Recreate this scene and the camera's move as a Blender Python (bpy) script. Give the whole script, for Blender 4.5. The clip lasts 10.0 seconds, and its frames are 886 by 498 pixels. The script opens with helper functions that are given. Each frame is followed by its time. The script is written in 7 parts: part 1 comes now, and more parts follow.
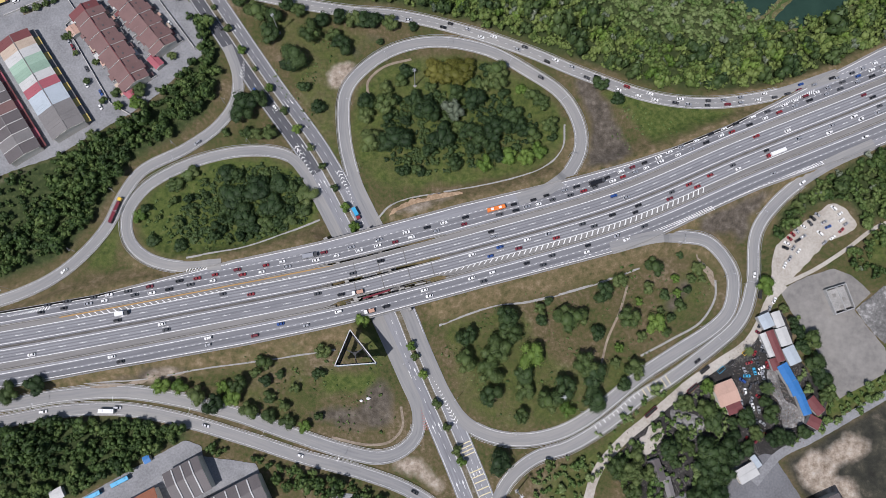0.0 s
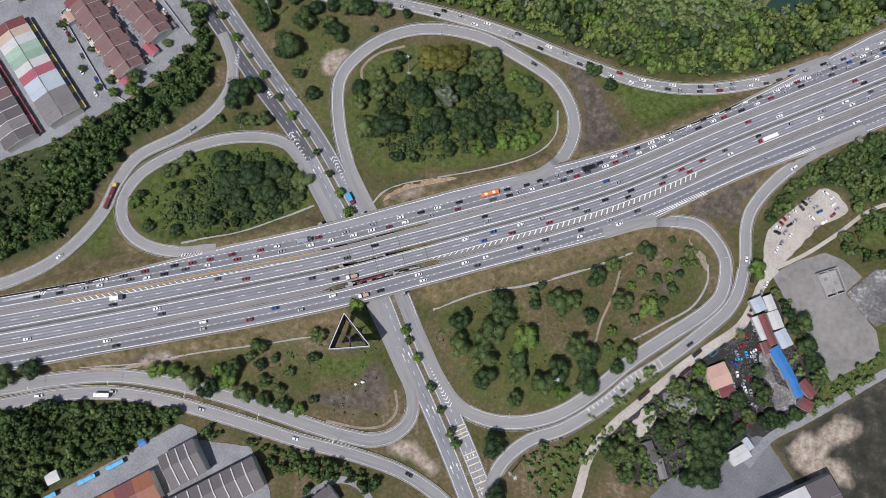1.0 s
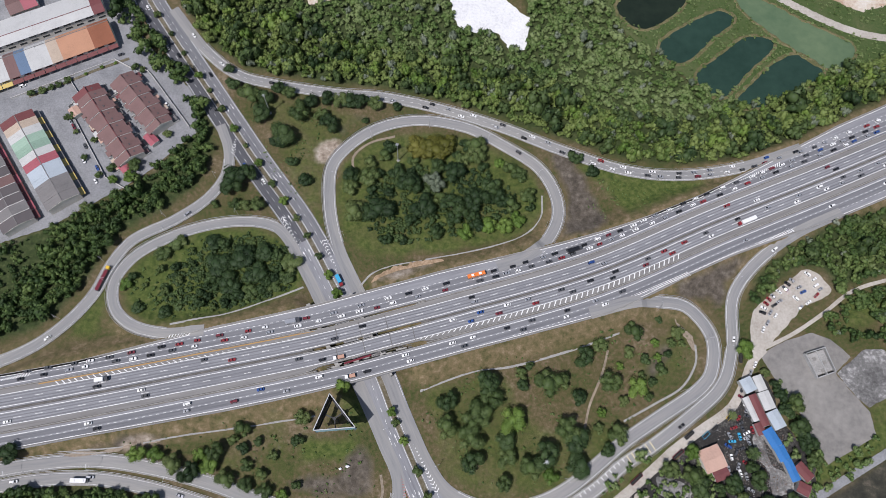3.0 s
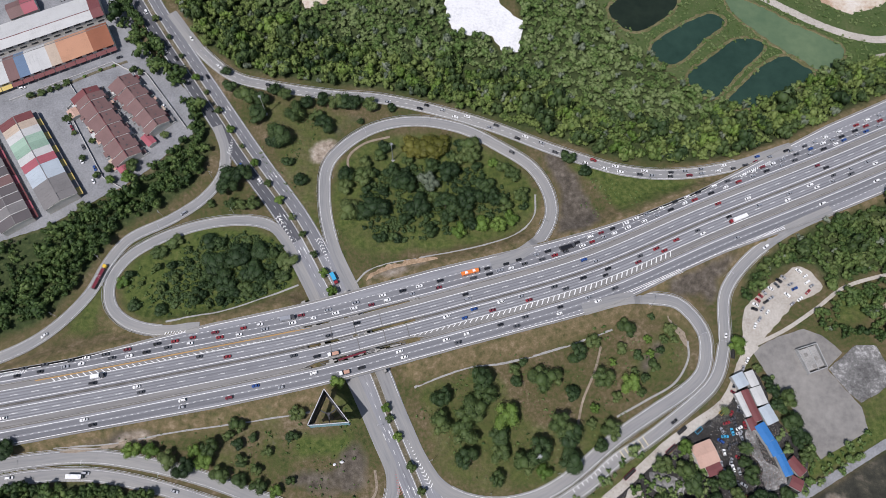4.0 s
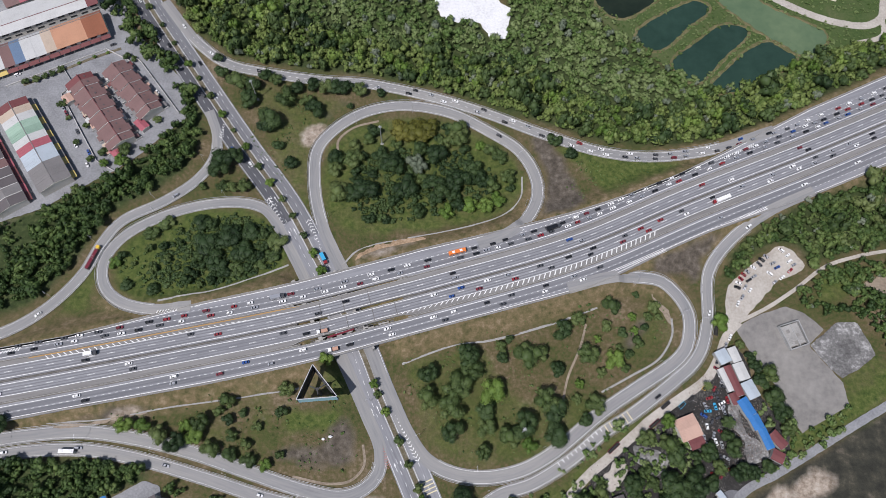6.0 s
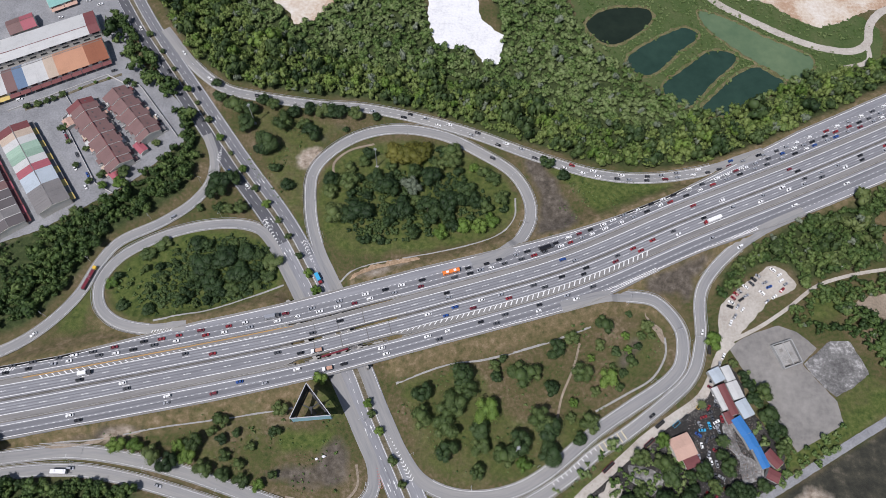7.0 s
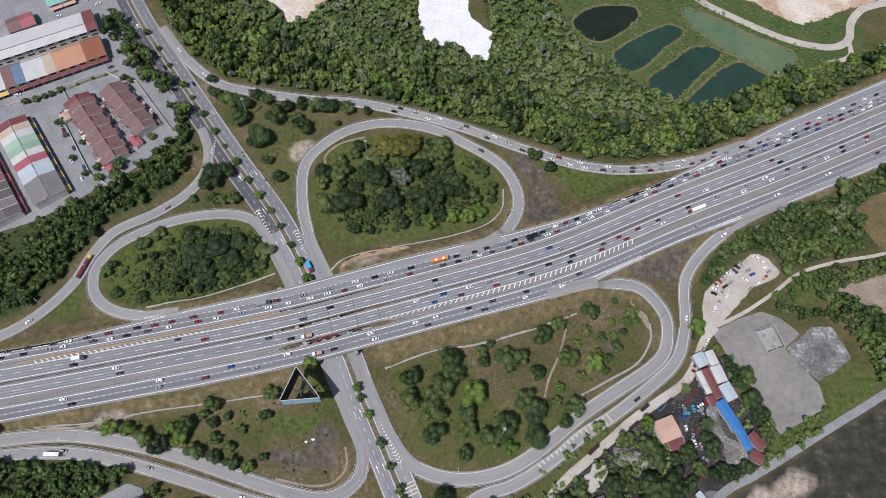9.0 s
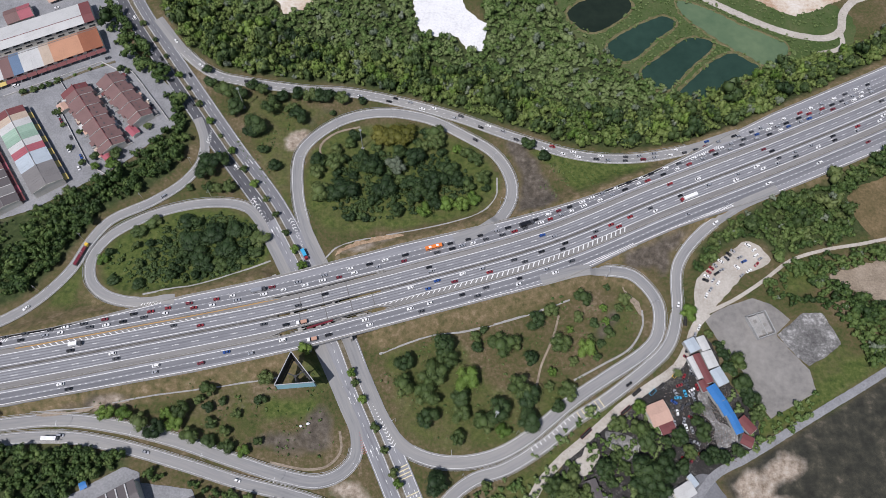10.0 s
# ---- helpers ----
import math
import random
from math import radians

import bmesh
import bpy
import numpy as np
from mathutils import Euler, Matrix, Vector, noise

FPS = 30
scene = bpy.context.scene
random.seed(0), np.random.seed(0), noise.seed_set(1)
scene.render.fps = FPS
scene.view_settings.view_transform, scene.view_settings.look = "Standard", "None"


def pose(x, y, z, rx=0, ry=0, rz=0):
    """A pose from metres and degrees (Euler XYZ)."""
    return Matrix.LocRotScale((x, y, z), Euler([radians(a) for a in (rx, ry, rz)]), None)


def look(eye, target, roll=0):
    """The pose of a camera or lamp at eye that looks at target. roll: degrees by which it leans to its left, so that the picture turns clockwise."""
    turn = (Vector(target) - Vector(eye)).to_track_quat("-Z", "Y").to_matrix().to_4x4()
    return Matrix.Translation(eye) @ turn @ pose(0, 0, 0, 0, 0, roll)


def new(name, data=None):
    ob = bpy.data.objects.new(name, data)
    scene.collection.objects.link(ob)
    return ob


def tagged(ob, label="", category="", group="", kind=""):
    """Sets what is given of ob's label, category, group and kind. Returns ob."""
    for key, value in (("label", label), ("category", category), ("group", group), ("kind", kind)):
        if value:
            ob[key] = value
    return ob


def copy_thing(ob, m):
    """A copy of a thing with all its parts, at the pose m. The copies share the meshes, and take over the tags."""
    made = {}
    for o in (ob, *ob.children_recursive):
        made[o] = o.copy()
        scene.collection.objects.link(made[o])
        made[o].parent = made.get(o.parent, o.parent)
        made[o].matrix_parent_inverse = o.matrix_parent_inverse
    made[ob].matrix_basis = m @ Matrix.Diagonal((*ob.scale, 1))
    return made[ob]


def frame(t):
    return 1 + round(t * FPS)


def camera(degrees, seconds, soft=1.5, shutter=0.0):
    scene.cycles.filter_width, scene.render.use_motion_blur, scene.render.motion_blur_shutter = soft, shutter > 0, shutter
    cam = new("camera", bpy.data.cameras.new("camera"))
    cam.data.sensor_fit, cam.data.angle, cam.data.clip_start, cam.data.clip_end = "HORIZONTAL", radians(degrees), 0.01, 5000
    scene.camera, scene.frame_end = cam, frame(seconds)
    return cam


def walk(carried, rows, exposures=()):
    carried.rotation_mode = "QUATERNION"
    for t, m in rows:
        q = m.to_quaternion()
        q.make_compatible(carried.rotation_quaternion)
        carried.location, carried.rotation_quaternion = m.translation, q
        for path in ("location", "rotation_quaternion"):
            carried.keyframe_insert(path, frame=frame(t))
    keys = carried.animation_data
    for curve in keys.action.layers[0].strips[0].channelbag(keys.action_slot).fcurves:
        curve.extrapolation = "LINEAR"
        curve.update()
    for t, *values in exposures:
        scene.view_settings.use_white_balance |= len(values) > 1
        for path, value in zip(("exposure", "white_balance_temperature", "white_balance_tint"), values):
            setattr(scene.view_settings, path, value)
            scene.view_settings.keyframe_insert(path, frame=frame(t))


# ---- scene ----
cam = camera(65.45, 10.0, soft=0.8)
walk(cam, [
    (0.0, pose(-17.19, 39.64, 417.97, 12.115, -1.359, 0.495)),
    (0.5, pose(-15.80, 34.75, 418.05, 12.145, -1.409, 0.435)),
    (1.0, pose(-14.04, 29.78, 418.21, 12.156, -1.430, 0.365)),
    (1.5, pose(-12.01, 25.28, 418.40, 12.153, -1.394, 0.302)),
    (2.0, pose(-10.07, 22.26, 418.74, 12.205, -1.407, 0.257)),
    (2.3, pose(-8.93, 20.32, 418.85, 14.071, -1.444, 0.284)),
    (2.5, pose(-8.40, 19.13, 418.90, 15.973, -1.448, 0.256)),
    (2.7, pose(-7.52, 17.08, 419.06, 18.211, -1.439, 0.231)),
    (2.9, pose(-6.70, 15.08, 419.12, 20.020, -1.415, 0.200)),
    (3.2, pose(-5.47, 12.08, 419.22, 21.830, -1.380, 0.150)),
    (3.8, pose(-3.01, 6.08, 419.41, 21.890, -1.312, 0.055)),
    (4.0, pose(-2.25, 4.08, 419.54, 21.887, -1.328, 0.041)),
    (4.5, pose(0.00, 0.00, 420.00, 21.837, -1.268, 0.000)),
    (5.0, pose(1.80, -4.86, 420.18, 21.834, -1.266, -0.073)),
    (5.2, pose(2.58, -6.85, 420.26, 21.831, -1.279, -0.078)),
    (5.8, pose(5.02, -11.90, 420.36, 22.020, -1.260, -0.105)),
    (6.3, pose(7.06, -16.11, 420.44, 22.889, -1.242, -0.123)),
    (6.5, pose(7.86, -17.97, 420.39, 23.326, -1.232, -0.164)),
    (7.0, pose(9.49, -21.91, 420.90, 24.922, -1.235, -0.213)),
    (7.5, pose(10.98, -26.53, 420.98, 26.030, -1.250, -0.245)),
    (8.0, pose(13.51, -31.65, 420.91, 26.125, -1.194, -0.250)),
    (8.5, pose(15.51, -35.97, 421.27, 26.100, -1.146, -0.293)),
    (9.0, pose(17.09, -40.55, 421.41, 26.055, -1.153, -0.340)),
    (9.5, pose(18.66, -45.29, 421.29, 26.086, -1.177, -0.370)),
    (10.0, pose(20.98, -50.21, 421.24, 26.101, -1.141, -0.390)),
], exposures=((0.0, 0.0, 6350, 15), (10.0, 0.0, 6350, 15)))

# ------------------------------------------------------------------ light
world = bpy.data.worlds.new("sky")
scene.world = world
world.use_nodes = True
wn, wl = world.node_tree.nodes, world.node_tree.links
sky = wn.new("ShaderNodeTexSky")
sky.sky_type, sky.sun_disc = "NISHITA", False
SUN_EL, SUN_AZ = 60.0, 221.0          # degrees; azimuth clockwise from north
sky.sun_elevation, sky.sun_rotation = radians(SUN_EL), radians(SUN_AZ)
sky.air_density, sky.dust_density = 1.2, 1.5
wn["Background"].inputs["Strength"].default_value = 0.068
wl.new(sky.outputs[0], wn["Background"].inputs["Color"])
sun = new("sun", bpy.data.lights.new("sun", "SUN"))
sun.data.energy, sun.data.angle, sun.data.color = 3.92, radians(0.6), (1.0, 0.982, 0.965)
sx, sy = math.sin(radians(SUN_AZ)), math.cos(radians(SUN_AZ))
ce, se = math.cos(radians(SUN_EL)), math.sin(radians(SUN_EL))
sun.matrix_world = look((sx * ce * 500, sy * ce * 500, se * 500), (0, 0, 0))
scene.view_settings.exposure = 0.0

# ------------------------------------------------------------------ materials
MATS = {}


def material(name, ramp, rough=0.85, scales=(0.08, 1.2), mix=0.5, bump=0.3, bump_scale=2.0, metal=0.0, detail=6.0,
             coords="Object", stretch=(1, 1, 1), per_object=0.0, spec=0.3):
    """A two-scale noise material: ramp is a list of (position, (r, g, b))."""
    m = bpy.data.materials.new(name)
    m.use_nodes = True
    n, l = m.node_tree.nodes, m.node_tree.links
    b = n["Principled BSDF"]
    b.inputs["Roughness"].default_value, b.inputs["Metallic"].default_value = rough, metal
    b.inputs["Specular IOR Level"].default_value = spec
    tc = n.new("ShaderNodeTexCoord")
    mp = n.new("ShaderNodeMapping")
    mp.inputs["Scale"].default_value = stretch
    l.new(tc.outputs[coords], mp.inputs["Vector"])
    outs = []
    for s in scales:
        t = n.new("ShaderNodeTexNoise")
        t.inputs["Scale"].default_value, t.inputs["Detail"].default_value = s, detail
        t.inputs["Roughness"].default_value = 0.62
        l.new(mp.outputs[0], t.inputs["Vector"])
        outs.append(t.outputs["Fac"])
    mx = n.new("ShaderNodeMix")
    mx.inputs["Factor"].default_value = mix
    l.new(outs[0], mx.inputs["A"]), l.new(outs[1], mx.inputs["B"])
    fac = mx.outputs["Result"]
    if per_object:
        oi = n.new("ShaderNodeObjectInfo")
        ma = n.new("ShaderNodeMath")
        ma.operation = "MULTIPLY_ADD"
        ma.inputs[1].default_value = per_object
        l.new(oi.outputs["Random"], ma.inputs[0]), l.new(fac, ma.inputs[2])
        sb = n.new("ShaderNodeMath")
        sb.operation = "SUBTRACT"
        sb.inputs[1].default_value = per_object / 2
        l.new(ma.outputs[0], sb.inputs[0])
        fac = sb.outputs[0]
    cr = n.new("ShaderNodeValToRGB")
    el = cr.color_ramp.elements
    while len(el) < len(ramp):
        el.new(0.5)
    for e, (p, c) in zip(el, ramp):
        e.position, e.color = p, (*c, 1)
    l.new(fac, cr.inputs["Fac"]), l.new(cr.outputs["Color"], b.inputs["Base Color"])
    if bump:
        bt = n.new("ShaderNodeTexNoise")
        bt.inputs["Scale"].default_value, bt.inputs["Detail"].default_value = bump_scale, 4
        l.new(mp.outputs[0], bt.inputs["Vector"])
        bp = n.new("ShaderNodeBump")
        bp.inputs["Strength"].default_value, bp.inputs["Distance"].default_value = bump, 0.3
        l.new(bt.outputs["Fac"], bp.inputs["Height"]), l.new(bp.outputs["Normal"], b.inputs["Normal"])
    MATS[name] = m
    return m


def grey(v, tint=(1, 1, 1)):
    return tuple(v * c for c in tint)


GRASS = material("rough_grass", [(0.32, (0.026, 0.038, 0.010)), (0.42, (0.062, 0.072, 0.022)), (0.49, (0.092, 0.080, 0.034)),
                                 (0.56, (0.132, 0.102, 0.057)), (0.68, (0.24, 0.19, 0.13))], 0.95, (0.028, 0.45), 0.42, 0.8, 1.5, detail=11)
SLOPE = material("dry_grass", [(0.30, (0.05, 0.055, 0.018)), (0.45, (0.11, 0.088, 0.04)), (0.58, (0.17, 0.125, 0.065)),
                               (0.72, (0.27, 0.20, 0.12))], 0.95, (0.06, 0.5), 0.45, 0.8, 1.5)


def cover(attribute, ramp, scale, ragged_by):
    """Another ground cover takes over where the ground carries the attribute, with an uneven edge."""
    n, l = GRASS.node_tree.nodes, GRASS.node_tree.links
    tex, tc, at, cr, mix = (n.new("ShaderNode" + k) for k in ("TexNoise", "TexCoord", "Attribute", "ValToRGB", "Mix"))
    tex.inputs["Scale"].default_value, tex.inputs["Detail"].default_value, tex.inputs["Roughness"].default_value = scale, 11, 0.65
    at.attribute_name = attribute
    el = cr.color_ramp.elements
    while len(el) < len(ramp):
        el.new(0.5)
    for e, (p, c) in zip(el, ramp):
        e.position, e.color = p, (*c, 1)
    edge, share = n.new("ShaderNodeTexNoise"), n.new("ShaderNodeMath")
    edge.inputs["Scale"].default_value, edge.inputs["Detail"].default_value = 0.09, 8
    share.operation, share.use_clamp = "MULTIPLY_ADD", True
    share.inputs[1].default_value = 1.0 + ragged_by
    shift = n.new("ShaderNodeMath")
    shift.operation = "MULTIPLY_ADD"
    shift.inputs[1].default_value, shift.inputs[2].default_value = 2.6 * ragged_by, -1.8 * ragged_by
    l.new(tc.outputs["Object"], tex.inputs["Vector"]), l.new(tc.outputs["Object"], edge.inputs["Vector"])
    l.new(edge.outputs["Fac"], shift.inputs[0]), l.new(at.outputs["Fac"], share.inputs[0]), l.new(shift.outputs[0], share.inputs[2])
    mix.data_type = "RGBA"
    base = n["Principled BSDF"].inputs["Base Color"]
    below = base.links[0].from_socket
    l.new(tex.outputs["Fac"], cr.inputs["Fac"]), l.new(share.outputs[0], mix.inputs["Factor"])
    l.new(below, mix.inputs["A"]), l.new(cr.outputs["Color"], mix.inputs["B"]), l.new(mix.outputs["Result"], base)


cover("dry_cover", [(0.3, (0.055, 0.058, 0.020)), (0.45, (0.12, 0.10, 0.046)), (0.57, (0.165, 0.125, 0.068)), (0.74, (0.29, 0.225, 0.145))], 0.25, 0.28)
cover("green_cover", [(0.3, (0.026, 0.044, 0.010)), (0.45, (0.058, 0.084, 0.018)), (0.57, (0.090, 0.112, 0.028)), (0.74, (0.15, 0.15, 0.060))], 0.30, 0.5)
cover("bare_cover", [(0.3, (0.045, 0.038, 0.029)), (0.45, (0.085, 0.071, 0.055)), (0.57, (0.125, 0.106, 0.084)), (0.74, (0.22, 0.19, 0.155))], 0.22, 0.6)
# dark soil, its colour lowered further to carry the cloud shade
cover("shaded_soil_cover", [(0.3, (0.020, 0.019, 0.016)), (0.46, (0.034, 0.034, 0.026)), (0.58, (0.055, 0.052, 0.038)), (0.72, (0.13, 0.11, 0.085))], 0.12, 0.15)
cover("sand_cover", [(0.3, (0.14, 0.105, 0.075)), (0.46, (0.30, 0.245, 0.19)), (0.57, (0.41, 0.35, 0.285)), (0.72, (0.52, 0.47, 0.41))], 0.25, 0.7)
# forest floor colour, darkened for the shade under the trees
cover("shaded_floor_cover", [(0.3, (0.018, 0.028, 0.009)), (0.5, (0.040, 0.058, 0.018)), (0.7, (0.085, 0.10, 0.04))], 0.30, 0.25)
SOIL = material("bare_soil", [(0.3, (0.14, 0.11, 0.08)), (0.5, (0.27, 0.22, 0.165)), (0.7, (0.40, 0.34, 0.27))], 0.95, (0.1, 0.7), 0.5, 0.6)
CLAY = material("orange_clay", [(0.3, (0.13, 0.10, 0.055)), (0.48, (0.33, 0.23, 0.145)), (0.66, (0.50, 0.38, 0.27))], 0.95, (0.1, 0.7), 0.5, 0.6)
SAND = material("pale_sand", [(0.3, (0.29, 0.255, 0.215)), (0.5, (0.43, 0.395, 0.345)), (0.7, (0.55, 0.515, 0.465))], 0.95, (0.06, 0.6), 0.5, 0.6)
WHITE_SAND = material("white_spoil", [(0.3, (0.52, 0.52, 0.53)), (0.5, (0.72, 0.72, 0.72)), (0.7, (0.80, 0.80, 0.80))], 0.9, (0.08, 0.5), 0.5, 1.0, 0.6)
ASPHALT = material("highway_asphalt", [(0.28, (0.133, 0.135, 0.145)), (0.44, (0.217, 0.219, 0.232)), (0.58, (0.273, 0.276, 0.288)),
                                       (0.75, (0.329, 0.329, 0.331))], 0.85, (0.10, 0.9), 0.5, 0.1, 6.0, coords="UV", stretch=(0.06, 1, 1))
RAMP_ASPHALT = material("ramp_asphalt", [(0.28, (0.146, 0.146, 0.149)), (0.45, (0.238, 0.238, 0.238)), (0.58, (0.287, 0.281, 0.268)),
                                         (0.75, (0.354, 0.348, 0.329))], 0.85, (0.10, 0.9), 0.5, 0.1, 6.0, coords="UV", stretch=(0.06, 1, 1))
CONCRETE = material("weathered_concrete", [(0.3, (0.20, 0.195, 0.185)), (0.5, (0.33, 0.32, 0.30)), (0.7, (0.43, 0.42, 0.40))], 0.85, (0.12, 1.5), 0.5, 0.2)
PAINT = material("worn_white_paint", [(0.30, (0.40, 0.40, 0.39)), (0.45, (0.74, 0.74, 0.72)), (0.7, (0.82, 0.82, 0.80))], 0.6, (0.2, 2.0), 0.5, 0.0)
YELLOW = material("faded_yellow_paint", [(0.30, (0.45, 0.40, 0.25)), (0.5, (0.68, 0.60, 0.36)), (0.7, (0.75, 0.70, 0.5))], 0.6, (0.2, 2.0), 0.5, 0.0)

# ------------------------------------------------------------------ plan
HWY_Z = 6.5


def spline(points, step=3.0, closed=False):
    """Points every step metres along a smooth curve through the given ones."""
    p = [np.array(q, float) for q in points]
    n = len(p)
    out = []
    for i in range(n if closed else n - 1):
        a, b = p[i], p[(i + 1) % n]
        z = p[i - 1] if (closed or i) else 2 * a - b
        c = p[(i + 2) % n] if (closed or i + 2 < n) else 2 * b - a
        k = max(2, int(np.linalg.norm((b - a)[:2]) / step))
        d1, d2, d3 = (max(np.linalg.norm((v - u)[:2]), 0.1) ** 0.5 for u, v in ((z, a), (a, b), (b, c)))
        m1 = ((a - z) / d1 - (b - z) / (d1 + d2) + (b - a) / d2) * d2
        m2 = ((b - a) / d2 - (c - a) / (d2 + d3) + (c - b) / d3) * d2
        for j in range(k):
            t = j / k
            out.append((2 * t**3 - 3 * t**2 + 1) * a + (t**3 - 2 * t**2 + t) * m1 + (3 * t**2 - 2 * t**3) * b + (t**3 - t**2) * m2)
    if not closed:
        out.append(p[-1])
    return np.array(out)


def lengths(c):
    return np.concatenate([[0], np.cumsum(np.linalg.norm(np.diff(c[:, :2], axis=0), axis=1))])


def normals(c):
    d = np.gradient(c[:, :2], axis=0)
    d /= np.linalg.norm(d, axis=1)[:, None] + 1e-9
    return np.stack([-d[:, 1], d[:, 0]], 1)


def nearest(xy, c, limit=0.0):
    """Distance of each point to the polyline c, the share along it and the side (+ left); points past limit are left out."""
    xy = np.asarray(xy, float)
    if limit and len(xy) > 50:
        lo, hi = c[:, :2].min(0) - limit, c[:, :2].max(0) + limit
        box = np.where(np.all((xy > lo) & (xy < hi), axis=1))[0]
        near = np.full(len(box), 1e9)
        for q in c[::5, :2]:
            near = np.minimum(near, np.abs(xy[box] - q).max(1))
        box = box[near < limit + 30]
        best, at, side = np.full(len(xy), 1e9), np.zeros(len(xy)), np.ones(len(xy))
        if len(box):
            best[box], at[box], side[box] = nearest(xy[box], c)
        return best, at, side
    best = np.full(len(xy), 1e9)
    at, side = np.zeros(len(xy)), np.zeros(len(xy))
    s = lengths(c)
    for i in range(len(c) - 1):
        a, d = c[i, :2], c[i + 1, :2] - c[i, :2]
        L2 = d @ d + 1e-9
        q = xy - a
        t = np.clip((q @ d) / L2, 0, 1)
        dist = np.hypot(q[:, 0] - t * d[0], q[:, 1] - t * d[1])
        m = dist < best
        best[m] = dist[m]
        at[m] = s[i] + t[m] * math.sqrt(L2)
        side[m] = np.sign(d[0] * q[m, 1] - d[1] * q[m, 0])
    return best, at, side


def smooth(v, a, b):
    t = np.clip((np.asarray(v, float) - a) / (b - a), 0, 1)
    return t * t * (3 - 2 * t)


MEDIAN = spline([(-900, -45), (-600, 3), (-400, 41), (-243, 70), (-159, 87), (-71, 106), (-27, 118), (12, 129), (101, 156.5), (184, 193), (289, 237),
                 (400, 288), (600, 392), (900, 560)], 5.0)
# share of each edge against the x of the median
EDGE_X = [-900, -243, -211, -130, -60, 8, 60, 101, 150, 182, 215, 260, 291, 345, 900]
EDGE_N = [21.5, 21.5, 21.5, 27, 28.5, 29.5, 28, 26, 22, 21, 24, 29, 32, 33, 33]
EDGE_S = [24, 24, 24, 25.4, 25, 24.7, 25.5, 27, 24.7, 24.7, 26, 28, 28.2, 28.5, 28.5]
BRIDGE = (-71.0, -14.0)

ART = spline([(-420, 690), (-300, 500), (-236, 403), (-211, 362), (-160, 288), (-123, 235), (-90, 190), (-68, 152), (-36, 92), (-25, 66), (-7, 27), (6, -2),
              (18, -31), (60, -130), (130, -300)], 4.0)

RAMPS = {
    # name: (control points, width)
    "loop_ne": ([(-47, 139), (-57, 158), (-64, 173), (-71.5, 201), (-72, 233), (-61.5, 249), (-41.5, 263.5), (-14, 270), (20, 264.5), (47.5, 249.5), (69, 233.5), (78.5, 215), (79.5, 197), (71.5, 180), (58, 168), (38, 160)], 7.8),
    "loop_nw": ([(-72, 134), (-80, 149), (-89, 165), (-97, 179), (-106, 188), (-120, 191.5), (-146, 189.5), (-174.5, 179.5), (-195, 165.5), (-204, 149), (-201, 132.5), (-188.5, 121), (-167, 115.5), (-142, 117)], 6.8),
    "ramp_nw": ([(-151, 264), (-147, 255), (-143.5, 246), (-142.5, 227), (-152, 209), (-171, 193), (-198, 177), (-208, 161), (-215.5, 141), (-229, 122), (-247, 106), (-275, 93), (-320, 84)], 6.8),
    "ramp_ne": ([(-197, 362), (-166, 323), (-142, 304.5), (-120, 298.5), (-73, 291), (-39, 288.5), (3, 279), (45, 265), (85, 248), (129, 233), (169, 229.5), (211, 235.5), (250, 249)], 7.6),
    "ramp_se": ([(268, 201), (234, 185), (207, 166), (191, 147), (187, 135), (185, 116), (182, 104), (178, 93), (171, 83), (159, 73), (128, 51), (110, 40.5), (92, 26.5), (67, 12), (47, 5.5), (32, -6), (25, -18), (23, -31), (40, -75)], 7.2),
    "loop_se": ([(95, 130), (123, 137.5), (142, 138.5), (157, 136), (168, 124.5), (172, 115), (171.5, 104), (168, 93), (159, 83.5), (133, 67), (111, 53), (93, 39), (78, 28), (61, 19.5), (40, 15.5), (20, 18), (5, 26), (-6, 41), (-15, 59), (-25, 80), (-33, 97)], 7.8),
    "ramp_sw": ([(-420, 20), (-330, 26), (-262, 33), (-230, 38.5), (-197, 41), (-164, 37), (-130, 29), (-96, 18), (-63, 8), (-43, 5), (-30, 9.5), (-22.5, 18), (-22, 32), (-30, 50), (-41, 73), (-52, 95)], 7.4),
    "road_sw": ([(-420, 10), (-330, 15), (-261, 24), (-232, 29.5), (-196, 31), (-163, 26), (-122, 15), (-89, 5), (-56, -3), (-29, -12), (-13, -21), (0, -32), (28, -80), (80, -190)], 7.0),
}


def hwy_height(xy):
    """The embankment alone: level under the roadway, sloping off at both sides, cut through for the road below the bridge."""
    d, s, side = nearest(xy, MEDIAN, 60)
    mx = np.interp(s, lengths(MEDIAN), MEDIAN[:, 0])
    edge = np.where(side > 0, np.interp(mx, EDGE_X, EDGE_N), np.interp(mx, EDGE_X, EDGE_S))
    h = HWY_Z * (1 - smooth(d - edge, 0.8, 15))
    a, _, _ = nearest(xy, ART, 40)
    cut = smooth(a, 15.0, 27.0)
    return h * cut, d - edge


TRACKS = {}
for key, (pts, width) in RAMPS.items():
    c = spline(pts, 4.0)
    z, out = hwy_height(c)
    k = 9
    zz = np.convolve(np.pad(z, k, mode="edge"), np.ones(2 * k + 1) / (2 * k + 1), mode="valid")
    zz = np.where(out < 1.0, z, zz)
    TRACKS[key] = (c, zz, width)


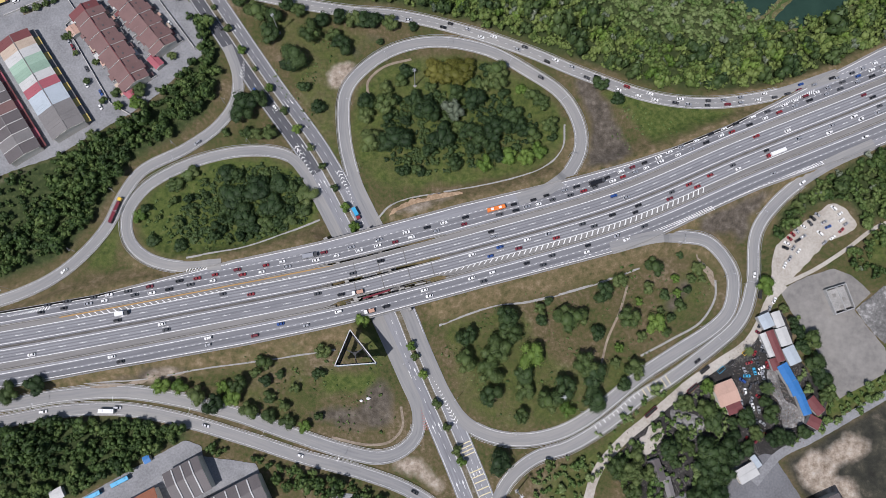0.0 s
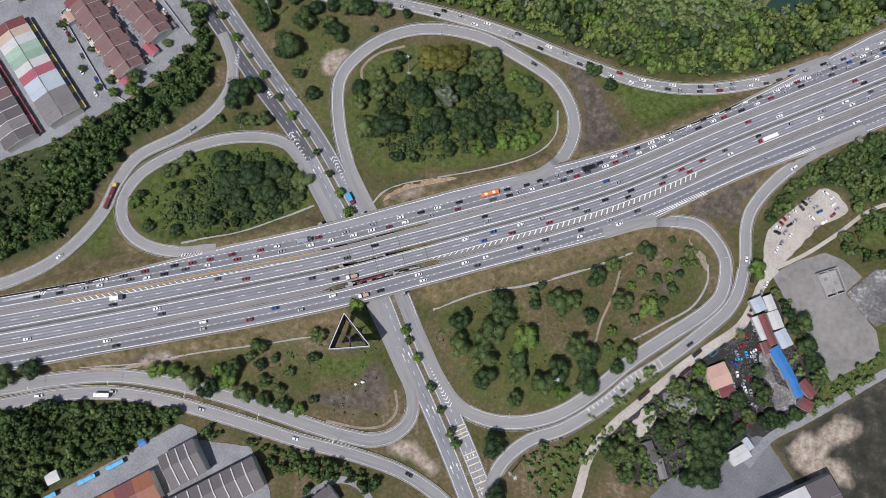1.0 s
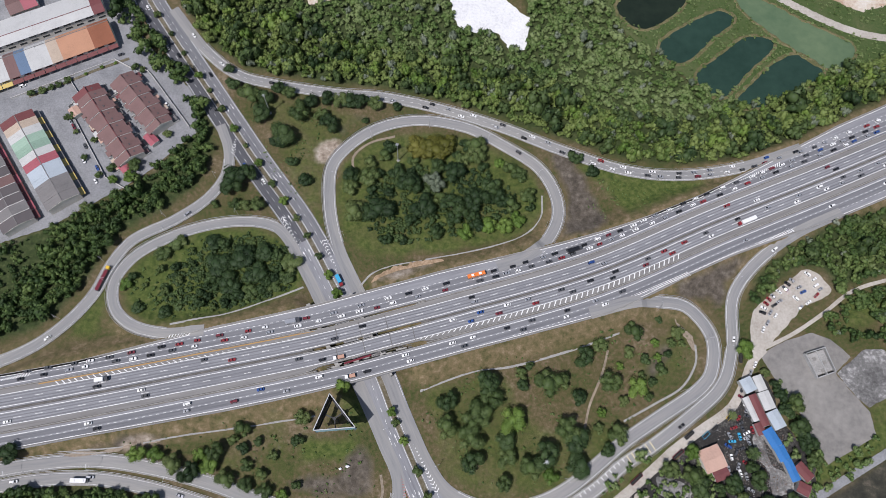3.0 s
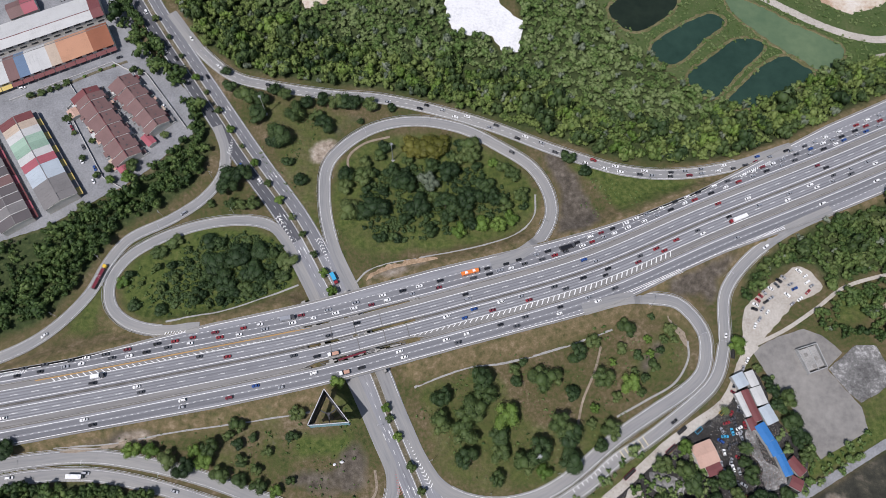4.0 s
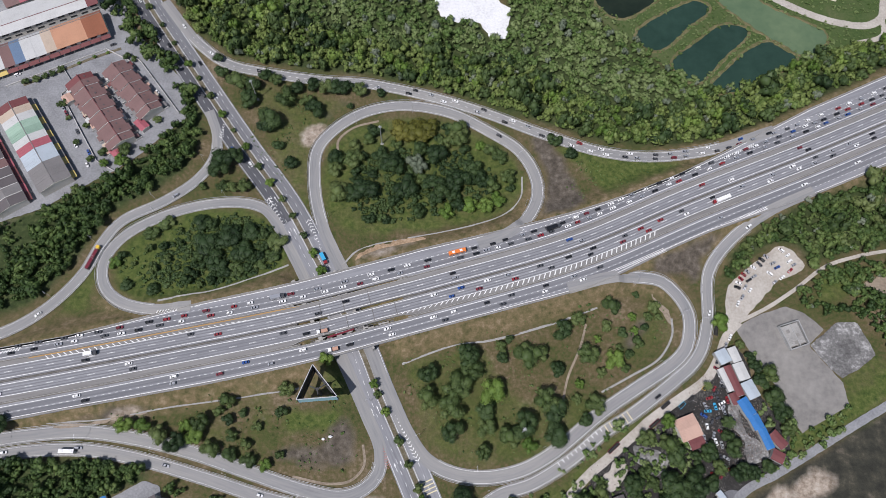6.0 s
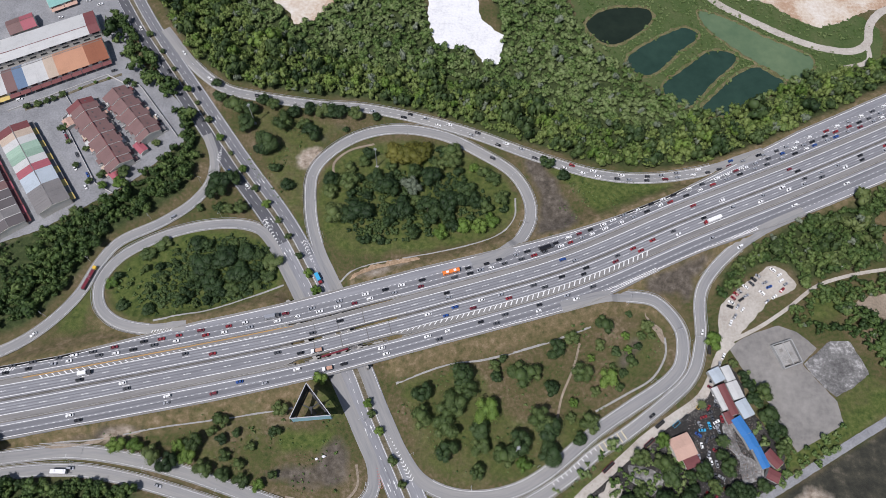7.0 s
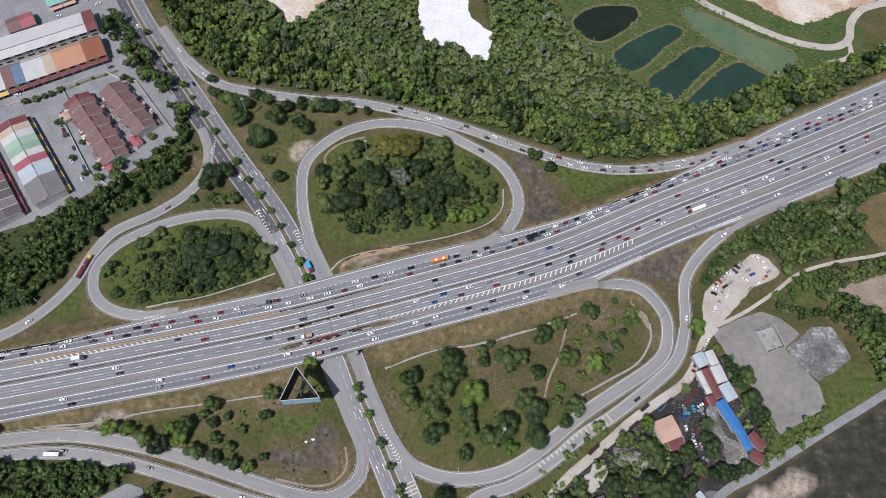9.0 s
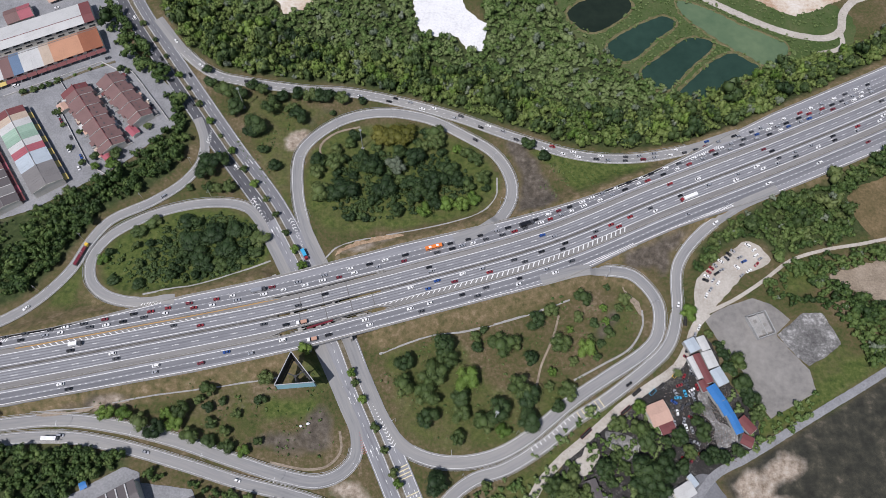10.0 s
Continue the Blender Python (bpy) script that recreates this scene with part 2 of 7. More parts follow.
def ground_height(xy):
    xy = np.asarray(xy, float)
    h, out = hwy_height(xy)
    free = smooth(out, -0.5, 1.5)
    for c, z, width in TRACKS.values():
        d, s, _ = nearest(xy, c, 16)
        zc = np.interp(s, lengths(c), z)
        w = (1 - smooth(d, width / 2 + 1.2, width / 2 + 9)) * free
        h = h * (1 - w) + zc * w
    a, _, _ = nearest(xy, ART, 30)
    h = h * smooth(a, 11.0, 18.0)
    return h


def gz(x, y):
    """Height of the ground sheet, read from its grid."""
    i, j = int(np.clip(np.searchsorted(gx, x) - 1, 0, len(gx) - 2)), int(np.clip(np.searchsorted(gy, y) - 1, 0, len(gy) - 2))
    u, v = (x - gx[i]) / (gx[i + 1] - gx[i]), (y - gy[j]) / (gy[j + 1] - gy[j])
    k = GZ.reshape(len(gy), len(gx))
    return float((k[j, i] * (1 - u) + k[j, i + 1] * u) * (1 - v) + (k[j + 1, i] * (1 - u) + k[j + 1, i + 1] * u) * v)


# ------------------------------------------------------------------ building blocks
def mesh_object(name, verts, faces, mat, parent=None, uvs=None, smooth_shade=False):
    me = bpy.data.meshes.new(name)
    me.from_pydata([tuple(v) for v in verts], [], faces)
    if uvs is not None:
        lay = me.uv_layers.new(name="UVMap")
        idx = np.empty(len(me.loops), dtype=np.int32)
        me.loops.foreach_get("vertex_index", idx)
        lay.data.foreach_set("uv", np.asarray(uvs, np.float32)[idx].ravel())
    if smooth_shade:
        me.polygons.foreach_set("use_smooth", [True] * len(me.polygons))
    me.materials.append(mat)
    me.update()
    ob = new(name, me)
    if parent:
        ob.parent = parent
    return ob


def strip(c, lo, hi, z, across=2):
    """Vertices, faces and UVs of a ribbon along c between the offsets lo and hi (+ left)."""
    nrm, s = normals(c), lengths(c)
    lo, hi, z = (np.broadcast_to(np.asarray(v, float), (len(c),)) for v in (lo, hi, z))
    verts, uvs, faces = [], [], []
    for j in range(across):
        o = lo + (hi - lo) * j / (across - 1)
        p = c[:, :2] + nrm * o[:, None]
        verts.append(np.column_stack([p, z]))
        uvs.append(np.column_stack([s, o]))
    n = len(c)
    for j in range(across - 1):
        for i in range(n - 1):
            faces.append((j * n + i, j * n + i + 1, (j + 1) * n + i + 1, (j + 1) * n + i))
    return np.concatenate(verts), faces, np.concatenate(uvs)


def solid_strip(c, lo, hi, z, depth):
    """A ribbon with thickness: top, both sides and underside."""
    v, f, uv = strip(c, hi, lo, z, 2)
    n = len(c)
    z = np.broadcast_to(np.asarray(z, float), (n,))
    w = v.copy()
    w[:, 2] -= depth
    verts = np.concatenate([v, w])
    f = [tuple(reversed(q)) for q in f]
    f2 = [tuple(reversed([i + 2 * n for i in q])) for q in f]
    sides = []
    for i in range(n - 1):
        sides.append((i, i + 1, i + 1 + 2 * n, i + 2 * n))
        sides.append((n + i + 1, n + i, n + i + 2 * n, n + i + 1 + 2 * n))
    sides.append((0, 2 * n, 3 * n, n))
    sides.append((n - 1, 2 * n - 1, 4 * n - 1, 3 * n - 1))
    return verts, f + f2 + sides, np.concatenate([uv, uv])


def cut_line(c, s0, s1, step=2.0):
    """The stretch of c between the lengths s0 and s1."""
    s = lengths(c)
    q = np.linspace(s0, s1, max(2, int((s1 - s0) / step + 1e-6) + 1))
    return np.column_stack([np.interp(q, s, c[:, k]) for k in range(c.shape[1])])


def at_x(c, x):
    """The length along c at which it passes x (c runs towards +x)."""
    return float(np.interp(x, c[:, 0], lengths(c)))


class Joined:
    """Collects pieces for one mesh."""
    def __init__(self):
        self.v, self.f, self.uv, self.n = [], [], [], 0

    def add(self, v, f, uv=None):
        self.v.append(np.asarray(v, float))
        self.f += [tuple(i + self.n for i in q) for q in f]
        self.uv.append(np.zeros((len(v), 2)) if uv is None else uv)
        self.n += len(v)

    def make(self, name, mat, parent=None):
        return mesh_object(name, np.concatenate(self.v), self.f, mat, parent, np.concatenate(self.uv))


# ------------------------------------------------------------------ ground patches: name -> (outline, material, lowering, level, label, ragged edge)
MARSH = material("marsh_grass", [(0.3, (0.030, 0.055, 0.014)), (0.45, (0.055, 0.090, 0.025)), (0.58, (0.085, 0.105, 0.040)), (0.72, (0.14, 0.13, 0.07))], 0.95, (0.04, 0.5), 0.45, 0.8)
# oily scrapyard soil, with cloud shade put into its colour
SHADED_OIL_SOIL = material("cloud_shaded_oily_soil", [(0.3, (0.016, 0.015, 0.014)), (0.52, (0.036, 0.034, 0.032)), (0.62, (0.12, 0.115, 0.105)), (0.74, (0.30, 0.29, 0.27))], 0.9, (0.1, 0.9), 0.5, 0.5)
ESTATE = material("pale_concrete_paving", [(0.3, (0.14, 0.142, 0.147)), (0.5, (0.235, 0.238, 0.245)), (0.7, (0.33, 0.333, 0.34))], 0.85, (0.08, 0.8), 0.5, 0.15)
RUBBLE = material("broken_rubble", [(0.32, (0.05, 0.048, 0.045)), (0.44, (0.115, 0.112, 0.108)), (0.53, (0.19, 0.186, 0.178)), (0.62, (0.42, 0.41, 0.40))], 0.92, (0.07, 0.5), 0.4, 0.5, detail=10)
QUARRY = material("streaked_quarry_sand", [(0.28, (0.30, 0.17, 0.10)), (0.42, (0.42, 0.29, 0.20)), (0.52, (0.55, 0.47, 0.38)), (0.64, (0.66, 0.62, 0.56)), (0.78, (0.72, 0.72, 0.72))], 0.95, (0.035, 0.4), 0.35, 0.6)
REEDS = material("dry_reeds", [(0.3, (0.05, 0.065, 0.02)), (0.5, (0.13, 0.12, 0.055)), (0.7, (0.24, 0.20, 0.12))], 0.95, (0.15, 1.0), 0.5, 0.8)
# yard asphalt, its grey set darker to stand for cloud shade
SHADED_YARD = material("cloud_shaded_yard_asphalt", [(0.3, (0.10, 0.10, 0.105)), (0.5, (0.155, 0.157, 0.165)), (0.7, (0.21, 0.212, 0.22))], 0.85, (0.06, 0.8), 0.5, 0.15)
SLABM = material("cracked_old_slab", [(0.30, (0.05, 0.048, 0.045)), (0.37, (0.17, 0.162, 0.152)), (0.48, (0.225, 0.214, 0.198)), (0.60, (0.265, 0.252, 0.232)), (0.75, (0.33, 0.315, 0.29))], 0.88, (0.05, 0.25), 0.42, 0.1, detail=9)


def water(name, deep, shallow):
    m = material(name, [(0.35, deep), (0.65, shallow)], 0.12, (0.02, 0.15), 0.4, 0.03, 0.8, spec=0.2)
    return m


POND_DARK = water("dark_pond_water", (0.010, 0.017, 0.012), (0.020, 0.030, 0.020))
POND_TEAL = water("teal_pond_water", (0.018, 0.040, 0.030), (0.030, 0.062, 0.046))
POND_MILK = water("milky_green_water", (0.075, 0.125, 0.070), (0.13, 0.18, 0.10))
PATCHES = []
PATCHES.append(("paving", [(-420, 560), (-330, 520), (-260, 422), (-230, 380), (-222, 345), (-199, 316), (-177, 294), (-166, 277), (-167, 257), (-180, 244), (-196, 226), (-208, 216), (-232, 200), (-252, 186), (-277, 176), (-330, 152), (-420, 122)], ESTATE, 0.45, 0.0, "pale worn concrete roads round the terraces", 0.4))
PATCHES.append(("sand_heap_ground", [(-126, 425), (-118, 396), (-103, 381), (-97, 369), (-84, 371), (-71, 388), (-60, 403), (-58, 440), (-120, 450)], QUARRY, 0.4, 0.02, "pale orange bare sand in the woods", 1.5))
PATCHES.append(("white_spoil_ground", [(6, 440), (7, 400), (9, 374), (16, 349), (30, 346), (44, 345), (51, 332), (62, 331), (66, 345), (67, 360), (54, 372), (48, 390), (53, 421), (50, 450)], WHITE_SAND, 0.4, 0.02, "bright white crushed spoil in the woods", 1.8))
PATCHES.append(("marsh", [(100, 440), (125, 395), (128, 365), (140, 346), (160, 328), (186, 303), (216, 284), (245, 286), (285, 312), (312, 326), (345, 333), (362, 340), (370, 372), (340, 395), (300, 420), (240, 450)], MARSH, 0.4, 0.0, "bright green marsh grass round ponds", 2.0))
PATCHES.append(("sand_quarry", [(232, 418), (254, 404), (286, 396), (305, 380), (322, 372), (345, 380), (370, 391), (392, 398), (430, 408), (470, 480), (330, 560), (230, 500)], QUARRY, 0.4, 0.04, "pale pink and orange graded sand", 2.0))
PATCHES.append(("pond", [(134, 371), (146, 385), (169, 390.5), (187, 388), (188, 378), (173, 362), (154, 351.5), (143, 356)], POND_DARK, 0.4, 0.03, "dark still pond with grassy banks", 0.6))
PATCHES.append(("pond", [(163, 337), (183, 354.5), (203, 366), (214, 370), (223, 363), (204, 344), (179, 322), (167, 326)], POND_TEAL, 0.4, 0.03, "teal rectangular pond with grassy banks", 0.6))
PATCHES.append(("pond", [(187, 310.5), (208.5, 330), (231, 346.5), (249, 343), (247, 335), (226, 315), (206, 294), (195, 295)], POND_TEAL, 0.4, 0.03, "teal rectangular pond with grassy banks", 0.6))
PATCHES.append(("pond", [(213, 288), (228.5, 306), (249.5, 325), (266, 331), (282, 316), (262, 301), (238.5, 288), (222, 284.5)], POND_TEAL, 0.4, 0.03, "teal pond beside dark trees", 0.6))
PATCHES.append(("pond", [(227, 387), (250.5, 379), (275, 362), (295, 350.5), (310, 339), (303, 324), (288, 319), (265, 335), (246, 353), (231, 370)], POND_MILK, 0.4, 0.03, "milky green shallow pond", 0.8))
PATCHES.append(("car_park", [(201, 133.3), (214.5, 145.4), (231.5, 157.8), (240.7, 162.9), (246.8, 160.6), (252, 154.3), (254.4, 149), (249.7, 143.8), (240.9, 140.3), (233.9, 137.7), (228.7, 131.7), (222, 126), (213, 117), (204, 109), (197, 106), (197, 121)], SAND, 0.4, 0.03, "pale bare sandy ground used for parking", 0.7))
PATCHES.append(("scrapyard_ground", [(110, 27), (130, 40), (152, 55), (178, 72), (190, 88), (200, 94), (209, 66), (222, 40), (218, 20), (195, 12), (160, -12), (120, -20), (95, -5)], SHADED_OIL_SOIL, 0.4, 0.0, "dark oily soil littered with scrap", 1.2))
PATCHES.append(("concrete_slab", [(201, 106), (216, 114), (236.4, 120.5), (247, 116), (258.4, 105.3), (246, 95), (256.5, 79.5), (262.5, 71.7), (263.5, 57.5), (231.2, 40.7), (224.5, 52.4), (220.5, 68.7), (210.7, 83.9)], SLABM, 0.4, 0.06, "abandoned pale concrete slab with stains", 0.3))
PATCHES.append(("broken_slab", [(247, 95), (258, 103), (267, 110), (280, 110), (285, 98), (287.4, 88.6), (275, 80), (263, 74), (256.8, 79.3)], RUBBLE, 0.4, 0.05, "broken grey slab with rubble", 0.4))
PATCHES.append(("yard_paving", [(105, -38), (126, -17), (182, 9), (188, 8), (193, -1), (225, -55), (235, -120), (110, -120)], SHADED_YARD, 0.4, 0.02, "grey asphalt factory yard", 0.3))
PATCHES.append(("yard_paving", [(-330, -85), (-237, -33), (-211, -17), (-171, 6), (-157, 14), (-147, 11), (-146, 5), (-115, 1), (-103, -22), (-95, -60), (-150, -120), (-330, -140)], ESTATE, 0.4, 0.02, "grey concrete factory yard", 0.3))
PATCHES.append(("dry_field", [(328, 205), (347, 213), (420, 245), (400, 185), (333, 165), (320.4, 195.3)], SLOPE, 0.4, 0.0, "dry brown ploughed field", 0.8))
PATCHES.append(("bare_soil", [(289.5, 135.2), (306, 142), (329, 150), (352, 150), (340, 122), (319, 119), (301.7, 126.7)], SOIL, 0.4, 0.0, "pale bare soil in green scrub", 3.0))
PATCHES.append(("concrete_rubble", [(128, 33), (140, 31.5), (149.6, 26), (143, 18), (137, 14), (131, 22)], RUBBLE, 0.4, 0.06, "heaped grey concrete waste", 1.2))
PATCHES.append(("concrete_rubble", [(188, 58), (194, 57), (197, 41), (207, 34), (208, 27), (195, 24), (194, 35), (190, 45)], RUBBLE, 0.4, 0.06, "grey crushed concrete beside sheds", 1.4))
PATCHES.append(("bare_soil", [(106, 12), (113, 21), (117, 25), (123, 23), (121, 15), (113, 8)], SAND, 0.4, 0.03, "pale dusty forecourt", 1.0))

# forest floor, its colour darkened for shade under the woods, and greener grass
SHADED_FLOOR = [[(-172, 290), (-156, 263), (-154, 241), (-160, 219), (-179, 200), (-205, 184), (-216, 163), (-226, 141), (-243, 120), (-275, 106), (-330, 100), (-330, 150), (-275, 174), (-255, 186), (-231, 196), (-207, 211), (-195, 224), (-178, 243), (-168, 256), (-168, 273), (-182, 290)],
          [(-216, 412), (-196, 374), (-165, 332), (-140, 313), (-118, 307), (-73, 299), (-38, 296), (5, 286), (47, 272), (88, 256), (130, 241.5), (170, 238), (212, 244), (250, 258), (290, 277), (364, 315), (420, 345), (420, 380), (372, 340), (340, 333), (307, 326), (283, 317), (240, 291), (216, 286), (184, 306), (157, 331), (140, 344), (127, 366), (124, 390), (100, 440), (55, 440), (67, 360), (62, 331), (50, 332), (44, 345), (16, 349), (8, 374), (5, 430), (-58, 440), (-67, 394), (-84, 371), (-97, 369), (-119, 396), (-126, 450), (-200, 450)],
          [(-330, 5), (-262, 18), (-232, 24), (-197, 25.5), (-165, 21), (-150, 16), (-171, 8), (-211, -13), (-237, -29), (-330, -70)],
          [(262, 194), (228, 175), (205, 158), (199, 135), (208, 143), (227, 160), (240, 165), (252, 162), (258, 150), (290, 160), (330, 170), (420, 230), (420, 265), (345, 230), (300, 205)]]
GREEN = [([(90.6, 236.9), (109.7, 223.1), (127.3, 198.5), (152.0, 207.6), (186.2, 223.8), (146.7, 230.4), (111.2, 241.8)], 1.0),
         ([(-81, 54), (-53, 54), (-46, 60), (-45.6, 48.5), (-52, 42), (-79, 42)], 1.0), ([(-62, 85), (-42, 88), (-37, 60), (-50, 58)], 0.8),
         ([(-143, 196), (-188, 176), (-206.5, 157), (-228, 112), (-205, 114), (-206, 150), (-191.5, 170), (-135, 190)], 0.8),
         ([(-130, 290), (-49, 272), (-71, 253), (-77.5, 226), (-76, 184), (-101, 226)], 0.62),
         ([(-62, 182), (-48, 168), (10, 172), (45, 178), (66, 192), (74, 212), (60, 236), (20, 258), (-14, 262), (-45, 252), (-66, 235), (-68, 205)], 0.85),
         ([(-198, 150), (-194, 130), (-176, 121), (-150, 121), (-118, 130), (-88, 142), (-84, 158), (-98, 178), (-118, 188), (-146, 186), (-172, 177), (-192, 163)], 1.0),
         ([(-8, 84), (40, 94), (60, 60), (110, 62), (120, 50), (70, 26), (30, 20), (4, 34)], 0.62), ([(120, 95), (150, 125), (162, 118), (160, 98), (130, 80)], 0.5),
         ([(-130, 66), (-95, 68), (-60, 50), (-90, 24), (-130, 34)], 0.38), ([(195, 12), (264, 48), (330, 82), (330, 100), (262, 60), (230, 42), (205, 30)], 1.0),
         ([(262, 73), (288, 90), (300, 74), (266, 56)], 0.75), ([(255, 120), (290, 130), (300, 150), (262, 142)], 0.9), ([(44, -8), (84, 14), (112, 36), (134, 52), (140, 48), (96, 10), (66, -30)], 0.75)]

BARE = [([(76, 246), (86, 246), (97, 232), (106, 212), (113, 192), (98, 184), (82, 182), (86, 197), (88, 215), (82, 232)], 0.95),
        ([(152, 140), (172, 141), (184, 150), (196, 163), (206, 172), (190, 168), (170, 158), (150, 149)], 0.9), ([(176, 136), (184, 138), (186, 150), (176, 146)], 0.95),
        ([(128, 96), (140, 112), (147, 110), (136, 94), (128, 86)], 0.8), ([(-52, 46), (-41, 52), (-35, 36), (-38, 22), (-58, 20), (-76, 24), (-90, 28), (-70, 34), (-56, 34)], 0.8),
        ([(-205, 44), (-160, 50), (-150, 55), (-190, 52)], 0.9), ([(-64, 252), (-70, 262), (-60, 272), (-40, 276), (-62, 268)], 0.7), ([(-76, 238), (-68, 252), (-66, 240), (-74, 220)], 0.7)]
# dark field whose soil colour holds cloud shade as well
SHADED_SOIL = [([(193, 4), (224, 21), (268, 45), (330, 77), (420, 119), (440, -80), (300, -140), (230, -90), (226, -54)], 1.0)]
SANDY = [([(199, 1), (209, 10), (220, 12), (227, 16), (233, 22), (241, 22), (246, 15), (244, 6), (236, 4), (226, 2), (222, -6), (236, -8), (238, -18), (218, -19), (206, -10)], 0.85),
         ([(-38, 0), (-28, 5), (-20, 5), (-12, -4), (-4, -14), (-11, -13), (-18, -9), (-22, -5), (-30, -3)], 1.0), ([(-83, 237), (-83, 248), (-73, 255), (-67, 250), (-70, 242), (-74, 236)], 1.0),
         ([(-290, 168), (-268, 179), (-253, 172), (-256, 158), (-272, 146), (-290, 150)], 0.62), ([(-256, -5), (-254, 3), (-245, 2), (-249, -8), (-255, -14)], 0.9), ([(-185, 46), (-176, 52), (-158, 54), (-166, 49)], 0.9),
         ([(-44, 149), (-30, 158), (-12, 162.5), (4, 166), (4, 162), (-10, 157), (-26, 151)], 0.75)]


def ragged(outline, amount, step=2.0, seed=0.0):
    if amount <= 0.4:
        q = np.array(list(outline) + [outline[0]], float)
        c = cut_line(q, 0, lengths(q)[-1], step)[:-1]
    else:
        c = spline(outline, step, closed=True)
    n = normals(np.concatenate([c, c[:1]]))[:-1]
    k = np.array([noise.noise((x * 0.22, y * 0.22, seed)) + 0.5 * noise.noise((x * 0.7, y * 0.7, seed + 5)) for x, y in c])
    return c + n * (k * amount * 1.3)[:, None]


def inside(xy, poly):
    x, y = xy[:, 0], xy[:, 1]
    r = np.zeros(len(xy), bool)
    for (x0, y0), (x1, y1) in zip(poly, np.roll(poly, -1, axis=0)):
        hit = ((y0 > y) != (y1 > y)) & (x < (x1 - x0) * (y - y0) / (y1 - y0 + 1e-12) + x0)
        r ^= hit
    return r


OUTLINES = [ragged(p[1], p[6], 2.0, i * 3.1) for i, p in enumerate(PATCHES)]

# ------------------------------------------------------------------ ground
def axis(lo, hi, step):
    mid = list(np.arange(lo, hi + 0.1, step))
    left, right, d = [], [], step
    a, b = lo, hi
    while a > -3500:
        d *= 1.35
        a -= d
        b += d
        left.insert(0, a), right.append(b)
    return np.array(left + mid + right)


gx, gy = axis(-330, 420, 2.5), axis(-140, 480, 2.5)
XX, YY = np.meshgrid(gx, gy)
XY = np.column_stack([XX.ravel(), YY.ravel()])
GZ = ground_height(XY)
low = np.zeros(len(XY))
for c, z, width in TRACKS.values():
    d, _, _ = nearest(XY, c, 12)
    low = np.maximum(low, 0.5 * (1 - smooth(d, width / 2 - 1.5, width / 2 + 0.5)))
d, _, _ = nearest(XY, ART, 20)
low = np.maximum(low, 0.3 * (1 - smooth(d, 9, 12)))
d_h, out_h = hwy_height(XY)
low = np.maximum(low, 1.2 * (1 - smooth(out_h, -2.5, 0.0)))
for p, o in zip(PATCHES, OUTLINES):
    low = np.maximum(low, p[3] * inside(XY, o))
bumps = np.array([noise.noise((x * 0.09, y * 0.09, 0)) * 0.25 + noise.noise((x * 0.35, y * 0.35, 3)) * 0.10 for x, y in XY])
clear = smooth(low, 0.0, 0.02)
GZm = GZ - low + bumps * (1 - clear) - 0.05
nx, ny = len(gx), len(gy)
gf = [(j * nx + i, j * nx + i + 1, (j + 1) * nx + i + 1, (j + 1) * nx + i) for j in range(ny - 1) for i in range(nx - 1)]
ground = mesh_object("ground", np.column_stack([XY, GZm]), gf, GRASS, smooth_shade=True)
tagged(ground, "rough green and brown grass with bare soil", "ground", kind="structure")


def spread(field):
    """Softens a field on the ground's grid by one cell to each side."""
    g = np.pad(field.reshape(ny, nx), 1, mode="edge")
    return (sum(g[a:a + ny, b:b + nx] for a in range(3) for b in range(3)) / 9).ravel()




def field_of(outlines):
    """How much of a cover each point of the ground carries, from (outline, amount) pairs."""
    field = np.zeros(len(XY))
    for o, amount in outlines:
        field = np.maximum(field, amount * inside(XY, np.array(o, float)))
    return spread(field)


for key, field in (("dry_cover", np.clip(GZ / 2.0, 0, 1)), ("green_cover", 0.85 * field_of(GREEN)), ("bare_cover", field_of(BARE)), ("shaded_soil_cover", field_of(SHADED_SOIL)),
                   ("sand_cover", field_of(SANDY)), ("shaded_floor_cover", field_of([(o, 1.0) for o in SHADED_FLOOR]))):
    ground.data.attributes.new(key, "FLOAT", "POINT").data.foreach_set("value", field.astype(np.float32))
for i, (p, o) in enumerate(zip(PATCHES, OUTLINES)):
    name, _, mat, _, level, label, _ = p
    bm = bmesh.new()
    zs = np.full(len(o), level + 0.004 * i)
    face = bm.faces.new([bm.verts.new((x, y, z)) for (x, y), z in zip(o, zs)])
    bm.normal_update()
    if face.normal.z < 0:
        face.normal_flip()
    bmesh.ops.triangulate(bm, faces=[face])
    me = bpy.data.meshes.new(name)
    bm.to_mesh(me), bm.free()
    me.materials.append(mat)
    tagged(new(name, me), label, "water" if name == "pond" else "ground", kind="structure")
    if name == "pond":
        n = normals(np.concatenate([o[-1:], o, o[:1]]))[1:-1]
        if np.sum(o[:, 0] * np.roll(o[:, 1], -1) - o[:, 1] * np.roll(o[:, 0], -1)) > 0:
            n = -n
        wob = np.array([1 + 0.8 * noise.noise((x * 0.25, y * 0.25, i)) for x, y in o])[:, None]
        rings = [(o - n * 0.5, -0.05), (o + n * 0.5 * wob, 0.32), (o + n * 1.5 * wob, 0.28), (o + n * 2.4 * wob, -0.05)]
        m = len(o)
        v = np.concatenate([np.column_stack([q, np.full(m, z)]) for q, z in rings])
        f = [(a * m + b, a * m + (b + 1) % m, (a + 1) * m + (b + 1) % m, (a + 1) * m + b) for a in range(3) for b in range(m)]
        tagged(mesh_object("pond_bank", v, f, REEDS), "low reedy bank round a pond", "bank", kind="structure")

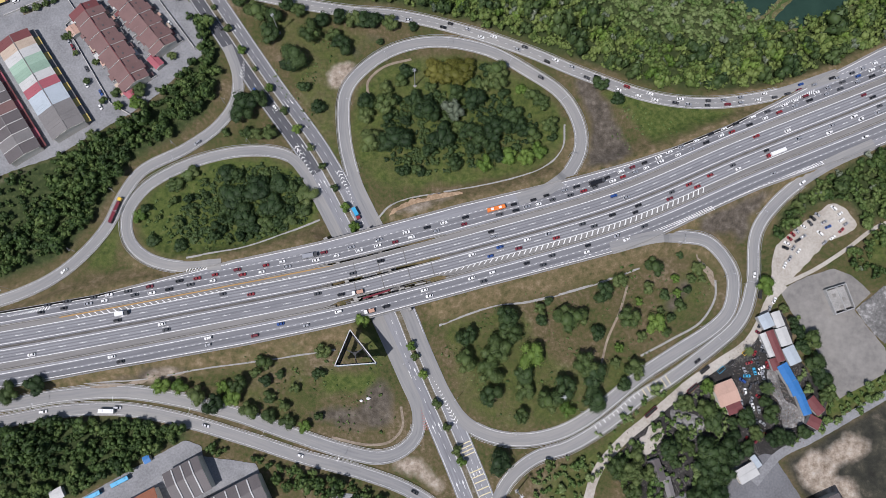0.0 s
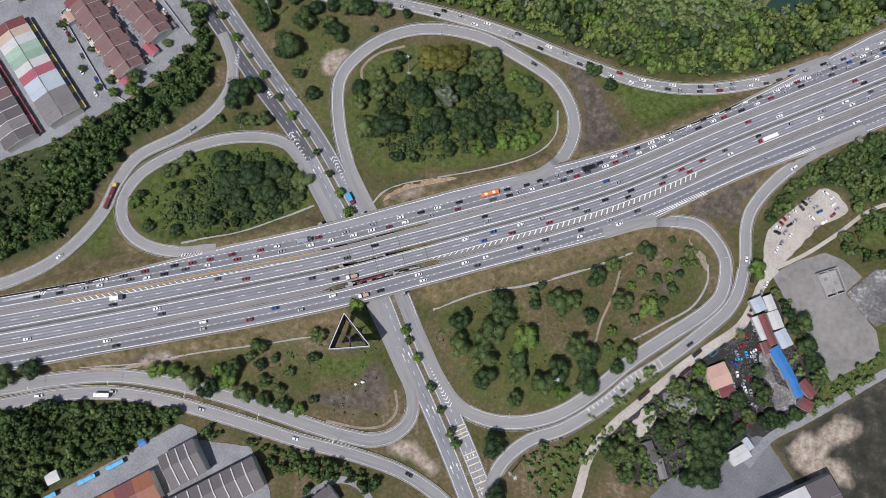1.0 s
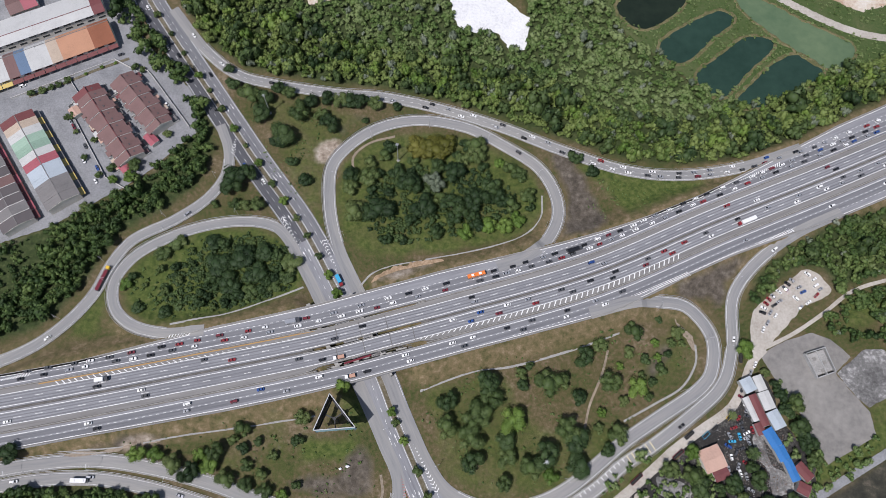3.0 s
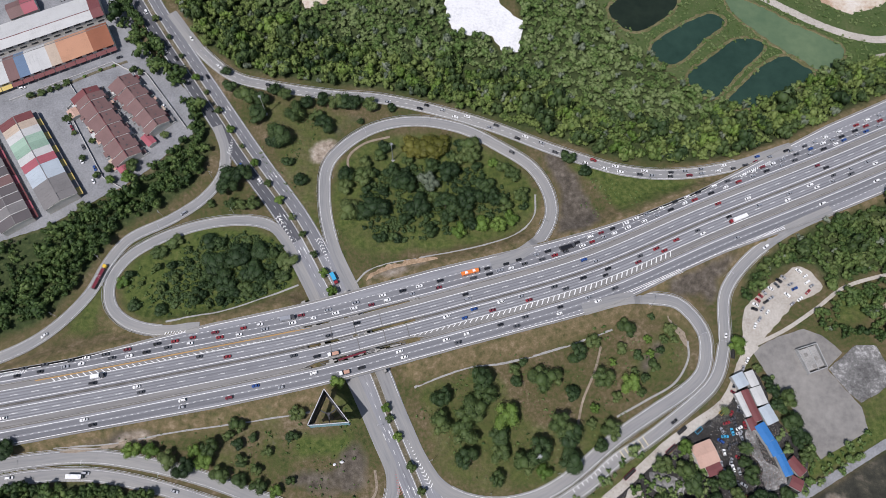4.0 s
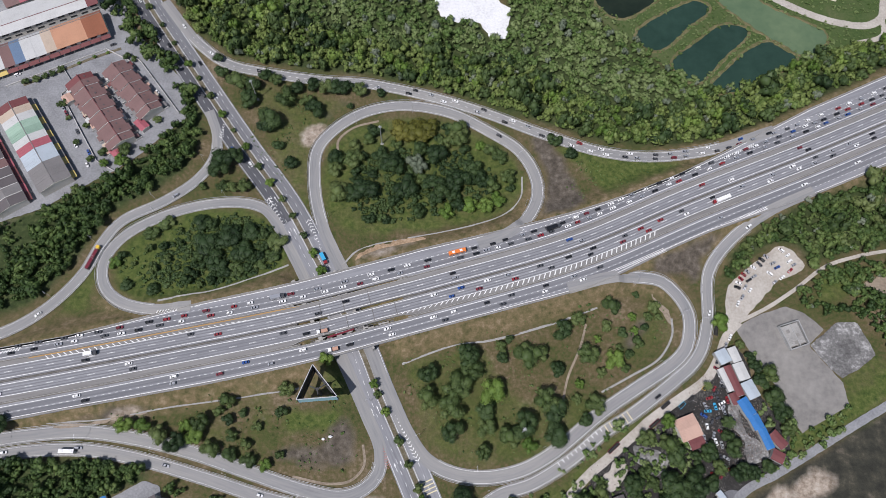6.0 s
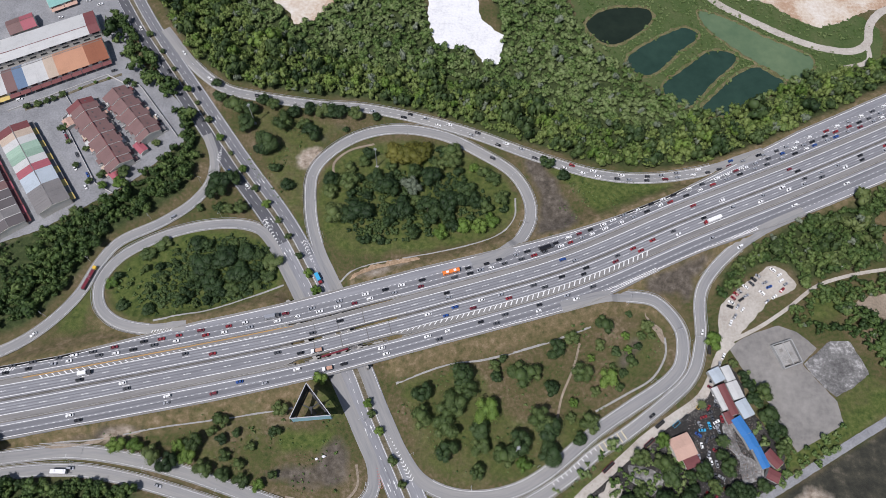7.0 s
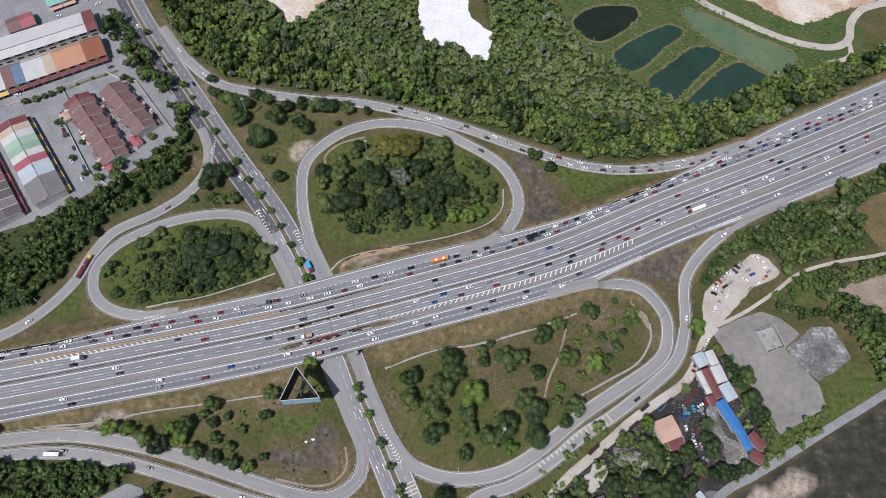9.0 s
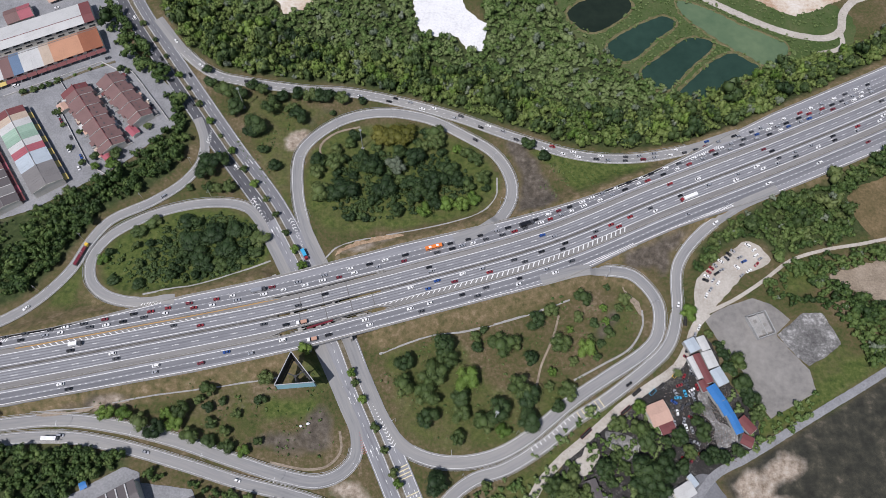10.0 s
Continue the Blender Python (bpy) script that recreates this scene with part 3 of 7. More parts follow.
# ------------------------------------------------------------------ highway
SM = lengths(MEDIAN)


def on_bridge(c, soft=9.0):
    """1 over the bridge, 0 away from it."""
    return smooth(c[:, 0], BRIDGE[0] - soft, BRIDGE[0]) * (1 - smooth(c[:, 0], BRIDGE[1], BRIDGE[1] + soft))


HW = cut_line(MEDIAN, 0, SM[-1], 3.0)
hen, hes = np.interp(HW[:, 0], EDGE_X, EDGE_N), np.interp(HW[:, 0], EDGE_X, EDGE_S)
br = on_bridge(HW)
DECKS = [("highway_collector_north", 13.2 + 0 * hen, hen), ("highway_north_main", 0.7 + 0.35 * br, 12.2 - 0.3 * br),
         ("highway_south_main", -12.4 + 1.9 * br, -0.7 - 0.35 * br), ("highway_collector_south", -hes, -13.8 + 0 * hes)]
highway = {}
for name, lo, hi in DECKS:
    v, f, uv = solid_strip(HW, lo, hi, HWY_Z, 1.3)
    ob = mesh_object(name, v, f, ASPHALT, None, uv)
    tagged(ob, "grey asphalt carriageway with worn lanes on an embankment and bridge", "road", kind="structure")
    highway[name] = ob
VERGE = material("gravelly_verge", [(0.3, (0.09, 0.085, 0.075)), (0.5, (0.17, 0.16, 0.145)), (0.7, (0.30, 0.29, 0.27))], 0.9, (0.2, 1.5), 0.5, 0.4)
METAL = material("galvanised_steel", [(0.3, (0.42, 0.43, 0.44)), (0.7, (0.62, 0.63, 0.64))], 0.45, (0.3, 3.0), 0.5, 0.0, metal=0.6)
RED_PAINT = material("faded_red_paint", [(0.3, (0.30, 0.10, 0.09)), (0.7, (0.45, 0.20, 0.18))], 0.6, (0.2, 2.0), 0.5, 0.0)
ORANGE_PAINT = material("ochre_strip_paint", [(0.3, (0.30, 0.17, 0.06)), (0.7, (0.48, 0.30, 0.12))], 0.7, (0.2, 2.0), 0.5, 0.0)
DARK_CONC = material("stained_dark_concrete", [(0.3, (0.07, 0.068, 0.065)), (0.5, (0.14, 0.135, 0.13)), (0.7, (0.24, 0.23, 0.22))], 0.9, (0.3, 2.0), 0.5, 0.3)
S_BR0, S_BR1 = at_x(MEDIAN, BRIDGE[0] - 4), at_x(MEDIAN, BRIDGE[1] + 4)
# separators between the carriageways, left out where the decks stand apart
for name, lo, hi in (("separator_north", 12.2, 13.2), ("median_strip", -0.7, 0.7), ("separator_south", -13.8, -12.4)):
    for s0, s1 in ((0, S_BR0), (S_BR1, SM[-1])):
        c = cut_line(MEDIAN, s0, s1, 3.0)
        v, f, uv = solid_strip(c, lo, hi, HWY_Z + 0.12, 1.0)
        strip_ob = tagged(mesh_object(name, v, f, VERGE, None, uv), "raised concrete and gravel strip between carriageways", "road separator", kind="structure")
        J = Joined()
        for o in ((-0.45, 0.45) if name == "median_strip" else (0.5 * (lo + hi),)):
            J.add(*solid_strip(c, o - 0.14, o + 0.14, HWY_Z + 0.85, 0.75))
        J.make("concrete_barrier", DARK_CONC if name == "median_strip" else CONCRETE, strip_ob)


def dashes(J, c, off, s0, s1, on, period, width, z):
    s = s0
    while s + on < s1:
        cc = cut_line(c, s, s + on, 2.5)
        zz = z if np.isscalar(z) else np.interp(np.linspace(s, s + on, len(cc)), z[0], z[1])
        J.add(*strip(cc, off - width / 2, off + width / 2, zz))
        s += period


def offsets(c, xs, os):
    return np.interp(c[:, 0], xs, os)


# lane paint of the highway, each line a part of its carriageway
ZP = HWY_Z + 0.02
north, south = highway["highway_collector_north"], highway["highway_collector_south"]
nmain, smain = highway["highway_north_main"], highway["highway_south_main"]
VIS0, VIS1 = at_x(MEDIAN, -340), at_x(MEDIAN, 480)
HV = cut_line(MEDIAN, VIS0, VIS1, 3.0)
ven, ves = offsets(HV, EDGE_X, EDGE_N), offsets(HV, EDGE_X, EDGE_S)
for ob, lines in ((north, [14.7 + 0 * ven, ven - 1.6]), (nmain, [1.9 + 0 * ven, 9.1 + 0 * ven]), (smain, [-1.9 + 0 * ven, -9.0 + 0 * ven]),
                  (south, [-15.3 + 0 * ven, -ves + 1.5])):
    for o in lines:
        v, f, uv = strip(HV, o - 0.18, o + 0.18, ZP)
        mesh_object("edge_line", v, f, PAINT, ob, uv)
for ob, off, on, per in ((north, 18.3, 1.6, 4.0), (nmain, 5.5, 4.5, 12.0), (smain, -5.5, 4.5, 12.0), (south, -19.2, 1.6, 4.0)):
    J = Joined()
    dashes(J, MEDIAN, off, VIS0, VIS1, on, per, 0.24, ZP)
    tagged(J.make("lane_dashes", PAINT, ob), kind="stuff")
J = Joined()
dashes(J, MEDIAN, 22.1, at_x(MEDIAN, -175), at_x(MEDIAN, 120), 1.6, 3.6, 0.26, ZP)
dashes(J, MEDIAN, 21.9, at_x(MEDIAN, 250), VIS1, 1.6, 3.6, 0.26, ZP)
dashes(J, MEDIAN, 25.5, at_x(MEDIAN, 262), VIS1, 1.6, 3.6, 0.26, ZP)
tagged(J.make("lane_dashes", PAINT, north), kind="stuff")
J = Joined()
dashes(J, MEDIAN, -22.8, at_x(MEDIAN, 40), VIS1, 1.6, 3.6, 0.26, ZP)
tagged(J.make("lane_dashes", PAINT, south), kind="stuff")


def hatching(name, parent, s0, s1, near, far, lean, period, width, mat=PAINT):
    """Slanting bars between two offsets."""
    J = Joined()
    s = s0
    while s < s1:
        k = (s - s0) / (s1 - s0)
        a, b = near(k), far(k)
        p = cut_line(MEDIAN, s, s + 8, 4)
        n, d = normals(p)[0], (p[1] - p[0])[:2] / np.linalg.norm((p[1] - p[0])[:2])
        q0, q1 = p[0, :2] + n * a, p[0, :2] + n * b + d * lean
        J.add([(*q0, ZP), (*(q0 + d * width), ZP), (*(q1 + d * width), ZP), (*q1, ZP)], [(0, 1, 2, 3) if b > a else (3, 2, 1, 0)])
        s += period
    return tagged(J.make(name, mat, parent), kind="stuff")


hatching("hatch_marking", nmain, at_x(MEDIAN, -221), at_x(MEDIAN, -82), lambda k: 9.2, lambda k: 11.6 - 1.9 * k, -2.0, 3.6, 0.7)
hatching("hatch_marking", smain, at_x(MEDIAN, -12), at_x(MEDIAN, 152), lambda k: -9.1, lambda k: -10.3 - 1.9 * min(1, k * 2), -2.2, 3.6, 0.8)
c = cut_line(MEDIAN, at_x(MEDIAN, -232), at_x(MEDIAN, -72), 3.0)
v, f, uv = strip(c, 11.35, 12.1, ZP)
mesh_object("ochre_edge_strip", v, f, ORANGE_PAINT, nmain, uv)
# paler hard shoulders beside the main lanes and along the outer edges
SHOULDER = material("pale_shoulder_asphalt", [(0.28, (0.13, 0.125, 0.12)), (0.45, (0.20, 0.193, 0.185)), (0.6, (0.25, 0.243, 0.233)), (0.75, (0.32, 0.31, 0.30))], 0.88, (0.12, 0.9), 0.5, 0.1, coords="UV", stretch=(0.05, 1, 1))
bv = on_bridge(HV)
# tyre wear on the highway lanes; painted shade on the dual carriageway
WORN_SHADE = material("worn_and_shaded_asphalt", [(0.28, (0.085, 0.086, 0.092)), (0.45, (0.155, 0.157, 0.167)), (0.6, (0.20, 0.202, 0.212)), (0.75, (0.24, 0.24, 0.245))], 0.8, (0.12, 0.9), 0.5, 0.1, coords="UV", stretch=(0.04, 1.3, 1))
for ob, offs in ((north, (16.5, 20.1)), (nmain, (3.7, 7.3)), (smain, (-3.7, -7.2)), (south, (-17.2, -21.0))):
    for o in offs:
        if ob in (north, south):
            v, f, uv = strip(HV, o - 1.35, o + 1.35, HWY_Z + 0.008)
            mesh_object("worn_lane", v, f, WORN_SHADE, ob, uv)
        else:
            for t in (-0.8, 0.8):
                v, f, uv = strip(HV, o + t - 0.32, o + t + 0.32, HWY_Z + 0.008)
                mesh_object("tyre_track", v, f, WORN_SHADE, ob, uv)
for ob, lo, hi in ((nmain, 9.4 + 0 * bv, 12.1 - 0.3 * bv), (smain, -12.3 + 1.9 * bv, -9.3 + 0 * bv), (north, ven - 1.4, ven - 0.2), (south, -ves + 0.2, -ves + 1.3)):
    v, f, uv = strip(HV, lo, hi, HWY_Z + 0.008)
    mesh_object("hard_shoulder", v, f, SHOULDER, ob, uv)
# gore chevrons where slip roads leave and join
for ob, x0, x1, o0, w0, w1 in ((south, 96, 150, -21.6, 0.5, 3.4), (south, 196, 228, -22.6, 0.4, 3.0), (north, 50, 76, 23.4, 3.2, 0.4), (north, 205, 240, 20.2, 0.4, 2.4),
                               (north, -158, -132, 24.6, 2.2, 0.3), (north, -262, -238, 17.4, 0.3, 2.2)):
    sg = 1 if ob is north else -1
    hatching("gore_chevrons", ob, at_x(MEDIAN, x0), at_x(MEDIAN, x1), lambda k: o0, lambda k: o0 + sg * (w0 + (w1 - w0) * k), 1.4, 1.7, 0.75)
# outer parapets and crash rails
for ob, off in ((north, ven - 0.35), (south, -ves + 0.35)):
    v, f, uv = solid_strip(HV, off - 0.13, off + 0.13, HWY_Z + 0.85, 0.85)
    mesh_object("parapet", v, f, CONCRETE, ob, uv)
HB = cut_line(MEDIAN, S_BR0 - 6, S_BR1 + 6, 2.0)
bb = on_bridge(HB)
for ob, off in ((nmain, 12.0 - 0.3 * bb), (nmain, 0.9 + 0.35 * bb), (smain, -12.2 + 1.9 * bb), (smain, -0.9 - 0.35 * bb), (north, 13.4 + 0 * bb), (south, -14.0 + 0 * bb)):
    v, f, uv = solid_strip(HB, off - 0.16, off + 0.16, HWY_Z + 0.9, 0.9)
    mesh_object("parapet", v, f, CONCRETE, ob, uv)
# dark expansion joints across the decks
for ob, lo, hi, xs in ((nmain, 1.4, 10.6, (-60, -46, -30)), (smain, -9.6, -1.4, (-62, -46, -30, -16))):
    for x in xs:
        c = cut_line(MEDIAN, at_x(MEDIAN, x), at_x(MEDIAN, x) + 0.45, 0.4)
        v, f, uv = strip(c, lo, hi, ZP + 0.004)
        mesh_object("expansion_joint", v, f, DARK_CONC, ob, uv)
# piers and abutments under the bridge
for name, x in (("bridge_abutment", BRIDGE[0] + 5), ("bridge_abutment", BRIDGE[1] - 3), ("bridge_pier", -40)):
    m = cut_line(MEDIAN, at_x(MEDIAN, x), at_x(MEDIAN, x) + 2, 1.0)
    d = np.array([0.47, -0.88])                       # along the road below
    J = Joined()
    n0 = m[0, :2]
    w = 1.2 if name == "bridge_abutment" else 0.7
    e = np.array([0.88, 0.47]) * w
    a, b = n0 - d * 31, n0 + d * 27
    top = HWY_Z - 1.32
    vs = [(*(a - e), -0.5), (*(a + e), -0.5), (*(b + e), -0.5), (*(b - e), -0.5), (*(a - e), top), (*(a + e), top), (*(b + e), top), (*(b - e), top)]
    J.add(vs, [(0, 1, 5, 4), (1, 2, 6, 5), (2, 3, 7, 6), (3, 0, 4, 7), (4, 5, 6, 7), (3, 2, 1, 0)])
    tagged(J.make(name, CONCRETE), "concrete wall carrying the bridge decks", "bridge support", kind="structure")

# ------------------------------------------------------------------ ramps and the road below
KERB = material("pale_kerb", [(0.3, (0.20, 0.195, 0.18)), (0.7, (0.42, 0.41, 0.39))], 0.85, (0.3, 2.0), 0.5, 0.1)
ramp_ob = {}
for key, (c, z, width) in TRACKS.items():
    cc = cut_line(np.column_stack([c, z]), 0, lengths(c)[-1], 2.0)
    v, f, uv = solid_strip(cc, -width / 2, width / 2, cc[:, 2] + 0.06, 0.5)
    ob = mesh_object("slip_road", v, f, RAMP_ASPHALT, None, uv)
    ramp_ob[key] = tagged(ob, "curved grey asphalt slip road with pale edges", "road", kind="structure")
    _, away = hwy_height(cc[:, :2])
    art, _, _ = nearest(cc[:, :2], ART)
    keep = (away > width * 0.55) & (art > 14)
    idx = np.where(keep)[0]
    if len(idx) > 4:
        k = cc[idx[0]:idx[-1] + 1]
        for sg in (-1, 1):
            o = sg * (width / 2 - 0.6)
            lw = 0.06 if key in ("ramp_sw", "road_sw", "ramp_nw", "loop_nw") else 0.09
            v, f, uv = strip(k, o - lw, o + lw, k[:, 2] + 0.085)
            mesh_object("edge_line", v, f, PAINT, ob, uv)
            o = sg * (width / 2 + 0.25)
            v, f, uv = solid_strip(k, o - 0.16, o + 0.16, k[:, 2] + 0.16, 0.5)
            mesh_object("kerb", v, f, KERB, ob, uv)
        if key == "ramp_ne":
            J = Joined()
            dashes(J, k, 0.0, 0, lengths(k)[-1], 2.0, 6.0, 0.2, (lengths(k), k[:, 2] + 0.085))
            tagged(J.make("lane_dashes", PAINT, ob), kind="stuff")
        # crash rail on its outer side: beam and posts
        side = {"loop_ne": 1, "loop_se": 1, "loop_nw": -1}.get(key, 1)
        o = side * (width / 2 + 0.9)
        J = Joined()
        J.add(*solid_strip(k, o - 0.07, o + 0.07, k[:, 2] + 0.78, 0.34))
        for i in range(0, len(k) - 1, 2):
            p = k[i:i + 2, :2] + normals(k)[i] * o
            q = np.column_stack([np.array([p[0], p[0] + (p[1] - p[0]) * 0.07]), k[i:i + 2, 2]])
            J.add(*solid_strip(q, -0.07, 0.07, q[:, 2] + 0.72, 0.9))
        tagged(J.make("crash_rail", METAL), "galvanised crash rail on posts beside the slip road", "crash rail")
AZ = 0.03
v, f, uv = solid_strip(ART, -10.3, 10.3, AZ, 0.3)
arterial = tagged(mesh_object("dual_carriageway", v, f, ASPHALT, None, uv), "straight grey asphalt dual carriageway passing under the bridge", "road", kind="structure")
SA = lengths(ART)
a0, a1 = 90.0, SA[-1] - 150
AV = cut_line(ART, a0, a1, 3.0)
for o in (-9.5, -1.9, 1.9, 9.5):
    v, f, uv = strip(AV, o - 0.11, o + 0.11, AZ + 0.02)
    mesh_object("edge_line", v, f, PAINT, arterial, uv)
for o in (-5.6, 5.6):
    J = Joined()
    dashes(J, ART, o, a0, a1, 2.7, 7.2, 0.2, AZ + 0.02)
    tagged(J.make("lane_dashes", PAINT, arterial), kind="stuff")
NEW_ASPHALT = material("newer_dark_asphalt", [(0.28, (0.055, 0.057, 0.064)), (0.45, (0.082, 0.084, 0.093)), (0.6, (0.102, 0.104, 0.113)), (0.75, (0.14, 0.14, 0.148))], 0.85, (0.12, 0.9), 0.5, 0.1, coords="UV", stretch=(0.04, 1.3, 1))
# west lanes in newer asphalt; east lanes painted darker for shadow
for lo, hi, end in ((-9.9, -1.6, (-84, 180)), (1.6, 9.9, (-75, 165))):
    c = cut_line(ART, 60, float(nearest(np.array([end], float), ART)[1][0]), 3.0)
    v, f, uv = strip(c, lo, hi, AZ + 0.008)
    mesh_object("resurfaced_lanes", v, f, NEW_ASPHALT if lo < 0 else WORN_SHADE, arterial, uv)
SOIL_STRIP = material("planted_median_soil", [(0.3, (0.06, 0.06, 0.03)), (0.5, (0.13, 0.11, 0.07)), (0.7, (0.26, 0.24, 0.20))], 0.95, (0.2, 1.2), 0.5, 0.5)
v, f, uv = solid_strip(AV, -1.35, 1.35, AZ + 0.18, 0.3)
med = tagged(mesh_object("planted_median", v, f, SOIL_STRIP, None, uv), "raised planted strip with pale kerbs", "road median", kind="structure")
for o in (-1.45, 1.45):
    v, f, uv = solid_strip(AV, o - 0.14, o + 0.14, AZ + 0.22, 0.3)
    mesh_object("kerb", v, f, KERB, med, uv)


def nearest_s(c, x, y):
    return float(nearest(np.array([(x, y)], float), c)[1][0])


# white direction arrows on the lanes
def arrow(s, off, way):
    p = cut_line(ART, s - 1, s + 1, 1.0)
    d = (p[2] - p[0])[:2] / np.linalg.norm((p[2] - p[0])[:2]) * way
    n = np.array([-d[1], d[0]])
    c = p[1, :2] + normals(p)[1] * off
    z = AZ + 0.024
    pts = [c - d * 2.5 - n * 0.14, c - d * 2.5 + n * 0.14, c + d * 0.8 + n * 0.14, c + d * 0.8 + n * 0.55, c + d * 2.8, c + d * 0.8 - n * 0.55, c + d * 0.8 - n * 0.14]
    mesh_object("lane_arrow", [(*q, z) for q in pts], [(6, 5, 4, 3, 2, 1, 0)], PAINT, arterial)


for x, y, offs, way in ((-20, 56, (-3.7, -7.4), -1), (-6, 24, (-3.7, -7.4), -1), (9, -8, (-3.7, -7.4), -1), (8, -4, (3.7, 7.4), 1), (16, -24, (3.7, 7.4), 1), (-95, 196, (-3.7, -7.4), -1), (-80, 172, (-3.7, -7.4), -1), (-112, 222, (3.7, 7.4), 1), (-150, 275, (3.7, 7.4), 1)):
    for o in offs:
        arrow(nearest_s(ART, x, y), o, way)
# yellow rumble bars across the southern approach, in groups
s0 = nearest_s(ART, 2, 12)
for grp, (ds, n, gap) in enumerate(((0, 4, 2.2), (16.5, 3, 3.2), (27, 4, 3.4), (49, 12, 3.0), (90, 10, 2.6))):
    for i in range(n):
        s = s0 + ds + i * gap
        c = cut_line(ART, s, s + 0.6, 0.5)
        v, f, uv = strip(c, 2.2, 9.3, AZ + 0.024)
        mesh_object("rumble_bar", v, f, YELLOW, arterial, uv)
# yellow-white bars on the south-east slip road
c3, z3, w3 = TRACKS["ramp_se"]
s0 = nearest_s(c3, 128, 51)
for i in range(17):
    s = s0 + i * 3.3
    c = cut_line(c3, s, s + 0.55, 0.5)
    zz = float(np.interp(s, lengths(c3), z3)) + 0.09
    v, f, uv = strip(c, -3.2, -3.2 + (6.2 if i < 6 else 2.2), zz)
    mesh_object("rumble_bar", v, f, YELLOW if i < 6 else PAINT, ramp_ob["ramp_se"], uv)


def gore(parent, tip, base, width, n, z, mat=PAINT):
    """A wedge of slanting bars from its tip to its base."""
    t, b = np.array(tip, float), np.array(base, float)
    d = (b - t) / np.linalg.norm(b - t)
    nn = np.array([-d[1], d[0]])
    J = Joined()
    L = np.linalg.norm(b - t)
    for i in range(n):
        k = (i + 0.5) / n
        w = width * k / 2
        p = t + d * L * k
        for sg in (-1, 1):
            q = p + nn * sg * w - d * w * 0.8
            e = d * L / n * 0.24
            vs = [(*p, z), (*(p + e), z), (*(q + e), z), (*q, z)]
            J.add(vs, [(0, 1, 2, 3) if sg > 0 else (3, 2, 1, 0)])
    tagged(J.make("gore_chevrons", mat, parent), kind="stuff")


gore(arterial, (-139, 258), (-140, 241), 3.6, 8, 0.13)
gore(arterial, (-88, 172), (-103, 196), 3.4, 10, 0.13)
gore(arterial, (-64, 158), (-75, 180), 3.4, 10, 0.13)
gore(arterial, (-14, 52), (1, 24), 3.6, 14, 0.13)
gore(arterial, (-20.5, 34), (-16.5, 20), 3.6, 9, 0.13, RED_PAINT)

# ------------------------------------------------------------------ tracks and footpaths
def path(name, pts, width, mat, label, lift=0.12, wob=0.1):
    c = spline(pts, 1.5)
    z = ground_height(c) + lift
    k = np.array([noise.noise((x * 0.4, y * 0.4, 9)) for x, y in c])
    if name == "bare_soil_strip":
        s = lengths(c) / lengths(c)[-1]
        taper = np.sqrt(np.clip(1 - (2 * s - 1) ** 2, 0.02, 1))
    else:
        taper = 1.0
    v, f, uv = solid_strip(c, -width / 2 * (1 + wob * k) * taper, width / 2 * (1 - wob * k[::-1]) * taper, z, 0.4)
    return tagged(mesh_object(name, v, f, mat, None, uv), label, "path", kind="structure")


path("dirt_track", [(225, 425), (232, 412), (244, 396), (273, 375), (301, 358), (322, 350), (344, 348), (357, 356), (364, 374), (376, 388), (390, 394), (426, 403), (480, 430)], 6.5, SAND, "pale graded dirt track", 0.2, 0.15)
path("dirt_track", [(357, 356), (355, 341), (350, 336), (331, 331)], 4.0, SAND, "pale graded dirt track", 0.18)
path("dirt_track", [(420, 178), (335, 164), (321, 161), (293, 156), (268, 148), (246, 133), (225, 120), (204, 110)], 2.4, SAND, "narrow pale dirt lane", 0.16)
path("dirt_track", [(204, 110), (195, 101), (187, 86), (178, 73.5), (160, 61.5), (141, 49), (126, 37), (112, 26), (98, 15), (83, -2), (76, -21), (68, -45), (62, -80)], 5.4, SAND, "pale dusty dirt road", 0.16)
path("lane", [(175, -8), (191, 8), (210, 17), (235, 30), (264, 45.5), (292, 60), (322, 76), (420, 125)], 5.0, ESTATE, "narrow grey paved lane", 0.14, 0.1)
path("footpath", [(-10, 82), (2, 87), (26, 95), (44, 97), (84, 108), (114, 119)], 1.5, KERB, "worn concrete footpath through grass")
path("footpath", [(106, 108), (101, 93), (92, 74), (88, 60)], 1.4, SOIL, "trodden soil footpath")
path("footpath", [(-218, 46), (-181, 49), (-149, 55), (-115, 60), (-72, 67)], 1.4, KERB, "concrete drain channel through grass")
path("footpath", [(161, 112), (160, 101), (150, 86), (131, 75), (112, 65)], 1.3, KERB, "concrete drain channel inside the loop", 0.14)
path("footpath", [(-50, 147), (-42, 156), (-28, 162), (-10, 165)], 1.2, KERB, "concrete drain channel beside the slope")
path("footpath", [(70, 213), (68, 196), (55, 183), (38, 176), (15, 170), (-8, 166)], 1.2, KERB, "concrete drain channel inside the loop")
path("footpath", [(-56, 225), (-58, 240), (-48, 251), (-30, 257)], 1.6, SOIL, "trodden soil footpath")
path("footpath", [(-164, 121), (-130, 128), (-105, 138), (-85, 147)], 1.2, KERB, "concrete drain channel inside the loop")
path("footpath", [(-32, 34), (-31, 22), (-38, 14), (-50, 12), (-72, 16)], 1.5, SOIL, "trodden soil along the kerb")
path("bare_soil_strip", [(-42, 150), (-28, 157), (-12, 161), (4, 164.5)], 6.5, CLAY, "eroded orange clay slope", 0.14, 0.9)
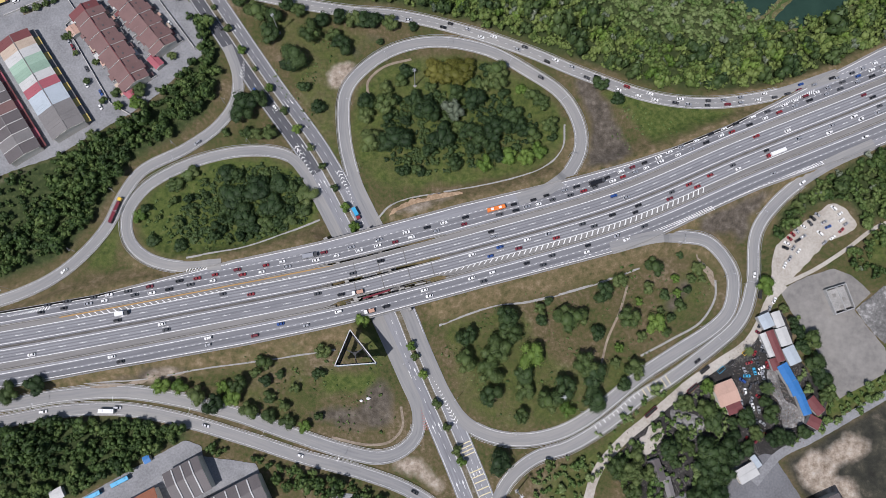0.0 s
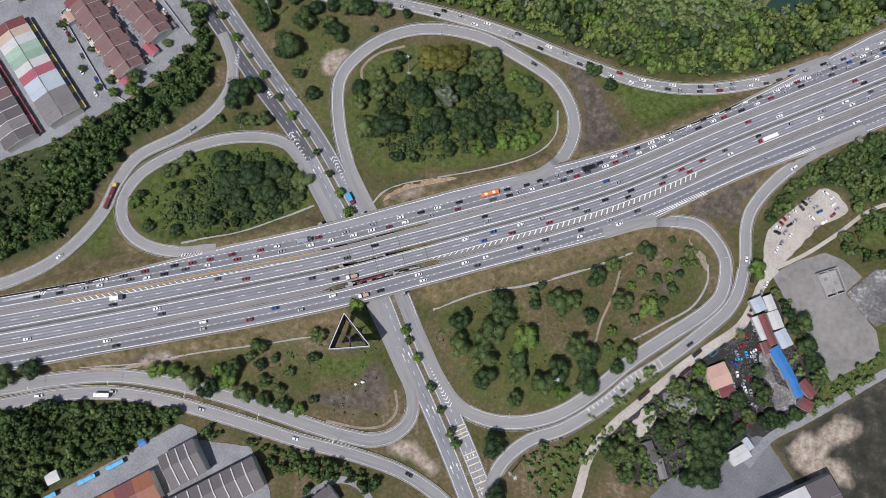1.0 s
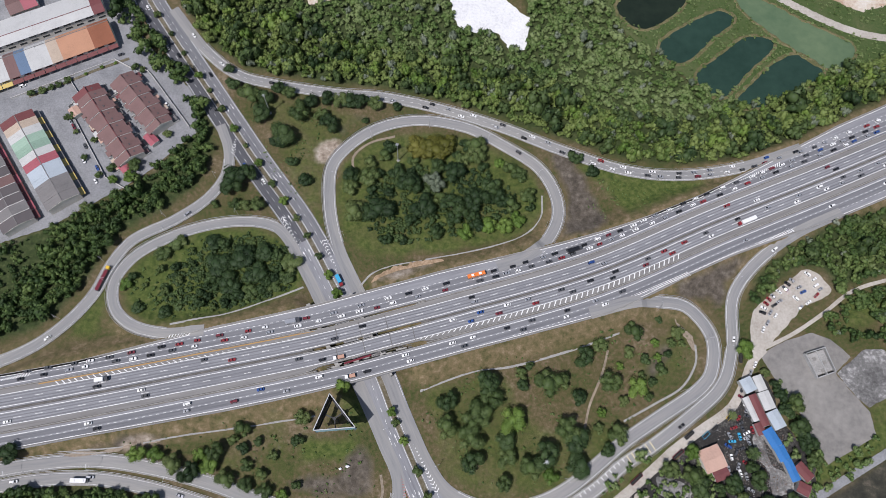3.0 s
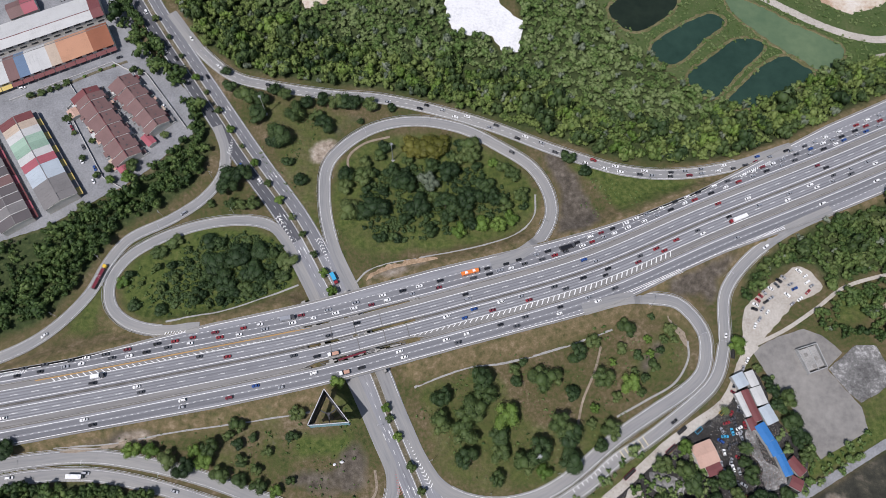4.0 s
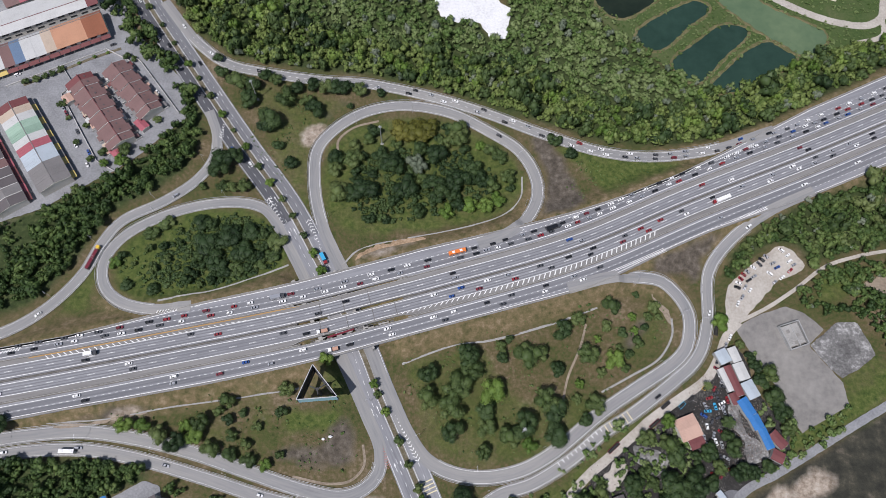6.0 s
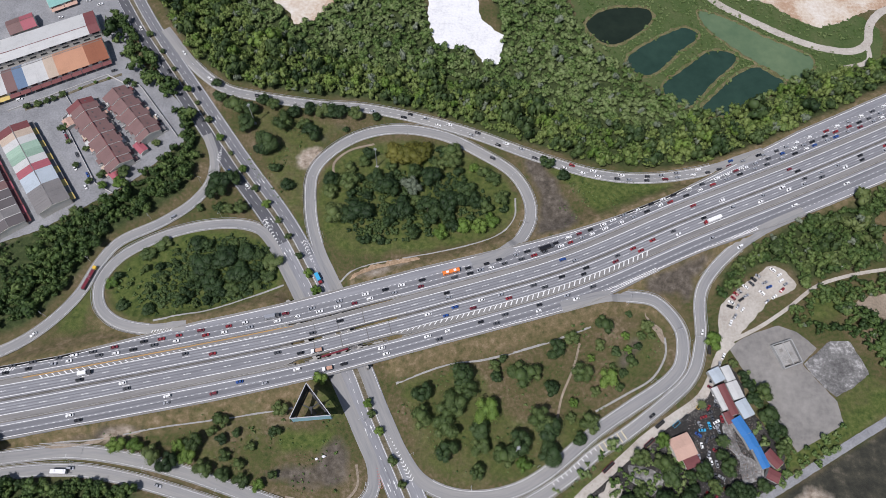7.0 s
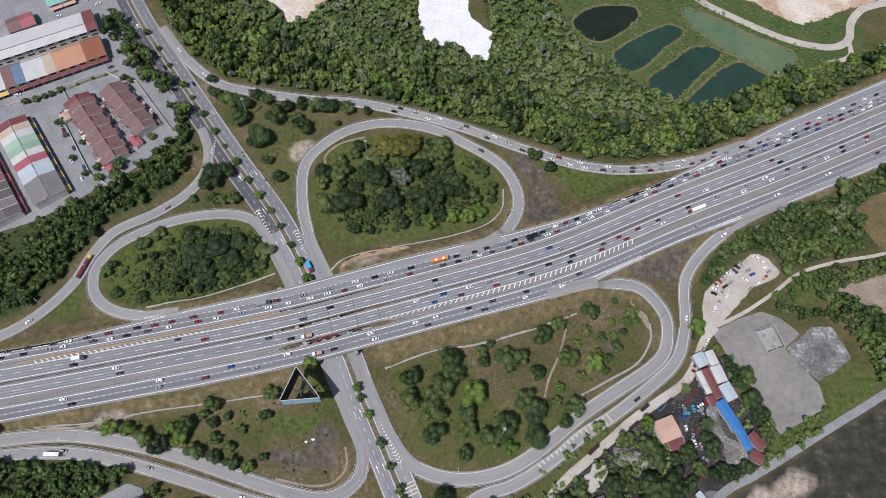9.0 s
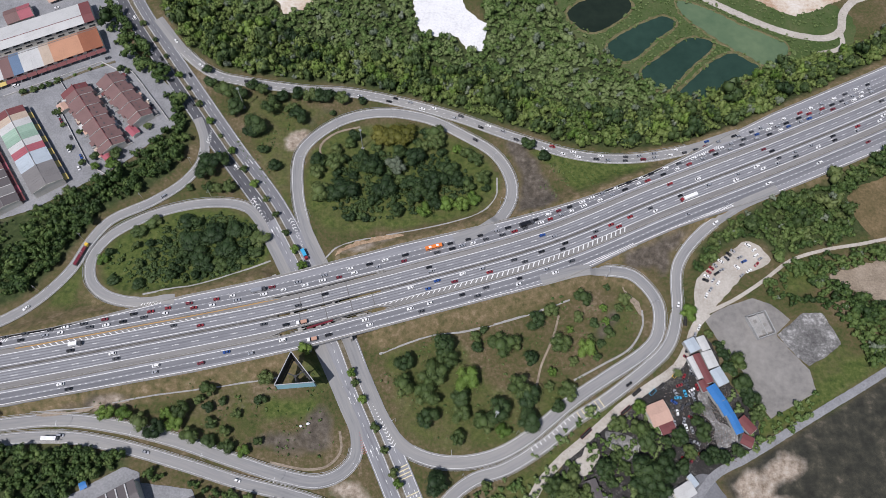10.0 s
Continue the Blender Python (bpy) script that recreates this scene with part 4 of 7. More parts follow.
path("bare_soil_strip", [(-214, 43.5), (-190, 47), (-176, 50), (-160, 52)], 4, SOIL, "eroded pale soil", 0.14, 0.7)
path("bare_soil_strip", [(150, 128), (157, 118), (160, 108)], 4, SOIL, "eroded pale soil", 0.1, 0.7)
# ------------------------------------------------------------------ trees
def foliage(name, dark, mid, light, hue=0.0):
    m = bpy.data.materials.new(name)
    m.use_nodes = True
    n, l = m.node_tree.nodes, m.node_tree.links
    b = n["Principled BSDF"]
    b.inputs["Roughness"].default_value, b.inputs["Specular IOR Level"].default_value = 0.6, 0.25
    geo, oi, tc = n.new("ShaderNodeNewGeometry"), n.new("ShaderNodeObjectInfo"), n.new("ShaderNodeTexCoord")
    nt = n.new("ShaderNodeTexNoise")
    nt.inputs["Scale"].default_value, nt.inputs["Detail"].default_value = 0.11, 3
    l.new(tc.outputs["Object"], nt.inputs["Vector"])
    a = n.new("ShaderNodeMath")
    a.operation = "MULTIPLY_ADD"
    a.inputs[1].default_value = 0.45
    l.new(geo.outputs["Random Per Island"], a.inputs[0])
    c = n.new("ShaderNodeMath")
    c.operation = "MULTIPLY_ADD"
    c.inputs[1].default_value, c.inputs[2].default_value = 0.9, -0.40
    l.new(nt.outputs["Fac"], c.inputs[0])
    l.new(c.outputs[0], a.inputs[2])
    d = n.new("ShaderNodeMath")
    d.operation = "MULTIPLY_ADD"
    d.inputs[1].default_value = 0.5
    l.new(oi.outputs["Random"], d.inputs[0]), l.new(a.outputs[0], d.inputs[2])
    tone, add = n.new("ShaderNodeAttribute"), n.new("ShaderNodeMath")
    tone.attribute_name = "tree_tone"
    l.new(tone.outputs["Fac"], add.inputs[0]), l.new(d.outputs[0], add.inputs[1])
    cr = n.new("ShaderNodeValToRGB")
    el = cr.color_ramp.elements
    el.new(0.5)
    for e, (p, col) in zip(el, ((0.12, dark), (0.5, mid), (0.9, light))):
        e.position, e.color = p, (*col, 1)
    l.new(add.outputs[0], cr.inputs["Fac"]), l.new(cr.outputs["Color"], b.inputs["Base Color"])
    return m


LEAF = foliage("broad_leaf_green", (0.030, 0.052, 0.016), (0.064, 0.098, 0.028), (0.120, 0.150, 0.050))
LEAF_WOOD = foliage("woodland_leaf_green", (0.038, 0.070, 0.016), (0.082, 0.130, 0.030), (0.150, 0.196, 0.056))
LEAF_DARK = foliage("deep_green_leaf", (0.015, 0.031, 0.011), (0.030, 0.056, 0.018), (0.062, 0.095, 0.030))
LEAF_MID = foliage("mid_green_leaf", (0.024, 0.047, 0.013), (0.054, 0.094, 0.024), (0.110, 0.155, 0.045))
LEAF_LIGHT = foliage("fresh_green_leaf", (0.050, 0.095, 0.015), (0.095, 0.160, 0.028), (0.145, 0.21, 0.045))
LEAF_YELLOW = foliage("yellowing_leaf", (0.06, 0.065, 0.010), (0.105, 0.105, 0.018), (0.15, 0.14, 0.03))
LEAF_GREY = foliage("grey_green_leaf", (0.10, 0.13, 0.085), (0.16, 0.19, 0.13), (0.23, 0.26, 0.19))
BARK = material("rough_bark", [(0.3, (0.05, 0.04, 0.03)), (0.7, (0.16, 0.13, 0.10))], 0.95, (0.5, 4.0), 0.5, 0.6)

ICO = bmesh.new()
bmesh.ops.create_icosphere(ICO, subdivisions=1, radius=1.0)
ICO_V = np.array([v.co[:] for v in ICO.verts])
ICO_F = np.array([[v.index for v in f.verts] for f in ICO.faces])
ICO.free()
ICO2 = bmesh.new()
bmesh.ops.create_icosphere(ICO2, subdivisions=2, radius=1.0)
ICO2_V = np.array([v.co[:] for v in ICO2.verts])
ICO2_F = np.array([[v.index for v in f.verts] for f in ICO2.faces])
ICO2.free()


def crown_arrays(seed, lobes, leaves, fine=False, flat=0.62, leaf=0.17):
    """A crown of radius 1 round the origin: uneven lobes, with loose leaf clumps standing off them."""
    r = np.random.RandomState(seed)
    V, F, n = [], [], 0
    iv, fc = (ICO2_V, ICO2_F) if fine else (ICO_V, ICO_F)
    cs, rs = [], []
    for i in range(lobes):
        a, d = r.uniform(0, 2 * math.pi), (0.0 if i == 0 else math.sqrt(r.uniform(0.12, 0.62)))
        rad = r.uniform(0.30, 0.46) * (1.25 if i == 0 else 1)
        c = np.array([math.cos(a) * d, math.sin(a) * d, r.uniform(-0.15, 0.42) * (1.1 - d)])
        v = iv * rad * r.uniform(0.58, 1.30, (len(iv), 1)) * np.array([1, 1, flat / 0.62 * 0.85]) + c
        V.append(v), F.append(fc + n)
        n += len(v)
        cs.append(c), rs.append(rad)
    cs, rs = np.array(cs), np.array(rs)
    k = r.randint(0, lobes, leaves)
    u = r.normal(size=(leaves, 3))
    u[:, 2] = np.abs(u[:, 2]) * 0.9 - 0.15
    u /= np.linalg.norm(u, axis=1)[:, None]
    p = cs[k] + u * (rs[k] * r.uniform(0.85, 1.32, leaves))[:, None] * np.array([1, 1, 0.9])
    t1 = np.cross(u, r.normal(size=(leaves, 3)))
    t1 /= np.linalg.norm(t1, axis=1)[:, None] + 1e-9
    t2 = np.cross(u, t1) + u * r.uniform(-0.6, 0.6, (leaves, 1))
    s = (leaf * r.uniform(0.5, 1.2, leaves))[:, None]
    q = np.stack([p - t1 * s * 0.6, p + t1 * s * 0.6, p + t2 * s + t1 * s * 0.2], 1).reshape(-1, 3)
    V.append(q), F.append(np.arange(leaves * 3).reshape(-1, 3) + n)
    return np.concatenate(V), np.concatenate(F)


def tri_mesh(name, V, F, mat):
    me = bpy.data.meshes.new(name)
    me.vertices.add(len(V))
    me.vertices.foreach_set("co", np.asarray(V, np.float32).ravel())
    me.loops.add(len(F) * 3)
    me.loops.foreach_set("vertex_index", np.asarray(F, np.int32).ravel())
    me.polygons.add(len(F))
    me.polygons.foreach_set("loop_start", np.arange(0, len(F) * 3, 3, dtype=np.int32))
    me.materials.append(mat)
    me.update(calc_edges=True)
    return me


def trunk_mesh(seed, height=0.8):
    """A tapered, slightly bent trunk with three limbs, for a crown of radius 1."""
    r = np.random.RandomState(seed)
    J = Joined()

    def limb(a, b, r0, r1):
        a, b = np.array(a, float), np.array(b, float)
        d = (b - a) / np.linalg.norm(b - a)
        s = np.cross(d, (0.3, 1, 0.2))
        s /= np.linalg.norm(s)
        t = np.cross(d, s)
        vs = [a + (s * math.cos(k) + t * math.sin(k)) * r0 for k in np.linspace(0, 2 * math.pi, 7)[:-1]]
        vs += [b + (s * math.cos(k) + t * math.sin(k)) * r1 for k in np.linspace(0, 2 * math.pi, 7)[:-1]]
        J.add(vs, [(i, (i + 1) % 6, 6 + (i + 1) % 6, 6 + i) for i in range(6)])

    top = (r.uniform(-0.08, 0.08), r.uniform(-0.08, 0.08), height)
    limb((0, 0, -0.1), top, 0.075, 0.05)
    for i in range(3):
        a = i * 2.1 + r.uniform(0, 1)
        limb(top, (math.cos(a) * 0.45, math.sin(a) * 0.45, height + 0.35), 0.045, 0.02)
    me = bpy.data.meshes.new("trunk")
    me.from_pydata([tuple(v) for v in np.concatenate(J.v)], [], J.f)
    me.materials.append(BARK)
    return me


TRUNKS = [trunk_mesh(i) for i in range(4)]
CROWNS = {}
for cname, mat in (("green", LEAF), ("dark", LEAF_DARK), ("light", LEAF_LIGHT), ("yellow", LEAF_YELLOW), ("grey", LEAF_GREY)):
    CROWNS[cname] = []
    for i in range(4 if cname in ("green", "dark", "light") else 2):
        V, F = crown_arrays(i * 17 + len(cname), 13, 1900, leaf=0.10)
        CROWNS[cname].append(tri_mesh("crown", V, F, mat))
LABELS = {"green": "broad-crowned green tree standing in rough grass", "dark": "dense dark green tree standing in rough grass",
          "light": "young tree with fresh bright green leaves", "yellow": "wide tree with yellowing green leaves", "grey": "tree with pale grey-green leaves"}
trng = random.Random(5)


def tree(x, y, r, look_of="green", group="", tall=1.0):
    root = new("tree")
    z = gz(x, y)
    root.matrix_world = Matrix.LocRotScale((x, y, z - 0.1), Euler((0, 0, trng.uniform(0, 6.28))), (r * trng.uniform(0.92, 1.08), r * trng.uniform(0.92, 1.08), r * tall * trng.uniform(0.85, 1.1)))
    t = new("trunk", trng.choice(TRUNKS))
    c = new("crown", trng.choice(CROWNS[look_of]))
    t.parent = c.parent = root
    c.location = (0, 0, 1.0)
    return tagged(root, LABELS[look_of], "tree", group)


def fill(poly, spacing, sizes, looks, count, taken, group):
    """Trees strewn inside an outline, none closer than their crowns allow."""
    poly = np.array(poly, float)
    lo, hi = poly.min(0), poly.max(0)
    made = 0
    for _ in range(count * 40):
        if made >= count:
            break
        x, y = trng.uniform(lo[0], hi[0]), trng.uniform(lo[1], hi[1])
        if not inside(np.array([(x, y)]), poly)[0]:
            continue
        r = trng.uniform(*sizes)
        if any((x - a) ** 2 + (y - b) ** 2 < (spacing * (r + c)) ** 2 for a, b, c in taken):
            continue
        taken.append((x, y, r))
        tree(x, y, r, trng.choice(looks), group)
        made += 1


# inside the north-east loop
NE_KEY = [(25, 239, 6.4), (11, 227, 8.0), (42, 235, 4.0), (55, 226, 5.0), (60, 211, 5.6), (52, 194, 5.2), (43, 188, 5.6), (33, 189, 5.6), (18, 184, 5.6), (-10, 201, 8.5),
          (-38, 199, 9.0), (-45, 223, 7.0), (-58, 216, 5.5), (-55, 197, 7.2), (-36, 241, 4.6), (-46, 235, 4.2), (-28, 227, 5.6), (-17, 236, 4.0), (26, 205, 8.0), (9, 202, 8.0),
          (-19, 217, 8.0), (35, 217, 7.0), (48, 205, 5.5)]
NE_LOOK = ["green", "dark", "light", "green", "green", "light", "light", "light", "light", "dark", "dark", "green", "green", "green", "green", "green", "dark", "green", "dark", "dark", "dark", "dark", "green"]
taken = [(-27, 238, 4), (0, 246, 10)]
for (x, y, r), k in zip(NE_KEY, NE_LOOK):
    tree(x, y, r, k, "trees in the north loop", 0.9)
    taken.append((x, y, r * 0.8))
for x, y, r in ((-6, 248, 8), (4, 249, 8), (-1, 243, 7.5), (-15, 248, 7), (-12, 243, 6)):
    tree(x, y, r, "yellow", "trees in the north loop", 0.7)
for x, y, r in ((-4, 222, 5.2), (0, 216, 4.5)):
    tree(x, y, r, "grey", "trees in the north loop", 1.2)
    taken.append((x, y, r))
NE_POLY = [(-62, 190), (-48, 178), (-20, 173), (10, 178), (40, 183), (60, 195), (66, 212), (58, 229), (40, 243), (12, 255), (-10, 257), (-35, 247), (-58, 232), (-64, 210)]
fill(NE_POLY, 0.62, (3.2, 6.5), ["green", "dark", "dark", "dark"], 32, taken, "trees in the north loop")
# inside the north-west loop
NW_POLY = [(-195, 150), (-192, 134), (-176, 125), (-150, 125), (-118, 134), (-92, 146), (-88, 158), (-98, 175), (-118, 184), (-146, 182), (-170, 174), (-188, 162)]
taken = []
for x, y, r, k in ((-196, 147, 4.2, "light"), (-93, 162, 6.5, "green"), (-96, 153, 5, "green"), (-167, 175, 5, "green"), (-176, 168, 5, "green"), (-186, 132, 4, "dark"), (-170, 129, 4.5, "dark"),
                   (-140, 160, 8, "dark"), (-125, 165, 8, "dark"), (-115, 155, 7.5, "dark"), (-130, 148, 7, "dark"), (-110, 170, 6.5, "dark"), (-145, 175, 6, "dark"), (-103, 147, 5, "green"), (-118, 142, 5, "green")):
    tree(x, y, r, k, "trees in the west loop", 0.55)
    taken.append((x, y, r * 0.8))
fill([(-150, 130), (-118, 138), (-94, 148), (-92, 158), (-104, 172), (-140, 176)], 0.7, (2.6, 4.6), ["dark"], 20, taken, "trees in the west loop")
fill(NW_POLY, 0.9, (1.8, 3.2), ["green", "dark"], 12, taken, "trees in the west loop")
# sparse trees inside the south-east loop
SE_A = [(30, 86, 7.4), (23, 67, 8.6), (20, 54, 8.2), (6, 76, 6.2), (6, 61, 6.2), (21, 40, 6.8), (44, 64, 8.4), (40, 43, 5.8), (52, 86, 4.2), (51, 92, 4.0), (57, 97, 3.0), (66, 86, 7.4), (73, 88, 6.2), (89, 103, 6.4),
        (101, 110, 4.8), (85, 78, 4.6), (104, 88, 6.6), (107, 56, 6.0), (81, 54, 8.4), (77, 60, 7.6), (62, 45, 8.2), (54, 38, 6.6), (66, 33, 4.6), (83, 40, 7.6), (38, 29, 4.8), (42, 54, 6.6), (33, 76, 6.8)]
for i, (x, y, r) in enumerate(SE_A):
    tree(x, y, r, ("dark", "green", "green", "dark", "green")[i % 5] if i not in (6, 22) else "light", "trees in the south loop", 0.9)
SE_B = [(122, 119, 5.8), (135, 112, 3.0), (150, 119, 4.0), (128, 102, 3.3), (137, 96, 3.6), (120, 84, 6.2), (127, 80, 3.4), (139, 127, 2.4), (145, 112, 3.0), (136, 103, 2.8), (118, 106, 3.6), (131, 88, 3), (112, 76, 3.4), (98, 70, 3),
        (125, 92, 2.6), (142, 106, 2.8), (152, 112, 2.6), (112, 98, 2.5), (96, 60, 3.4), (100, 48, 4.2)]
for i, (x, y, r) in enumerate(SE_B):
    tree(x, y, r, ("green", "light", "green", "dark")[i % 4], "trees in the south loop", 0.9)
# south-west wedge
SW = [(-113, 59, 4.6), (-112, 48, 3.5), (-128, 46, 5.6), (-131, 38, 5.0), (-109, 39, 3.8), (-141, 35, 6.2), (-151, 39, 5.6), (-161, 44, 4.8), (-120, 31, 5.2), (-109, 27, 4.4), (-98, 25, 4.6), (-172, 45, 5.2), (-95, 44, 3.2),
      (-242, 44, 6.4), (-257, 40, 6.4), (-137, 44, 4.2), (-79, 66, 4.8), (-81, 52, 3.5), (-80, 28, 2.6), (-88, 22, 3.6), (-118, 53, 3.2), (-103, 52, 3.0), (-100, 34, 3.2), (-56, 84, 4.2)]
for i, (x, y, r) in enumerate(SW):
    tree(x, y, r, ("green", "dark", "green", "light")[i % 4], "trees in the south-west wedge", 0.9)
# northern and western wedges
N_TRI = [(-123, 271, 7.2), (-105, 255, 8.6), (-96, 272, 7.6), (-99, 235, 4.0), (-89, 221, 4.8), (-108, 249, 6.6), (-132, 286, 7.6), (-121, 285, 6.0), (-145, 295, 5.0), (-149, 308, 3.8), (-69, 282, 5.8), (-79, 284, 5.2),
         (-62, 282, 6.0), (-54, 282, 5.4), (-44, 281, 5.2), (-30, 279, 3.5), (-76, 263, 6.6), (-51, 268, 2.6), (-82, 271, 5.0), (104, 230, 4.6), (94, 241, 5.2), (-90, 282, 5), (-105, 288, 5), (-113, 292, 5)]
for i, (x, y, r) in enumerate(N_TRI):
    tree(x, y, r, ("dark", "dark", "green", "dark")[i % 4], "trees in the north wedge", 0.9)
for x, y, r in ((-135, 221, 8.0), (-137, 213, 6.6), (-127, 224, 6.2), (-134, 202, 4.0), (-119, 203, 4.6), (-127, 201, 4.0), (-147, 203, 2.8)):
    tree(x, y, r, "dark" if r > 6 else "green", "trees in the west wedge", 0.9)


def palm(x, y, h, r, seed):
    """A palm: ringed trunk and arching fronds with leaflets to both sides."""
    q = np.random.RandomState(seed)
    root = new("palm_tree")
    V, F, n = [], [], 0
    for i in range(16):
        a, droop = i * 2.4 + q.uniform(-0.2, 0.2), q.uniform(0.35, 0.8)
        d, e = np.array([math.cos(a), math.sin(a), 0]), np.array([-math.sin(a), math.cos(a), 0])
        for k in range(1, 12):
            t = k / 11
            p = d * r * t + np.array([0, 0, h + r * (0.55 * t - droop * 1.4 * t * t)])
            wd = r * 0.24 * math.sin(math.pi * min(0.95, t + 0.12))
            for sg in (-1, 1):
                tip = p + e * sg * wd + d * wd * 0.5 - np.array([0, 0, wd * 0.35])
                V += [p - d * r * 0.045, p + d * r * 0.045, tip]
                F.append((n, n + 1, n + 2))
                n += 3
    crown = new("fronds", tri_mesh("fronds", np.array(V), np.array(F), LEAF))
    rr = lambda w, z: [(math.cos(t) * w, math.sin(t) * w, z) for t in np.linspace(0, 2 * math.pi, 9)[:-1]]
    J = Joined()
    for i in range(6):
        a, b = rr(0.24 - i * 0.015, h * i / 6), rr(0.20 - i * 0.015, h * (i + 1) / 6)
        J.add(a + b, [(j, (j + 1) % 8, 8 + (j + 1) % 8, 8 + j) for j in range(8)])
    J.make("trunk", BARK, root)
    crown.parent = root
    root.location = (x, y, gz(x, y) - 0.1)
    return tagged(root, "tall green palm standing among scrapyard wrecks", "palm tree", "palms")


for i, (x, y, h, r) in enumerate(((185.6, 46.4, 6.0, 5.0), (176.1, 68.2, 5.0, 3.6))):
    palm(x, y, h, r, i)
# along the planted median
MED_TREES = [(0.0, 2.6), (20, 2.1), (40, 2.1), (64, 3.0), (78, 1.9), (97, 2.7), (115, 3.1), (131, 1.9), (148, 3.0), (167, 2.6), (182, 3.2), (197, 2.5), (212, 2.6), (228, 2.6), (243, 3.2), (257, 3.4), (338, 3.0), (345, 2.6), (357, 3.0), (375, 2.9), (390, 2.6), (404, 2.9), (411, 3.0)]
sm0 = nearest_s(ART, -203, 357)
for ds, r in MED_TREES:
    p = cut_line(ART, sm0 + ds, sm0 + ds + 1, 1)[0]
    tree(p[0] + trng.uniform(-0.4, 0.4), p[1], r, "light" if r > 2.9 else "green", "young trees along the road median", 1.0)
# eastern yard and estate
for x, y, r, k in ((148, 10, 8.2, "dark"), (155, 1, 8.0, "dark"), (151, -6, 7.0, "dark"), (143, -1, 7.4, "dark"), (161, 10, 7.0, "dark"), (163, 16, 5.6, "dark"), (152, 27, 6.6, "dark"), (148, 34, 5.6, "green"), (135, 38, 5.0, "green"), (125, 11, 6.0, "dark"),
                   (102, -3, 6.6, "green"), (187, 31, 5.6, "dark"), (149, 47, 4.4, "light"), (190, 19, 4.6, "dark"), (106, 7, 4.4, "green"), (216, 76, 5.4, "green"), (210, 71, 5.0, "dark"), (215, 63, 6.2, "dark"), (219, 57, 5.6, "dark"), (219, 51, 5.4, "dark"),
                   (208, 80, 4.2, "dark"), (205, 86, 3.6, "dark"), (221, 43, 4.6, "green"), (201, 94, 3.0, "green"), (184, 38, 4.0, "dark"), (170, 27, 3.6, "dark")):
    tree(x, y, r, k, "trees round the yards", 0.9)
for x, y, r, k in ((190, 108, 6.0, "light"), (148, -13, 8, "dark")):
    tree(x, y, r, k, "trees round the yards", 0.9)
for x, y, r, k in ((139, -13, 6.4, "dark"), (94, 1, 6.4, "green"), (101, -13, 5.8, "green"), (146, 15, 5, "dark"), (137, 11, 4, "green"), (185, 47, 3.4, "green"), (24, 3, 7.6, "dark"), (28, -25, 6.8, "dark"), (54, 2, 3, "green"),
                   (133, 18, 4.5, "green"), (128, 4, 4, "dark"), (112, -2, 5, "green"), (106, 10, 3.6, "green"), (163, 26, 4, "dark"), (172, 12, 4.6, "dark")):
    tree(x, y, r, k, "trees round the yards", 0.9)
for x, y, r, k in ((185, 16, 4.4, "dark"), (196, 18, 4.2, "dark"), (206, 22, 4.4, "dark"), (176, 20, 4.4, "green"), (172, 30, 5, "dark"), (-252, 268, 3, "green"), (-238, 236, 2.4, "green"), (-205, 222, 4.6, "light"),
                   (-216, 219, 3.2, "light"), (-240, 290, 2.4, "green")):
    tree(x, y, r, k, "trees round the yards", 0.9)

# ------------------------------------------------------------------ woods as joined masses
KINDS = [crown_arrays(100 + i, 5, 150, leaf=0.23) for i in range(6)]
LOW_KINDS = [crown_arrays(200 + i, 3, 45, leaf=0.34) for i in range(5)]


def wood(name, polys, spacing, sizes, mat, label, seed, keep_off=(), height=1.0, clump=-9.0, kinds=KINDS):
    r = np.random.RandomState(seed)
    V, F, T, n = [], [], [], 0
    for poly in polys:
        poly = np.array(poly, float)
        lo, hi = poly.min(0), poly.max(0)
        gxx, gyy = np.meshgrid(np.arange(lo[0], hi[0], spacing), np.arange(lo[1], hi[1], spacing * 0.87))
        gxx[1::2] += spacing / 2
        P = np.column_stack([gxx.ravel(), gyy.ravel()]) + r.uniform(-0.42, 0.42, (gxx.size, 2)) * spacing
        P = P[inside(P, poly)]
        for k in keep_off:
            P = P[~inside(P, np.array(k, float))]
        Z = ground_height(P)
        for (x, y), z in zip(P, Z):
            if r.rand() < 0.07 or noise.noise((x * 0.07, y * 0.07, 8)) + 0.4 * noise.noise((x * 0.25, y * 0.25, 4)) < clump:
                continue
            s = r.uniform(*sizes) * (1 + 0.5 * noise.noise((x * 0.06, y * 0.06, 2))) * (1.5 if r.rand() < 0.14 else 1.0)
            v, f = kinds[r.randint(len(kinds))]
            a = r.uniform(0, 6.28)
            ca, sa = math.cos(a) * s, math.sin(a) * s
            h = s * height * r.uniform(0.85, 1.25)
            q = np.column_stack([v[:, 0] * ca - v[:, 1] * sa + x, v[:, 0] * sa + v[:, 1] * ca + y, v[:, 2] * h + z + h * 0.75])
            V.append(q), F.append(f + n), T.append(np.full(len(q), r.normal(0, 0.17) + 0.3 * noise.noise((x * 0.03, y * 0.03, 6))))
            n += len(q)
    me = tri_mesh(name, np.concatenate(V), np.concatenate(F), mat)
    me.attributes.new("tree_tone", "FLOAT", "POINT").data.foreach_set("value", np.concatenate(T).astype(np.float32))
    return tagged(new(name, me), label, "woodland", kind="stuff")


